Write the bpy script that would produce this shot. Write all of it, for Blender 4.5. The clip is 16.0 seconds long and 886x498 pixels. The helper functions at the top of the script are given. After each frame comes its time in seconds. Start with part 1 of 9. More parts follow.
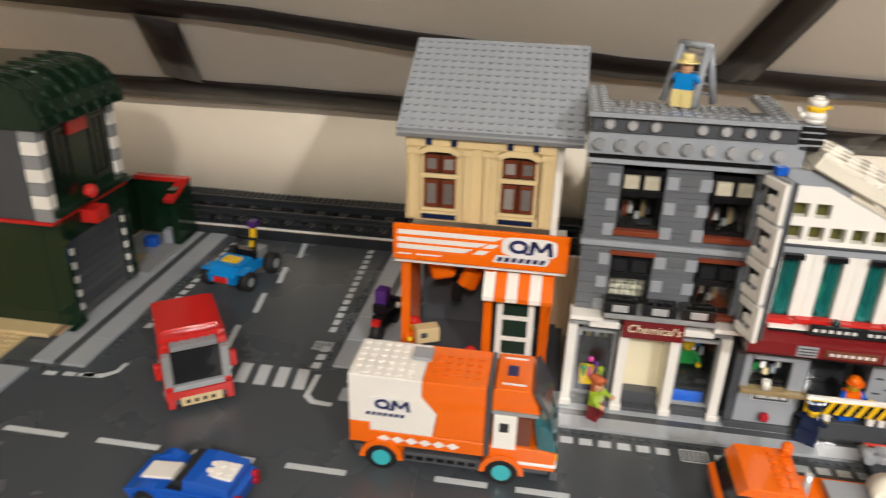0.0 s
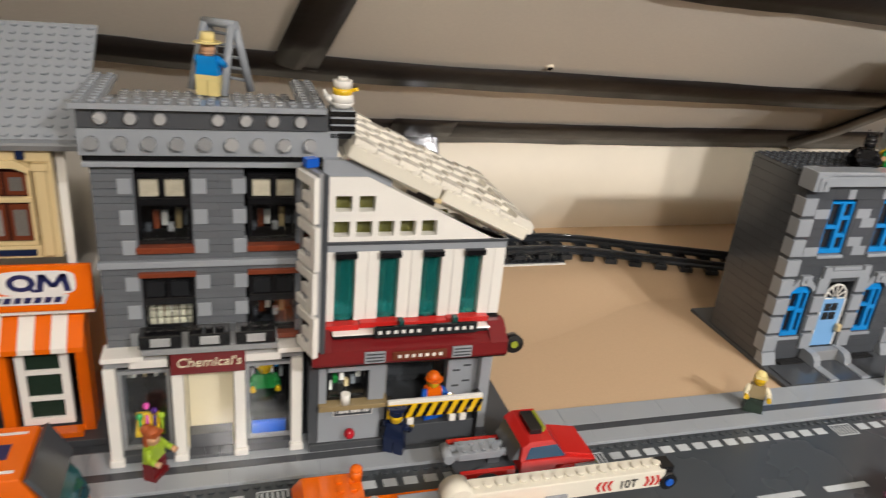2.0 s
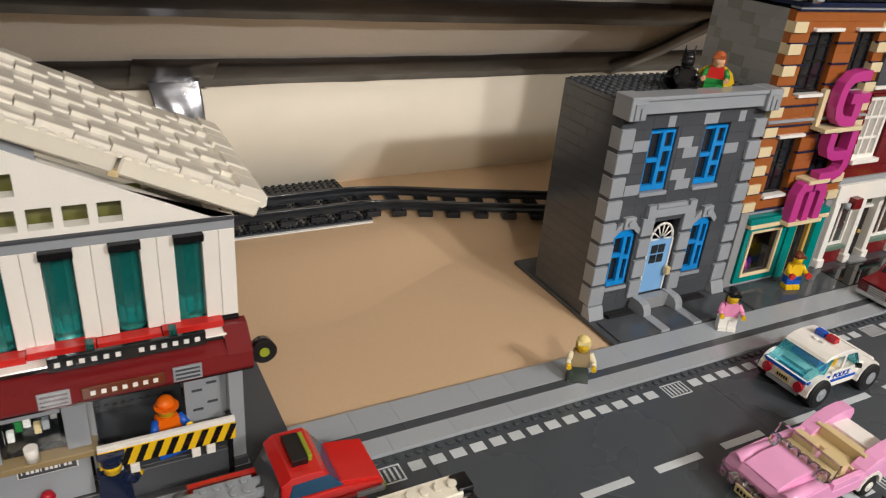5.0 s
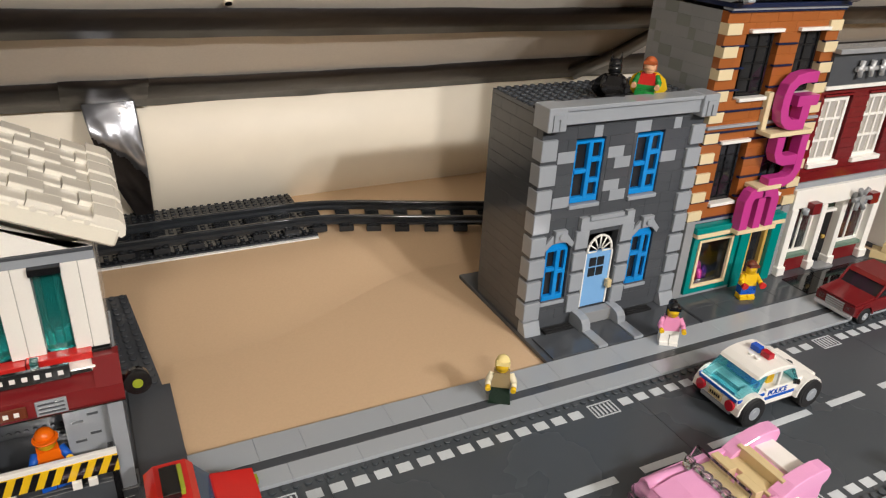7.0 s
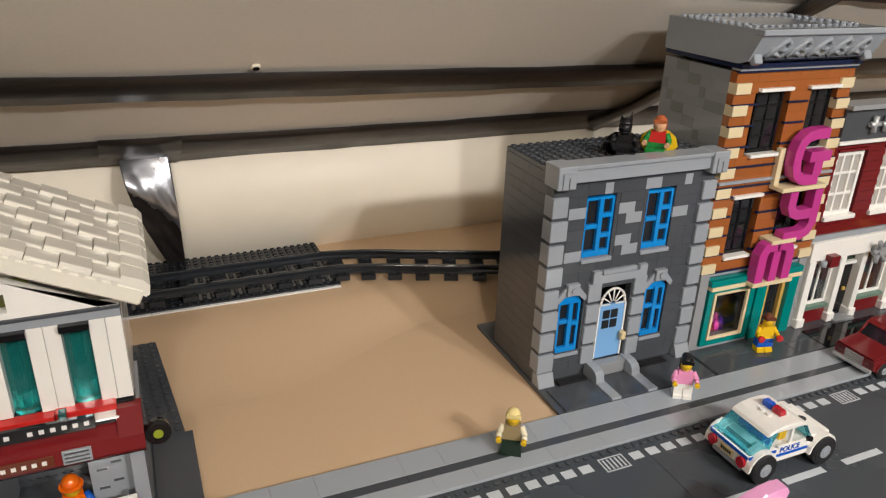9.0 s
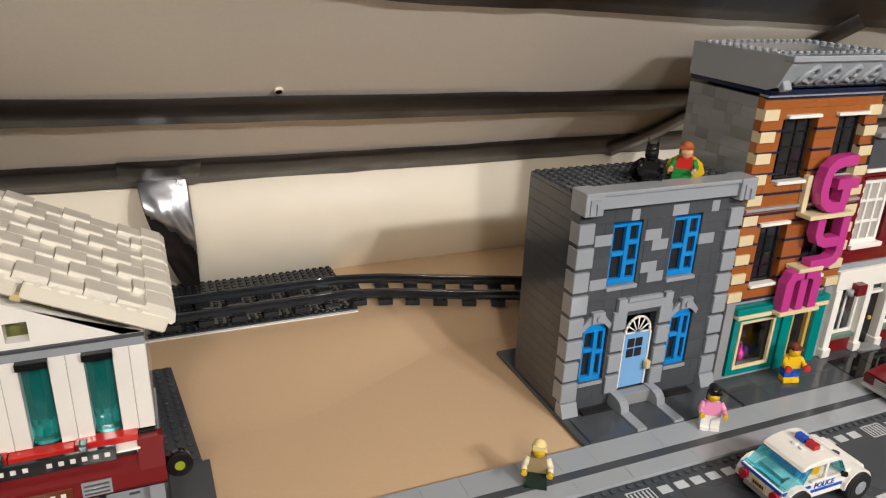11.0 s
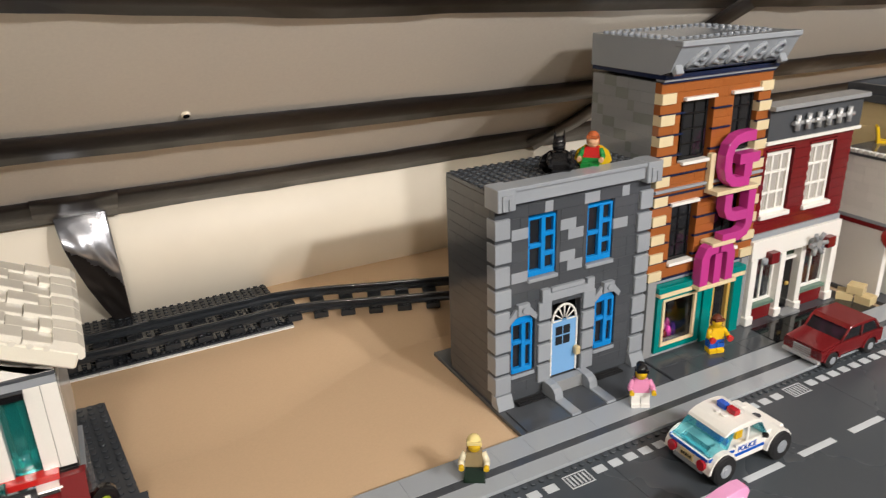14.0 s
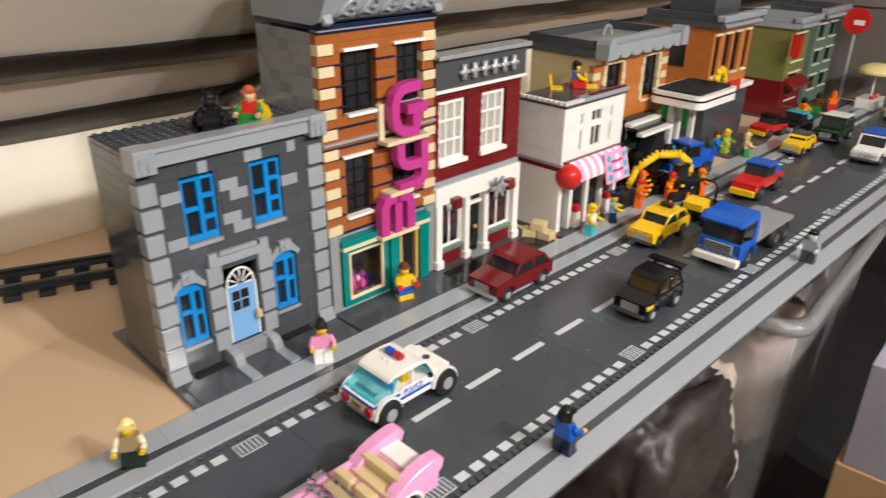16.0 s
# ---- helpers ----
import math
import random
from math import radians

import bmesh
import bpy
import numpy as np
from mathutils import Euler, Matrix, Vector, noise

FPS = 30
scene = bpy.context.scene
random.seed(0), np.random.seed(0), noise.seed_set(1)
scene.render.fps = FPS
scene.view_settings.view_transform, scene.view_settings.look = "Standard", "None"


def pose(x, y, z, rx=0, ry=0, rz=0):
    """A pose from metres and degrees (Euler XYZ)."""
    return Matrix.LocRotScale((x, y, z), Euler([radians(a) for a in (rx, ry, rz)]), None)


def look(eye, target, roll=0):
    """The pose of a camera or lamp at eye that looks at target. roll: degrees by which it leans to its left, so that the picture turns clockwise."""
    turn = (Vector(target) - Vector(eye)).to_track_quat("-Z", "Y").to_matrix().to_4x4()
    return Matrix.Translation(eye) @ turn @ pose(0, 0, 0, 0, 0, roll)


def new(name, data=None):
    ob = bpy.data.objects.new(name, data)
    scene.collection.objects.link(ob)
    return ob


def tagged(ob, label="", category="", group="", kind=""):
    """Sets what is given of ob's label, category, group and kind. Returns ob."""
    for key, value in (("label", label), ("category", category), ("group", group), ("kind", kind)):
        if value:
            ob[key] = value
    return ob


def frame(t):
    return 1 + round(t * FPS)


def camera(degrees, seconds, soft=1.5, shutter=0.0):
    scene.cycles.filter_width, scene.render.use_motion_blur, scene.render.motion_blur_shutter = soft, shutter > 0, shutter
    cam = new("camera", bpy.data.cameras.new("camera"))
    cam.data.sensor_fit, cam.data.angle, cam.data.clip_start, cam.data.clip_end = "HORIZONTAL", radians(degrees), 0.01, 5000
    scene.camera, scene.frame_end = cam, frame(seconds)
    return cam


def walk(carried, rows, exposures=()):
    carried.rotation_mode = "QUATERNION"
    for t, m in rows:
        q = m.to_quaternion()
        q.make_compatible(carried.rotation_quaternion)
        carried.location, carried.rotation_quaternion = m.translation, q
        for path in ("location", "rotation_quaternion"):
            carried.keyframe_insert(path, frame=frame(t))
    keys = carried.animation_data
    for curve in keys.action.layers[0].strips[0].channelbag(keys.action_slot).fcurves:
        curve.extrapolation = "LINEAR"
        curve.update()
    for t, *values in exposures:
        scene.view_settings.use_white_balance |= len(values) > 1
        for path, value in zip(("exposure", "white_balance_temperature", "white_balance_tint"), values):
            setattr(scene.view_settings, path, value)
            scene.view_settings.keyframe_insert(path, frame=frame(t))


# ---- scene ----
cam = camera(62.8, 16.0, soft=1.2, shutter=0.45)
PATH = [
    (0, (0.194, 0.122, 0.387), (-0.072, 1.921, -0.446), 1.7),
    (0.5, (0.212, 0.136, 0.374), (0.221, 1.973, -0.417), 3.8),
    (1, (0.241, 0.161, 0.37), (0.422, 1.993, -0.412), 4.0),
    (1.5, (0.275, 0.185, 0.364), (0.654, 1.988, -0.414), 4.7),
    (2, (0.308, 0.204, 0.362), (0.867, 1.962, -0.411), 5.4),
    (2.5, (0.325, 0.218, 0.356), (1.038, 1.922, -0.41), 6.0),
    (3, (0.337, 0.241, 0.345), (1.132, 1.894, -0.453), 6.5),
    (3.5, (0.352, 0.268, 0.339), (1.222, 1.874, -0.475), 6.6),
    (4, (0.37, 0.283, 0.339), (1.278, 1.854, -0.502), 5.8),
    (4.5, (0.397, 0.294, 0.338), (1.311, 1.85, -0.524), 6.2),
    (5, (0.426, 0.296, 0.335), (1.305, 1.857, -0.554), 5.2),
    (7.5, (0.514, 0.272, 0.347), (1.311, 1.881, -0.535), 2.6),
    (8, (0.509, 0.273, 0.349), (1.262, 1.906, -0.527), 3.0),
    (8.5, (0.511, 0.267, 0.356), (1.268, 1.913, -0.492), 3.2),
    (9, (0.519, 0.258, 0.365), (1.26, 1.936, -0.432), 2.0),
    (11.5, (0.506, 0.28, 0.364), (1.249, 1.984, -0.373), 2.5),
    (12, (0.505, 0.284, 0.365), (1.257, 1.988, -0.364), 2.7),
    (12.5, (0.514, 0.279, 0.364), (1.273, 1.981, -0.362), 2.7),
    (13, (0.532, 0.259, 0.362), (1.298, 1.959, -0.363), 2.6),
    (13.5, (0.554, 0.25, 0.372), (1.451, 1.891, -0.336), 0.8),
    (14, (0.531, 0.254, 0.368), (1.38, 1.91, -0.364), -1.8),
    (14.5, (0.534, 0.268, 0.364), (1.369, 1.902, -0.432), -2.4),
    (15, (0.56, 0.25, 0.364), (1.536, 1.777, -0.481), -1.3),
    (15.5, (0.589, 0.226, 0.362), (1.75, 1.608, -0.498), -0.1),
    (16, (0.623, 0.206, 0.362), (1.903, 1.488, -0.485), 0.5),
]
LIGHTNESS = [(0.0, 0.29), (0.5, 0.14), (1.0, -0.03), (1.5, -0.16), (2.0, 0.02), (2.5, -0.01), (3.5, -0.10), (4.5, -0.20), (7.5, 0.0), (8.5, -0.18), (9.0, -0.14), (11.5, -0.04), (13.0, -0.04), (14.0, 0.06), (15.0, -0.06), (16.0, 0.16)]
walk(cam, [(t, look(eye, target, roll)) for t, eye, target, roll in PATH], LIGHTNESS)

# ---------- light ----------
world = bpy.data.worlds.new("attic_air")
scene.world = world
world.use_nodes = True
world.node_tree.nodes["Background"].inputs[0].default_value = (1.0, 0.97, 0.94, 1)
world.node_tree.nodes["Background"].inputs[1].default_value = 0.08


def bulb(name, spot, radius, watts, colour):
    data = bpy.data.lights.new(name, "POINT")
    data.shadow_soft_size, data.energy, data.color = radius, watts, colour
    ob = new(name, data)
    ob.location = spot
    return tagged(ob, kind="structure")


def spot(name, place, target, radius, watts, colour, cone=104, blend=0.9):
    """A ceiling spotlight with a wide soft cone."""
    data = bpy.data.lights.new(name, "SPOT")
    data.shadow_soft_size, data.energy, data.color = radius, watts, colour
    data.spot_size, data.spot_blend = radians(cone), blend
    ob = new(name, data)
    ob.matrix_world = look(place, target)
    return tagged(ob, kind="structure")


# two ceiling spotlights side by side, and a bulb farther along
spot("attic_lamp_1", (1.200, -1.00, 1.18), (1.06, 0.75, 0.0), 0.040, 67.0, (1.0, 0.962, 0.955), 92, 0.8)
spot("attic_lamp_2", (1.490, -1.00, 1.17), (1.85, 0.75, 0.0), 0.040, 57.0, (1.0, 0.962, 0.955), 92, 0.8)
bulb("attic_lamp_3", (0.30, -0.85, 1.12), 0.060, 32.0, (1.0, 0.955, 0.93))

# ---------- materials ----------
S, BK, PL = 0.008, 0.0096, 0.0032
MATS = {}


def surface(name, rgb, rough=0.5, metal=0.0, vary=0.06, grain=400.0, bump=0.0, patch=18.0, clear=0.0, alpha=1.0, coat=0.0):
    """A node material with colour variation at two scales and a fine relief."""
    if name in MATS:
        return MATS[name]
    m = bpy.data.materials.new(name)
    m.use_nodes = True
    t = m.node_tree
    b = t.nodes["Principled BSDF"]
    b.inputs["Roughness"].default_value = rough
    b.inputs["Metallic"].default_value = metal
    b.inputs["Coat Weight"].default_value = coat
    b.inputs["Transmission Weight"].default_value = clear
    co = t.nodes.new("ShaderNodeTexCoord")
    big = t.nodes.new("ShaderNodeTexNoise")
    big.inputs["Scale"].default_value = patch
    big.inputs["Detail"].default_value = 4
    fine = t.nodes.new("ShaderNodeTexNoise")
    fine.inputs["Scale"].default_value = grain
    fine.inputs["Detail"].default_value = 3
    info = t.nodes.new("ShaderNodeObjectInfo")
    isl = t.nodes.new("ShaderNodeNewGeometry")
    for n in (big, fine):
        t.links.new(co.outputs["Object"], n.inputs["Vector"])
    add = t.nodes.new("ShaderNodeMath")
    add.operation = "ADD"
    t.links.new(big.outputs["Fac"], add.inputs[0])
    t.links.new(info.outputs["Random"], add.inputs[1])
    add2 = t.nodes.new("ShaderNodeMath")
    add2.operation = "ADD"
    t.links.new(add.outputs[0], add2.inputs[0])
    t.links.new(fine.outputs["Fac"], add2.inputs[1])
    rng = t.nodes.new("ShaderNodeMapRange")
    rng.inputs["From Min"].default_value, rng.inputs["From Max"].default_value = 0.5, 2.5
    rng.inputs["To Min"].default_value, rng.inputs["To Max"].default_value = 1 - vary * 1.6, 1 + vary * 1.6
    t.links.new(add2.outputs[0], rng.inputs["Value"])
    mul = t.nodes.new("ShaderNodeVectorMath")
    mul.operation = "SCALE"
    mul.inputs[0].default_value = rgb
    t.links.new(rng.outputs[0], mul.inputs["Scale"])
    t.links.new(mul.outputs[0], b.inputs["Base Color"])
    rr = t.nodes.new("ShaderNodeMapRange")
    rr.inputs["To Min"].default_value, rr.inputs["To Max"].default_value = max(rough * 0.6, 0.02), min(rough * 1.5, 1)
    t.links.new(big.outputs["Fac"], rr.inputs["Value"])
    t.links.new(rr.outputs[0], b.inputs["Roughness"])
    if bump:
        bp = t.nodes.new("ShaderNodeBump")
        bp.inputs["Strength"].default_value = bump
        bp.inputs["Distance"].default_value = 0.001
        t.links.new(fine.outputs["Fac"], bp.inputs["Height"])
        t.links.new(bp.outputs[0], b.inputs["Normal"])
    MATS[name] = m
    return m


COL = {
    # the second white is yellowed to stand for light through the roof's plastic
    "white": (0.85, 0.83, 0.77), "warm_white": (0.80, 0.76, 0.64), "stone_grey": (0.225, 0.235, 0.225), "light_grey": (0.31, 0.335, 0.36), "sand": (0.72, 0.60, 0.37), "mid_grey": (0.275, 0.285, 0.29), "dark_grey": (0.068, 0.074, 0.082),
    "black": (0.009, 0.009, 0.010), "tan": (0.66, 0.52, 0.28), "cream": (0.80, 0.73, 0.52), "dark_tan": (0.32, 0.24, 0.12),
    "red": (0.58, 0.022, 0.018), "dark_red": (0.165, 0.012, 0.014), "orange": (0.84, 0.150, 0.005), "dark_orange": (0.34, 0.105, 0.026),
    "yellow": (0.82, 0.52, 0.015), "blue": (0.012, 0.10, 0.50), "azure": (0.006, 0.24, 0.64), "slate": (0.130, 0.140, 0.152), "sky_blue": (0.20, 0.42, 0.72),
    "navy": (0.010, 0.018, 0.055), "teal": (0.0, 0.22, 0.20), "dark_green": (0.007, 0.024, 0.011), "green": (0.02, 0.24, 0.05),
    "lime": (0.36, 0.52, 0.04), "olive": (0.20, 0.20, 0.06), "sand_green": (0.13, 0.21, 0.16), "pink": (0.80, 0.30, 0.50),
    "magenta": (0.50, 0.045, 0.25), "bright_pink": (0.82, 0.37, 0.62), "brown": (0.14, 0.035, 0.016), "skin": (0.74, 0.42, 0.24),
    "ginger": (0.42, 0.10, 0.03), "purple": (0.07, 0.02, 0.16), "rust": (0.20, 0.045, 0.02), "aqua": (0.05, 0.45, 0.50), "pale_yellow": (0.80, 0.66, 0.28),
    "gold": (0.55, 0.36, 0.09), "earth_orange": (0.50, 0.165, 0.038),
}


def pla(key):
    """Moulded toy plastic in one of the named colours."""
    return surface("plastic_" + key, COL[key], rough=0.10, vary=0.045, grain=900, bump=0.015, patch=40)


CLEAR = surface("clear_plastic", (0.92, 0.95, 0.95), rough=0.04, clear=1.0, vary=0.0)
SMOKE = surface("smoked_plastic", (0.018, 0.019, 0.021), rough=0.07, vary=0.02)
TEALGLASS = surface("teal_clear_plastic", (0.03, 0.40, 0.36), rough=0.05, clear=0.85, vary=0.02)
AQUAGLASS = surface("aqua_clear_plastic", (0.10, 0.52, 0.60), rough=0.05, clear=0.8, vary=0.02)
LIMEGLASS = surface("lime_clear_plastic", (0.42, 0.50, 0.04), rough=0.12, clear=0.3, vary=0.02)
REDGLASS = surface("red_clear_plastic", (0.55, 0.015, 0.03), rough=0.10, clear=0.2, vary=0.02)
BLUEGLASS = surface("blue_clear_plastic", (0.02, 0.12, 0.70), rough=0.10, clear=0.2, vary=0.02)
RUBBER = surface("tyre_rubber", (0.009, 0.009, 0.010), rough=0.72, vary=0.10, bump=0.15)
CHROME = surface("pearl_grey_plastic", (0.52, 0.53, 0.53), rough=0.25, metal=0.35, vary=0.04)
PRINT_WHITE = surface("white_print", (0.80, 0.79, 0.76), rough=0.35, vary=0.03)
PRINT_NAVY = surface("navy_print", (0.012, 0.020, 0.10), rough=0.35, vary=0.03)
ROADGREY = surface("road_plate_grey", (0.062, 0.072, 0.081), rough=0.26, vary=0.07, grain=1500, bump=0.03, patch=9)
PAVEGREY = surface("pavement_tile_grey", (0.36, 0.39, 0.415), rough=0.11, vary=0.018, grain=900, bump=0.02, patch=14)
ROADPAINT = surface("road_marking_paint", (0.56, 0.60, 0.62), rough=0.45, vary=0.08, patch=60)
TRACKGREY = surface("track_dark_plastic", (0.022, 0.025, 0.029), rough=0.10, vary=0.07, patch=30)
BOARD = surface("brown_fibreboard", (0.60, 0.425, 0.262), rough=0.75, vary=0.07, grain=500, bump=0.10, patch=5)
WALLPAPER = surface("cream_card_wall", (0.86, 0.78, 0.63), rough=0.50, vary=0.06, grain=22, bump=0.45, patch=4)
CEILPAINT = surface("grey_beige_ceiling_board", (0.83, 0.765, 0.66), rough=0.8, vary=0.06, grain=350, bump=0.10, patch=3)
TAPE = surface("black_tape", (0.022, 0.018, 0.016), rough=0.34, vary=0.25, grain=60, bump=0.35, patch=25)
SILVER = surface("silver_tape", (0.36, 0.365, 0.38), rough=0.30, metal=0.85, vary=0.2, grain=60, bump=0.7)
CARDBOARD = surface("brown_cardboard", (0.36, 0.22, 0.11), rough=0.8, vary=0.10, grain=300, bump=0.2, patch=8)
DARKFLOOR = surface("dark_carpet", (0.014, 0.014, 0.014), rough=0.95, vary=0.3, grain=300, bump=0.5, patch=6)
TUB = surface("clear_tub_plastic", (0.92, 0.92, 0.91), rough=0.10, clear=0.90, vary=0.03)
TUBRIM = surface("clouded_tub_plastic", (0.60, 0.60, 0.60), rough=0.14, clear=0.70, vary=0.05)
BAGBROWN = surface("brown_bag_film", (0.050, 0.037, 0.035), rough=0.50, vary=0.5, grain=70, bump=0.6, patch=20)
BAGPALE = surface("pale_bag_film", (0.58, 0.50, 0.42), rough=0.45, vary=0.2, grain=40, bump=0.6, patch=20)
BAGTAN = surface("tan_bag_film", (0.27, 0.205, 0.175), rough=0.42, vary=0.3, grain=40, bump=0.6, patch=20)


# ---------- shape helpers ----------
def thing(name, label, category, loc=(0, 0, 0), rz=0.0, group="", kind=""):
    ob = new(name)
    ob.empty_display_size = 0.01
    ob.matrix_world = pose(*loc, 0, 0, rz)
    return tagged(ob, label, category, group, kind)


def part(name, bm, material, parent, label="", smooth=False):
    """Links a bmesh as one mesh object under a thing or a part. material: one, or a list of slots."""
    me = bpy.data.meshes.new(name)
    if smooth:
        for f in bm.faces:
            f.smooth = True
    bm.normal_update()
    bm.to_mesh(me)
    bm.free()
    for m in material if isinstance(material, (list, tuple)) else [material]:
        me.materials.append(m)
    ob = new(name, me)
    if parent:
        ob.parent = parent
    if label:
        ob["label"] = label
    return ob


BOXES = {}


def box_mesh(dx, dy, dz, bev, material):
    key = (round(dx, 5), round(dy, 5), round(dz, 5), round(bev, 5), material.name)
    if key not in BOXES:
        bm = bmesh.new()
        block(bm, 0, 0, 0, dx, dy, dz)
        if bev:
            bmesh.ops.bevel(bm, geom=bm.edges[:], offset=min(bev, 0.3 * min(dx, dy, dz)), segments=1, affect="EDGES")
        me = bpy.data.meshes.new("block")
        bm.to_mesh(me)
        bm.free()
        me.materials.append(material)
        BOXES[key] = me
    return BOXES[key]


def piece(name, parent, material, x, y, z, dx, dy, dz, bev=0.0003, label="", rot=None):
    """A block with chamfered edges, its low corner at x, y, z of the parent's frame; alike blocks share a mesh."""
    ob = new(name, box_mesh(dx, dy, dz, bev, material))
    ob.parent = parent
    ob.location = (x, y, z)
    if rot:
        ob.rotation_euler = [radians(a) for a in rot]
    if label:
        ob["label"] = label
    return ob


def block(bm, x, y, z, dx, dy, dz, mi=0):
    v = [bm.verts.new((x + dx * a, y + dy * b, z + dz * c)) for c in (0, 1) for a, b in ((0, 0), (1, 0), (1, 1), (0, 1))]
    for q in ((3, 2, 1, 0), (4, 5, 6, 7), (0, 1, 5, 4), (1, 2, 6, 5), (2, 3, 7, 6), (3, 0, 4, 7)):
        bm.faces.new([v[i] for i in q]).material_index = mi


def tube(bm, a, b, r, seg=12, r2=None, mi=0):
    """A round bar from a to b."""
    a, b = Vector(a), Vector(b)
    r2 = r if r2 is None else r2
    u = (b - a).to_track_quat("Z", "Y").to_matrix()
    lo, hi = [], []
    for i in range(seg):
        w = u @ Vector((math.cos(2 * math.pi * i / seg), math.sin(2 * math.pi * i / seg), 0))
        lo.append(bm.verts.new(a + w * r))
        hi.append(bm.verts.new(b + w * r2))
    for i in range(seg):
        f = bm.faces.new((lo[i], lo[(i + 1) % seg], hi[(i + 1) % seg], hi[i]))
        f.material_index, f.smooth = mi, True
    bm.faces.new(lo[::-1]).material_index = mi
    bm.faces.new(hi).material_index = mi


def slab(bm, outline, axis, lo, hi, mi=0):
    """A flat outline pushed along an axis. For axis y the outline is (x, z), for x (y, z), for z (x, y)."""
    def at(p, d):
        return {"x": (d, p[0], p[1]), "y": (p[0], d, p[1]), "z": (p[0], p[1], d)}[axis]
    a = [bm.verts.new(at(p, lo)) for p in outline]
    b = [bm.verts.new(at(p, hi)) for p in outline]
    n = len(a)
    fs = [bm.faces.new(a), bm.faces.new(b[::-1])]
    fs += [bm.faces.new((a[i], b[i], b[(i + 1) % n], a[(i + 1) % n])) for i in range(n)]
    for f in fs:
        f.material_index = mi
    bmesh.ops.recalc_face_normals(bm, faces=fs)


def cord(bm, pts, r, seg=8):
    """A round cord that runs through places in one piece."""
    rows = []
    for k, p in enumerate(pts):
        d = (Vector(pts[min(k + 1, len(pts) - 1)]) - Vector(pts[max(k - 1, 0)])).to_track_quat("Z", "Y").to_matrix()
        rows.append([bm.verts.new(Vector(p) + d @ Vector((r * math.cos(2 * math.pi * i / seg), r * math.sin(2 * math.pi * i / seg), 0))) for i in range(seg)])
    for a, b in zip(rows, rows[1:]):
        shift = min(range(seg), key=lambda o: (a[0].co - b[o].co).length)
        for i in range(seg):
            bm.faces.new((a[i], a[(i + 1) % seg], b[(i + 1 + shift) % seg], b[(i + shift) % seg])).smooth = True
        b[:] = b[shift:] + b[:shift]
    bm.faces.new(rows[0][::-1])
    bm.faces.new(rows[-1])
    bmesh.ops.recalc_face_normals(bm, faces=bm.faces[:])


def dome(bm, c, r, rz, mi=0, seg=12, rings=4, low=0.0):
    """A rounded cap: the upper part of a ball, from the share low of its height."""
    rows = []
    for j in range(rings):
        a = low * math.pi / 2 + (math.pi / 2 - low * math.pi / 2) * j / rings
        rows.append([bm.verts.new((c[0] + r * math.cos(a) * math.cos(2 * math.pi * i / seg), c[1] + r * math.cos(a) * math.sin(2 * math.pi * i / seg), c[2] + rz * math.sin(a))) for i in range(seg)])
    top = bm.verts.new((c[0], c[1], c[2] + rz))
    for j in range(rings - 1):
        for i in range(seg):
            f = bm.faces.new((rows[j][i], rows[j][(i + 1) % seg], rows[j + 1][(i + 1) % seg], rows[j + 1][i]))
            f.material_index, f.smooth = mi, True
    for i in range(seg):
        f = bm.faces.new((rows[-1][i], rows[-1][(i + 1) % seg], top))
        f.material_index, f.smooth = mi, True
    bm.faces.new(rows[0][::-1]).material_index = mi


def studded(name, parent, material, x, y, z, nx, ny, h=PL, pitch=S, label="", skip=None, seg=8):
    """A plate with its moulded studs, low corner at x, y, z."""
    bm = bmesh.new()
    block(bm, x, y, z, nx * pitch, ny * pitch, h)
    for i in range(nx):
        for j in range(ny):
            if not (skip and skip(i, j)):
                tube(bm, (x + (i + 0.5) * pitch, y + (j + 0.5) * pitch, z + h), (x + (i + 0.5) * pitch, y + (j + 0.5) * pitch, z + h + 0.0017), 0.0024, seg)
    return part(name, bm, material, parent, label)


def brickwall(parent, x0, z0, n, rows, paint, openings=(), y0=0.0, depth=S, axis="x", pitch=S, rh=BK, name="brick", longest=4, proud=None):
    """Courses of bricks as parts. paint(i, row) gives the colour of a stud's cell, or None; openings are (x from, x to, z from, z to)."""
    for r in range(rows):
        z = z0 + r * rh
        i = 0
        while i < n:
            def cell(k):
                c, zc = x0 + (k + 0.5) * pitch, z + rh / 2
                if any(a < c < b and lo < zc < hi for a, b, lo, hi in openings):
                    return None
                return paint(k, r)
            c = cell(i)
            if c is None:
                i += 1
                continue
            most = random.choice((2, 3, 4, 4)) if longest == 4 else longest
            j = i + 1
            while j < n and j - i < most and cell(j) == c:
                j += 1
            g = 0.00004
            out = proud(i, r) if proud else 0.0
            if axis == "x":
                piece(name, parent, pla(c), x0 + i * pitch + g, y0 - out, z + g, (j - i) * pitch - 2 * g, depth + out, rh - 2 * g, 0.00016)
            else:
                piece(name, parent, pla(c), y0 - out, x0 + i * pitch + g, z + g, depth + out, (j - i) * pitch - 2 * g, rh - 2 * g, 0.00016)
            i = j


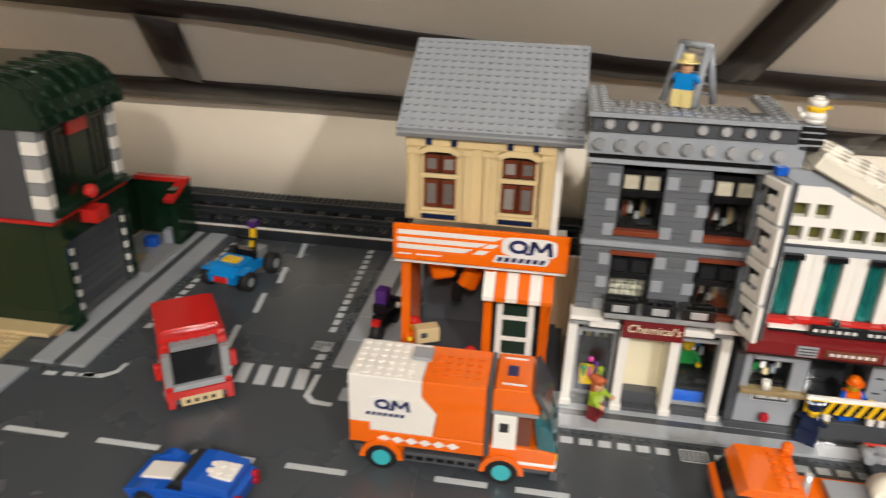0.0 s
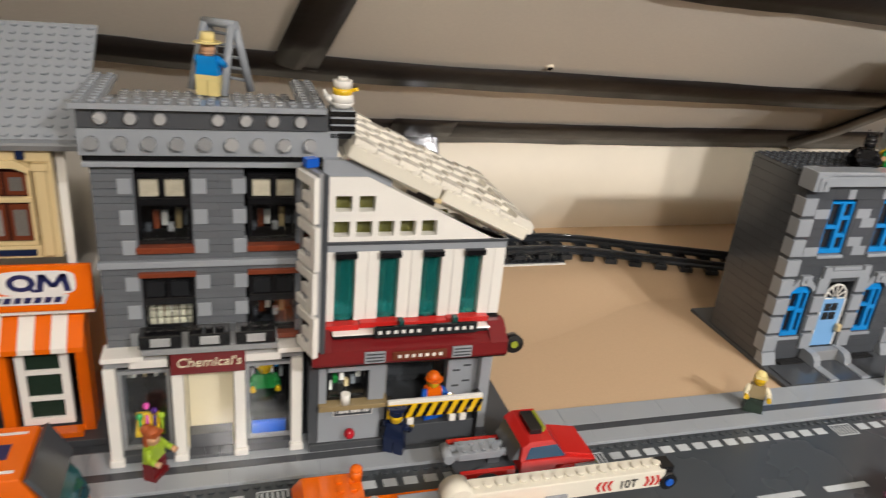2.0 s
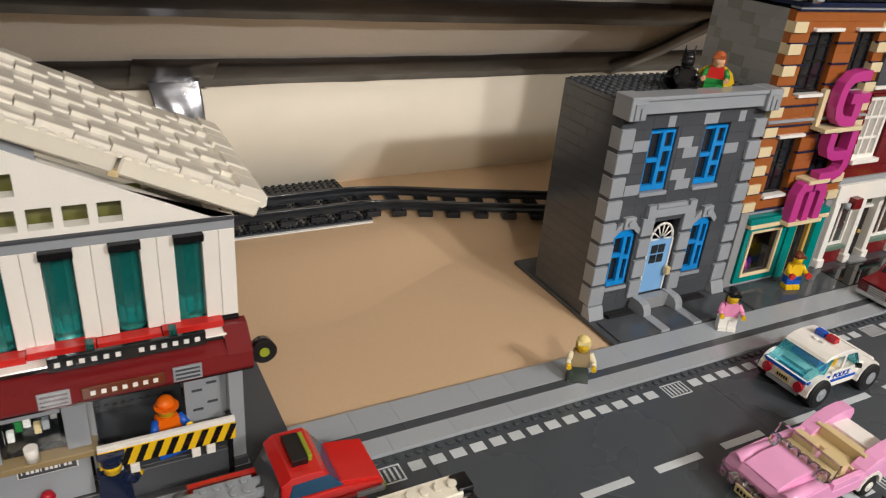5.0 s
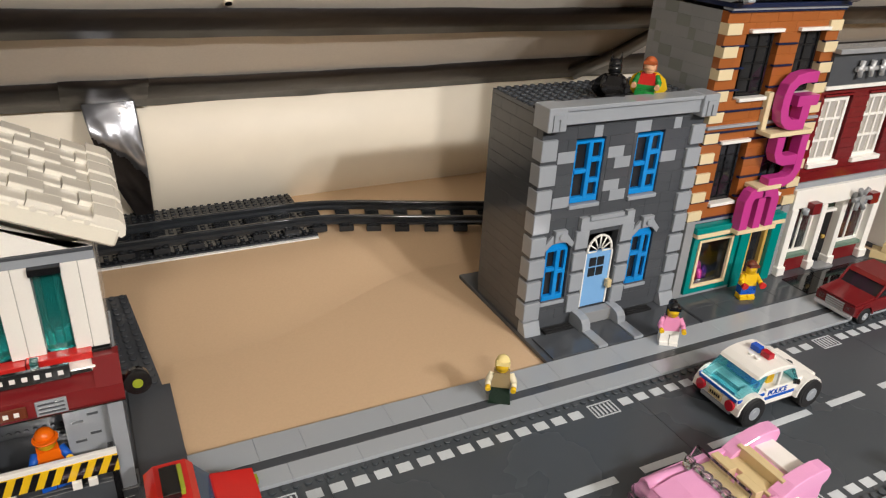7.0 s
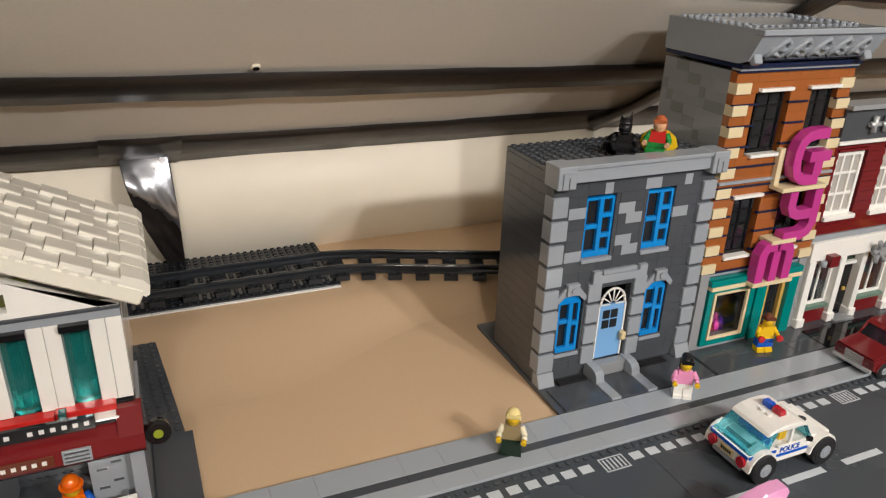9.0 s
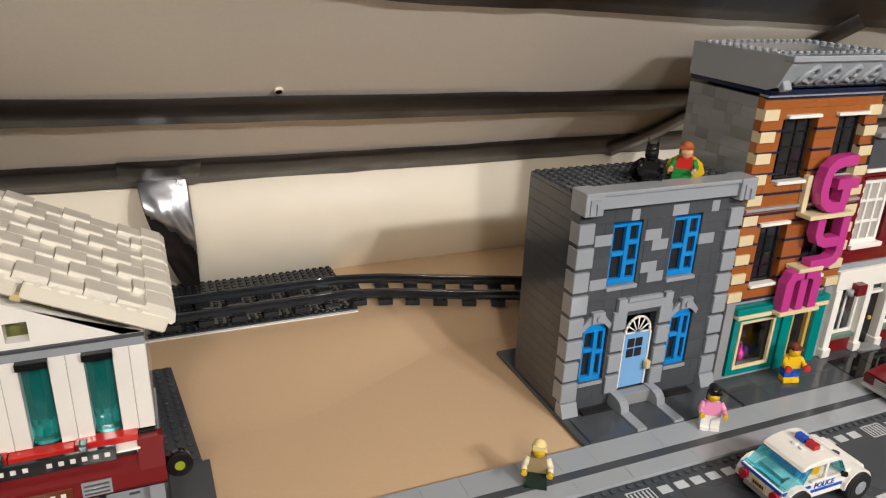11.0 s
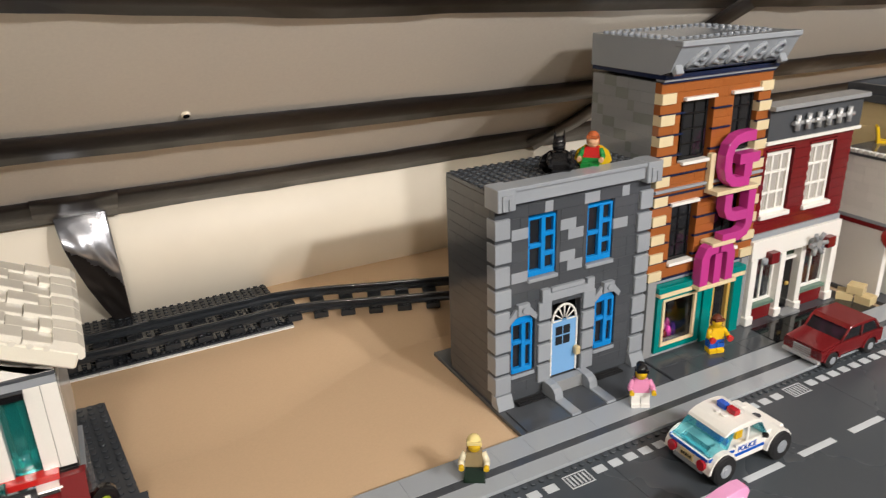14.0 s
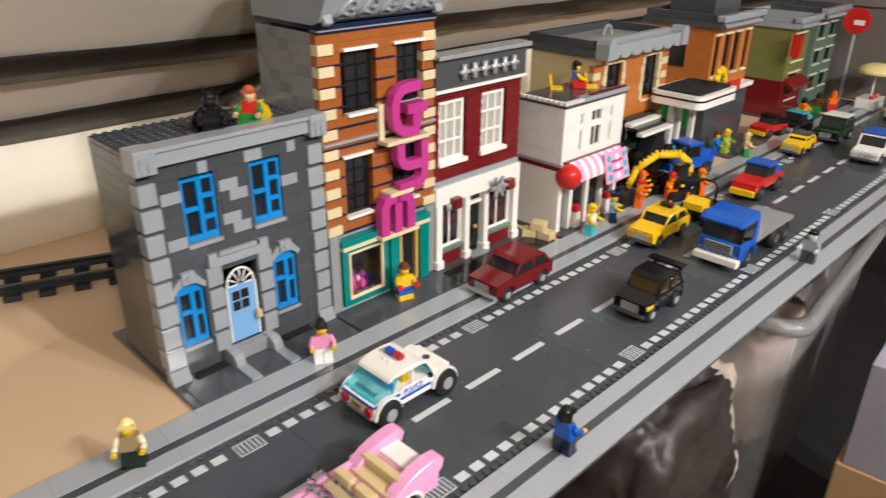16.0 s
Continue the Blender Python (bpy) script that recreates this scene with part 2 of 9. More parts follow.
def window(parent, x, z, w, h, frame_mat, glass, nx=1, ny=1, y=0.0, bar=0.0012, depth=0.003, name="window", label=""):
    """A moulded frame with glazing bars, and a pane behind them."""
    bm = bmesh.new()
    e = bar * 1.4
    ring = []
    for d in (y, y + depth):
        for q in (0.0, e):
            ring.append([bm.verts.new(c) for c in ((x + q, d, z + q), (x + w - q, d, z + q), (x + w - q, d, z + h - q), (x + q, d, z + h - q))])
    for p_, q_ in ((0, 1), (1, 3), (3, 2), (2, 0)):
        for i in range(4):
            bm.faces.new((ring[p_][i], ring[p_][(i + 1) % 4], ring[q_][(i + 1) % 4], ring[q_][i]))
    bmesh.ops.recalc_face_normals(bm, faces=bm.faces[:])
    fr = part(name, bm, frame_mat, parent, label)
    for i in range(1, nx):
        piece("glazing_bar", fr, frame_mat, x + w * i / nx - bar / 2, y + 0.0004, z + e, bar, depth - 0.001, h - 2 * e, 0.0002)
    for j in range(1, ny):
        piece("glazing_bar", fr, frame_mat, x + e, y + 0.0006, z + h * j / ny - bar / 2, w - 2 * e, depth - 0.0016, bar, 0.0002)
    pane = piece("pane", fr, glass, x + bar, y + depth * 0.55, z + bar, w - 2 * bar, 0.0006, h - 2 * bar, 0.0)
    pane.visible_shadow = glass is not CLEAR
    return fr


def words(name, parent, text, material, loc, size, rot=(90, 0, 0), depth=0.0003, shear=0.0, align="LEFT"):
    """Lettering in the built-in font, turned into a mesh."""
    cu = bpy.data.curves.new(name, "FONT")
    cu.body, cu.size, cu.extrude, cu.shear, cu.align_x = text, size, depth, shear, align
    tmp = bpy.data.objects.new(name, cu)
    me = bpy.data.meshes.new_from_object(tmp)
    bpy.data.objects.remove(tmp)
    me.materials.clear()
    me.materials.append(material)
    ob = new(name, me)
    ob.parent = parent
    ob.location = loc
    ob.rotation_euler = [radians(a) for a in rot]
    return ob


def wheel(parent, x, y, r, w, rim="white", tread=True):
    """A tyre with its rim, its axle across the car (y)."""
    bm = bmesh.new()
    tube(bm, (x, y - w / 2 + 0.0008, r), (x, y + w / 2 - 0.0008, r), r, 18)
    tube(bm, (x, y - w / 2, r), (x, y + w / 2, r), r * 0.86, 18)
    t = part("wheel", bm, RUBBER, parent)
    bm = bmesh.new()
    tube(bm, (x, y - w / 2 - 0.0004, r), (x, y + w / 2 + 0.0004, r), r * (0.62 if rim == "aqua" else 0.46), 14)
    tube(bm, (x, y - w / 2 - 0.0010, r), (x, y + w / 2 + 0.0010, r), r * 0.24, 8)
    part("rim", bm, pla(rim) if rim in COL else CHROME, t)
    return t

# ---------- the attic room ----------
KNEE_Y, KNEE_Z, PITCH = 1.036, 0.140, 0.785


def wall_slab(name, x0, y0, z0, x1, y1, z1, material, label=""):
    bm = bmesh.new()
    block(bm, x0, y0, z0, x1 - x0, y1 - y0, z1 - z0)
    return tagged(part(name, bm, material, None), label, "wall" if "wall" in name else "", "", "structure")


def slope_at(x, y, off=0.0):
    """A place on the sloped ceiling, off metres proud of it."""
    n = Vector((0, -PITCH, -1)).normalized()
    return Vector((x, y, KNEE_Z + PITCH * (KNEE_Y - y))) + n * off


bm = bmesh.new()
N = 60
low, high, back = [], [], []
for i in range(N + 1):
    x = -1.6 + 4.9 * i / N
    wave = 0.004 * math.sin(7 * x) + 0.003 * math.sin(17 * x + 1)
    low.append(bm.verts.new((x, KNEE_Y + 0.040 + wave * 0.6, -0.03)))
    high.append(bm.verts.new((x, KNEE_Y + wave * 0.3, KNEE_Z + 0.012)))
for i in range(N):
    bm.faces.new((low[i], low[i + 1], high[i + 1], high[i])).smooth = True
r = bmesh.ops.extrude_face_region(bm, geom=bm.faces[:])
bmesh.ops.translate(bm, vec=(0, 0.02, 0), verts=[v for v in r["geom"] if isinstance(v, bmesh.types.BMVert)])
bmesh.ops.recalc_face_normals(bm, faces=bm.faces[:])
tagged(part("wall_north", bm, WALLPAPER, None), "low cream card knee wall with soft waves", "wall", "", "structure")

bm = bmesh.new()
ridge = -0.75
slab(bm, [(KNEE_Y + 0.004, KNEE_Z), (ridge, KNEE_Z + PITCH * (KNEE_Y - ridge)), (ridge, KNEE_Z + PITCH * (KNEE_Y - ridge) + 0.03), (KNEE_Y + 0.03, KNEE_Z + 0.02)], "x", -1.6, 3.3)
tagged(part("ceiling_slope", bm, CEILPAINT, None), "sloped grey-beige attic ceiling board", "ceiling", "", "structure")
bm = bmesh.new()
rz = KNEE_Z + PITCH * (KNEE_Y - ridge)
slab(bm, [(ridge - 0.004, rz), (ridge - 1.75, rz - 1.75 * PITCH), (ridge - 1.75, rz - 1.75 * PITCH + 0.03), (ridge - 0.004, rz + 0.03)], "x", -1.6, 3.3)
tagged(part("ceiling_south", bm, CEILPAINT, None), "sloped grey-beige attic ceiling board", "ceiling", "", "structure")
wall_slab("wall_south", -1.6, -2.53, -0.66, 3.3, -2.50, 0.22, CEILPAINT, "plain low attic wall")
wall_slab("wall_west", -1.63, -2.53, -0.66, -1.60, 1.08, 1.6, CEILPAINT, "plain attic end wall")
wall_slab("wall_east", 3.30, -2.53, -0.66, 3.33, 1.08, 1.6, CEILPAINT, "plain attic end wall")
wall_slab("floor", -1.6, -2.5, -0.66, 3.3, 1.08, -0.63, DARKFLOOR, "dark carpeted attic floor")


def tape(spots, width, material=TAPE, label="strip of creased black tape stuck along the ceiling", off=0.0008):
    """A strip of tape along the sloped ceiling through places given as x, y."""
    pts = []
    for (xa, ya), (xb, yb) in zip(spots, spots[1:]):
        n = max(2, int(math.hypot(xb - xa, yb - ya) / 0.03))
        pts += [(xa + (xb - xa) * k / n, ya + (yb - ya) * k / n) for k in range(n)]
    pts.append(spots[-1])
    bm = bmesh.new()
    rows = []
    for k, (x, y) in enumerate(pts):
        a, b = pts[max(k - 1, 0)], pts[min(k + 1, len(pts) - 1)]
        d = Vector((b[0] - a[0], b[1] - a[1])).normalized()
        side = Vector((-d.y, d.x))
        w = (width(x) if callable(width) else width) * (1 + 0.05 * noise.noise((x * 9, y * 9, 3)))
        rows.append([bm.verts.new(slope_at(x + side.x * w * s, y + side.y * w * s, off + 0.0012 * noise.noise((x * 25, y * 25, s * 3)) + (0.0012 if s == 0 else 0))) for s in (-0.5, -0.2, 0, 0.2, 0.5)])
    for p, q in zip(rows, rows[1:]):
        for i in range(4):
            bm.faces.new((p[i], p[i + 1], q[i + 1], q[i])).smooth = True
    r = bmesh.ops.extrude_face_region(bm, geom=bm.faces[:])
    bmesh.ops.translate(bm, vec=slope_at(0, 0, -0.0006) - slope_at(0, 0), verts=[v for v in r["geom"] if isinstance(v, bmesh.types.BMVert)])
    bmesh.ops.recalc_face_normals(bm, faces=bm.faces[:])
    return tagged(part("tape_strip", bm, material, None), label, "tape", "tape on the ceiling", "structure")


tape([(-1.5, 0.97), (-0.33, 0.987), (-0.14, 0.990), (-0.036, 0.994), (0.20, 1.003), (0.45, 1.011), (0.66, 1.014), (0.93, 1.015), (1.6, 1.016), (3.2, 1.016)], 0.046)
tape([(-1.5, 0.74), (-0.17, 0.838), (-0.11, 0.842), (-0.028, 0.857), (0.029, 0.866), (0.258, 0.892), (0.43, 0.904), (0.55, 0.908), (0.69, 0.9115), (0.80, 0.9145), (0.93, 0.918), (1.05, 0.921), (1.5, 0.930), (3.2, 0.95)], lambda x: 0.028 + 0.008 * min(max((x + 0.03) / 0.29, 0.0), 1.0), off=0.0022)
tape([(0.40, 0.735), (0.55, 0.752), (0.72, 0.768), (0.92, 0.776), (1.1, 0.785), (1.4, 0.80), (3.2, 0.82)], 0.044)
tape([(0.368, 0.90), (0.392, 0.79), (0.41, 0.66)], 0.042, off=0.0034)
tape([(-0.258, 0.96), (-0.222, 0.85)], 0.044, off=0.0034)
tape([(1.06, 1.028), (1.095, 0.985), (1.115, 0.94), (1.14, 0.86), (1.17, 0.80)], 0.040, off=0.0036)

tape([(0.485, 1.006), (0.56, 1.010)], 0.046, off=0.0028)

# a loose flap of silver-backed tape that hangs from the lower strip
bm = bmesh.new()
rows = []
for k in range(61):
    s = k / 60
    w = 0.047 * (1 - 0.66 * s ** 1.5)
    cx = 0.5475 + 0.006 * s - w / 2
    row = []
    for i in range(25):
        u = i / 24
        fold = 0.36 + 0.30 * (u - 0.5)
        if s < fold:
            out = 0.026 * math.sin(math.pi / 2 * s / fold)
        else:
            out = 0.026 * (1 - ((s - fold) / (1 - fold)) ** 0.9)
        crease = 0.0034 * noise.noise((u * 3.0 + 4.0, s * 7.0 - u * 3.0, 1.5)) * math.sin(math.pi * min(max(s, 0.0), 1.0))
        row.append(bm.verts.new((cx + w * (u - 0.5), 1.026 + 0.034 * s ** 2 - out - crease, 0.152 - 0.142 * s + 0.008 * u * (1 - s))))
    rows.append(row)
for k, (p, q) in enumerate(zip(rows, rows[1:])):
    for i in range(24):
        f = bm.faces.new((p[i], p[i + 1], q[i + 1], q[i]))
        f.smooth = True
        f.material_index = 1 if k / 60 > 0.20 + 0.017 * i + 0.02 * math.sin(i * 0.85) else 0
r = bmesh.ops.extrude_face_region(bm, geom=bm.faces[:])
bmesh.ops.translate(bm, vec=(0, 0.0006, 0), verts=[v for v in r["geom"] if isinstance(v, bmesh.types.BMVert)])
bmesh.ops.recalc_face_normals(bm, faces=bm.faces[:])
tagged(part("loose_tape_flap", bm, [SILVER, TAPE], None), "loose shiny silver tape flap hanging from the black tape", "tape", "", "structure")

# a hole in the ceiling board, its dark inside drawn as a black disc
sc = slope_at(0.620, 0.888)
bm = bmesh.new()
d = (slope_at(0, 0, 1) - slope_at(0, 0)).normalized()
tube(bm, sc - d * 0.002, sc + d * 0.0008, 0.0030, 12)
screw = tagged(part("ceiling_screw", bm, pla("black"), None), "small pale-rimmed hole in the ceiling board, its dark drawn as a black disc", "screw")
bm = bmesh.new()
tube(bm, sc - d * 0.0021, sc + d * 0.0005, 0.0040, 12)
part("hole_rim", bm, WALLPAPER, screw)

# ---------- the table, its road and its pavements ----------
wall_slab("table_top", -1.2, 0.461, -0.030, 3.0, 1.098, -0.0047, BOARD, "bare brown fibreboard table top")["category"] = "table"

X0, PLATE = 0.610, 0.247
ROAD_Y0, ROAD_Y1 = 0.421, 0.676


def paint_mark(name, parent, outline, z=-0.0030):
    bm = bmesh.new()
    slab(bm, outline, "z", z, z + 0.00025)
    return part(name, bm, ROADPAINT, parent)


def rect(x0, y0, x1, y1):
    return [(x0, y0), (x1, y0), (x1, y1), (x0, y1)]


def drain(parent, x, y):
    """A printed drain: a frame and bars."""
    bm = bmesh.new()
    w, h, t = 0.0220, 0.0150, 0.0011
    for r in (rect(x, y, x + w, y + t), rect(x, y + h - t, x + w, y + h), rect(x, y + t, x + t, y + h - t), rect(x + w - t, y + t, x + w, y + h - t)):
        slab(bm, r, "z", -0.0030, -0.00275)
    for k in range(5):
        xx = x + 0.0029 + k * 0.0036
        slab(bm, rect(xx, y + 0.002, xx + 0.0015, y + h - 0.002), "z", -0.0030, -0.00275)
    part("drain_marking", bm, ROADPAINT, parent)


def road_plate(k):
    x = X0 + PLATE * k
    bm = bmesh.new()
    block(bm, x + 0.0002, ROAD_Y0, -0.0046, PLATE - 0.0004, ROAD_Y1 - ROAD_Y0, 0.0016)
    for y in (0.624, 0.4675):
        for i in range(32):
            tube(bm, (x + PLATE / 32 * (i + 0.5), y, -0.003), (x + PLATE / 32 * (i + 0.5), y, -0.0013), 0.0025, 7)
    ob = tagged(part("road", bm, ROADGREY, None), "dark grey toy road plate with printed white markings", "road", "road plates", "structure")
    for i in range(16):
        xs = x + PLATE / 16 * i
        if i not in (13, 14):
            paint_mark("edge_dash", ob, rect(xs, 0.6090, xs + 0.0102, 0.6170))
        if i not in (1, 2):
            paint_mark("edge_dash", ob, rect(xs + 0.0072, 0.4740, xs + 0.0174, 0.4815))
    drain(ob, x + 0.2040, 0.6040)
    drain(ob, x + 0.0265, 0.4725)
    for i in range(4):
        xs = x + 0.0138 + PLATE / 4 * i
        paint_mark("centre_dash", ob, rect(xs, 0.5445, xs + 0.0402, 0.5505))
    return ob


for k in range(-2, 9):
    road_plate(k)

# the junction plate and the side road that leaves it
bm = bmesh.new()
block(bm, -0.30, ROAD_Y0, -0.0046, 0.4158, ROAD_Y1 - ROAD_Y0, 0.0016)
block(bm, -0.272, 0.6762, -0.0046, 0.3878, 0.2676, 0.0016)
for i in range(34):
    tube(bm, (0.002, 0.690 + i * S, -0.003), (0.002, 0.690 + i * S, -0.0013), 0.0025, 7)
    tube(bm, (-0.208, 0.650 + i * S, -0.003), (-0.208, 0.650 + i * S, -0.0013), 0.0025, 7)
junction = tagged(part("road", bm, ROADGREY, None), "dark grey toy road junction with a zebra crossing", "road", "road plates", "structure")
for a, b in ((-0.226, -0.172), (-0.144, -0.091), (-0.064, -0.012), (0.014, 0.062)):
    paint_mark("centre_dash", junction, rect(a, 0.5375, b, 0.5435))
for a, b in ((0.900, 0.942), (0.830, 0.871), (0.760, 0.803), (0.690, 0.732)):
    paint_mark("centre_dash", junction, [(-0.104, a), (-0.098, a), (-0.1045, b), (-0.1105, b)])
for i in range(8):
    x = -0.018 - i * 0.0185
    paint_mark("zebra_bar", junction, [(x + 0.002, 0.637), (x + 0.013, 0.637), (x + 0.009, 0.668), (x - 0.002, 0.668)])
for i in range(15):
    y = 0.738 + i * 0.0148
    paint_mark("edge_dash", junction, rect(-0.013 - i * 0.0007, y, -0.006 - i * 0.0007, y + 0.0095))
    paint_mark("edge_dash", junction, rect(-0.199, y - 0.03, -0.192, y - 0.0205))
for i in range(3):
    paint_mark("edge_dash", junction, rect(-0.010, 0.672 + i * 0.0145, -0.002, 0.6815 + i * 0.0145))
    paint_mark("edge_dash", junction, rect(-0.245 + i * 0.018, 0.614 + 0.002 * i, -0.234 + i * 0.018, 0.620 + 0.002 * i))
drain(junction, -0.0195, 0.7035)
paint_mark("corner_line", junction, [(-0.002, 0.662), (0.003, 0.662), (0.003, 0.632), (0.009, 0.625), (0.026, 0.623), (0.026, 0.618), (0.007, 0.619), (-0.002, 0.628)])
paint_mark("corner_line", junction, [(-0.183, 0.645), (-0.178, 0.645), (-0.180, 0.629), (-0.190, 0.619), (-0.213, 0.617), (-0.213, 0.622), (-0.193, 0.625), (-0.184, 0.632)])

for name, lab, strips, spans in (
    ("pavement", "light grey tiled pavement with a dark line, behind the road", ((0.652, 0.676, 0), (0.644, 0.652, 1), (0.628, 0.644, 0)), (0.030, 2.86)),
    ("pavement", "light grey tiled pavement with a dark line, at the table's edge", ((0.4215, 0.4410, 0), (0.4410, 0.4485, 1), (0.4485, 0.463, 0)), (-0.28, 2.86)),
):
    walkway = thing(name, lab, "pavement", kind="structure")
    for y0, y1, dark in strips:
        x = spans[0]
        while x < spans[1]:
            n = 0.064 if dark or y1 < 0.5 else random.choice((0.032, 0.048, 0.064))
            if x > 1.9:
                n = 0.256
            piece("pavement_tile", walkway, pla("dark_grey") if dark else PAVEGREY, x + 0.00005, y0 + 0.00005, -0.0030, n - 0.0001, y1 - y0 - 0.0001, 0.0030, 0.00018)
            x += n

side = thing("pavement", "light grey tiled pavement beside the side road", "pavement", kind="structure")
for x0, x1, dark in ((0.010, 0.030, 0), (0.030, 0.038, 1), (0.038, 0.063, 0)):
    for j in range(6):
        piece("pavement_tile", side, pla("dark_grey") if dark else PAVEGREY, x0 + 0.0001, 0.6765 + j * 0.047, -0.003, x1 - x0 - 0.0002, 0.0466, 0.003)
for x0, x1, dark in ((-0.268, -0.246, 0), (-0.246, -0.237, 1), (-0.237, -0.214, 0)):
    for j in range(7):
        piece("pavement_tile", side, pla("dark_grey") if dark else PAVEGREY, x0 + 0.0001, 0.630 + j * 0.047, -0.003, x1 - x0 - 0.0002, 0.0466, 0.003)
for j in range(3):
    piece("pavement_tile", side, PAVEGREY, -0.290, 0.460 + j * 0.0526, -0.003, 0.028, 0.0524, 0.003)
piece("pavement_tile", side, pla("dark_grey"), -0.290, 0.6182, -0.003, 0.040, 0.008, 0.003)

ground = studded("sand_plate", None, pla("tan"), -0.62, 0.50, -0.0046, 40, 40, 0.0040, label="")
tagged(ground, "tan studded toy baseplate beside the road", "baseplate", "", "structure")

# ---------- the railway along the wall ----------
RAIL_Y = 0.984
wall_slab("railway_strip", -1.2, 0.944, -0.0046, 0.070, 1.096, 0.0105, BOARD, "raised brown fibreboard strip under the railway")["category"] = "board"


def ease(v):
    v = min(max(v, 0.0), 1.0)
    return v * v * (3 - 2 * v)


bm = bmesh.new()
cols = []
for i in range(43):
    x = 0.0702 + (0.02 * i if i < 41 else (1.2 if i == 41 else 2.93))
    y0 = 0.765 + 0.093 * ease((x - 0.58) / 0.22)
    col = [(y0 - 0.030, -0.0075)] + [(y0 + (0.930 - y0) * j / 14, -0.00535 + 0.01585 * ease(j / 14) ** 1.25) for j in range(15)] + [(1.096, 0.0105), (1.096, -0.0046)]
    cols.append([bm.verts.new((x, y, z)) for y, z in col])
for p, q in zip(cols, cols[1:]):
    for j in range(18):
        f = bm.faces.new((p[j], q[j], q[(j + 1) % 18], p[(j + 1) % 18]))
        f.smooth = j < 15
bm.faces.new(cols[0])
bm.faces.new(cols[-1][::-1])
bmesh.ops.recalc_face_normals(bm, faces=bm.faces[:])
tagged(part("railway_strip", bm, BOARD, None), "brown fibreboard that rises gently to the railway", "board", "", "structure")


def track(spots, label, lift=lambda x: 0.0):
    """Two rails on sleepers through places given as x, y, turn."""
    t = thing("railway_track", label, "track", group="railway track")
    for side_ in (-1, 1):
        bm = bmesh.new()
        rows = []
        for x, y, a in spots:
            nrm = Vector((-math.sin(a), math.cos(a)))
            rows.append([bm.verts.new((x + nrm.x * (0.020 * side_ + o), y + nrm.y * (0.020 * side_ + o), z + lift(x))) for o, z in ((-0.0042, 0.010), (-0.0042, 0.0128), (-0.0016, 0.0145), (-0.0022, 0.0182), (-0.0018, 0.0191), (-0.0010, 0.0195), (0.0010, 0.0195), (0.0018, 0.0191), (0.0022, 0.0182), (0.0016, 0.0145), (0.0042, 0.0128), (0.0042, 0.010))])
        for p, q in zip(rows, rows[1:]):
            for i in range(12):
                bm.faces.new((p[i], q[i], q[(i + 1) % 12], p[(i + 1) % 12])).smooth = 2 < i < 8
        bm.faces.new(rows[0])
        bm.faces.new(rows[-1][::-1])
        bmesh.ops.recalc_face_normals(bm, faces=bm.faces[:])
        part("rail", bm, TRACKGREY, t)
    for x, y, a in spots[1::2]:
        o = piece("sleeper", t, TRACKGREY, 0, 0, 0, 0.0155, 0.062, 0.0062, 0.0005)
        o.matrix_basis = Matrix.Translation((x, y, 0.0046 + lift(x))) @ Matrix.Rotation(a, 4, "Z") @ Matrix.Translation((-0.00775, -0.031, 0))
        for v in (-1, 1):
            for w in (-1, 1):
                bm = bmesh.new()
                tube(bm, (v * 0.004, w * 0.0265, 0), (v * 0.004, w * 0.0265, 0.0017), 0.0024, 8)
                s = part("stud", bm, TRACKGREY, t)
                s.matrix_basis = Matrix.Translation((x, y, 0.0108 + lift(x))) @ Matrix.Rotation(a, 4, "Z")
    return t


for k in range(-7, 1):
    xa = 0.566 + 0.128 * k
    track([(xa + 0.016 * i, RAIL_Y, 0.0) for i in range(9)], "straight dark grey toy railway track on a studded plate", lambda x: 0.0094)
arc = []
for i in range(17):
    a = -radians(20) * math.sin(min(i / 8, 1) * math.pi / 2)
    x, y = (0.694, RAIL_Y) if not arc else (arc[-1][0] + 0.016 * math.cos(a), arc[-1][1] + 0.016 * math.sin(a))
    arc.append((x, y, a))
track(arc, "curved dark grey toy railway track on the bare board", lambda x: max(0.0061, 0.0094 - 0.0033 * (x - 0.694) / 0.10))
rest = [arc[-1]]
for i in range(40):
    a = min(rest[-1][2] + radians(2.0), 0.0)
    rest.append((rest[-1][0] + 0.016 * math.cos(a), rest[-1][1] + 0.016 * math.sin(a), a))
track(rest, "dark grey toy railway track behind the houses", lambda x: 0.0061)

dark_face = thing("track_edging", "dark plastic edging in front of the railway strip", "edging")
for k in range(3):
    piece("edging_strip", dark_face, TRACKGREY, 0.068 - 0.128 * (k + 1), 0.9425, -0.0029, 0.1278, 0.0014, 0.0133, 0.0002)
bed = thing("track_bed", "dark grey studded base plates under the railway", "baseplate")
for k in range(6):
    studded("track_plate", bed, TRACKGREY, 0.512 - k * 0.192, 0.948, 0.0106, 24, 15, 0.0032, seg=7, skip=lambda i, j: 2 <= j <= 6 and i % 4 < 2)
    piece("card_edge", bed, PRINT_WHITE, 0.512 - k * 0.192, 0.9444, 0.0107, 0.1915, 0.0034, 0.0014, 0.0, "thin white card edge")

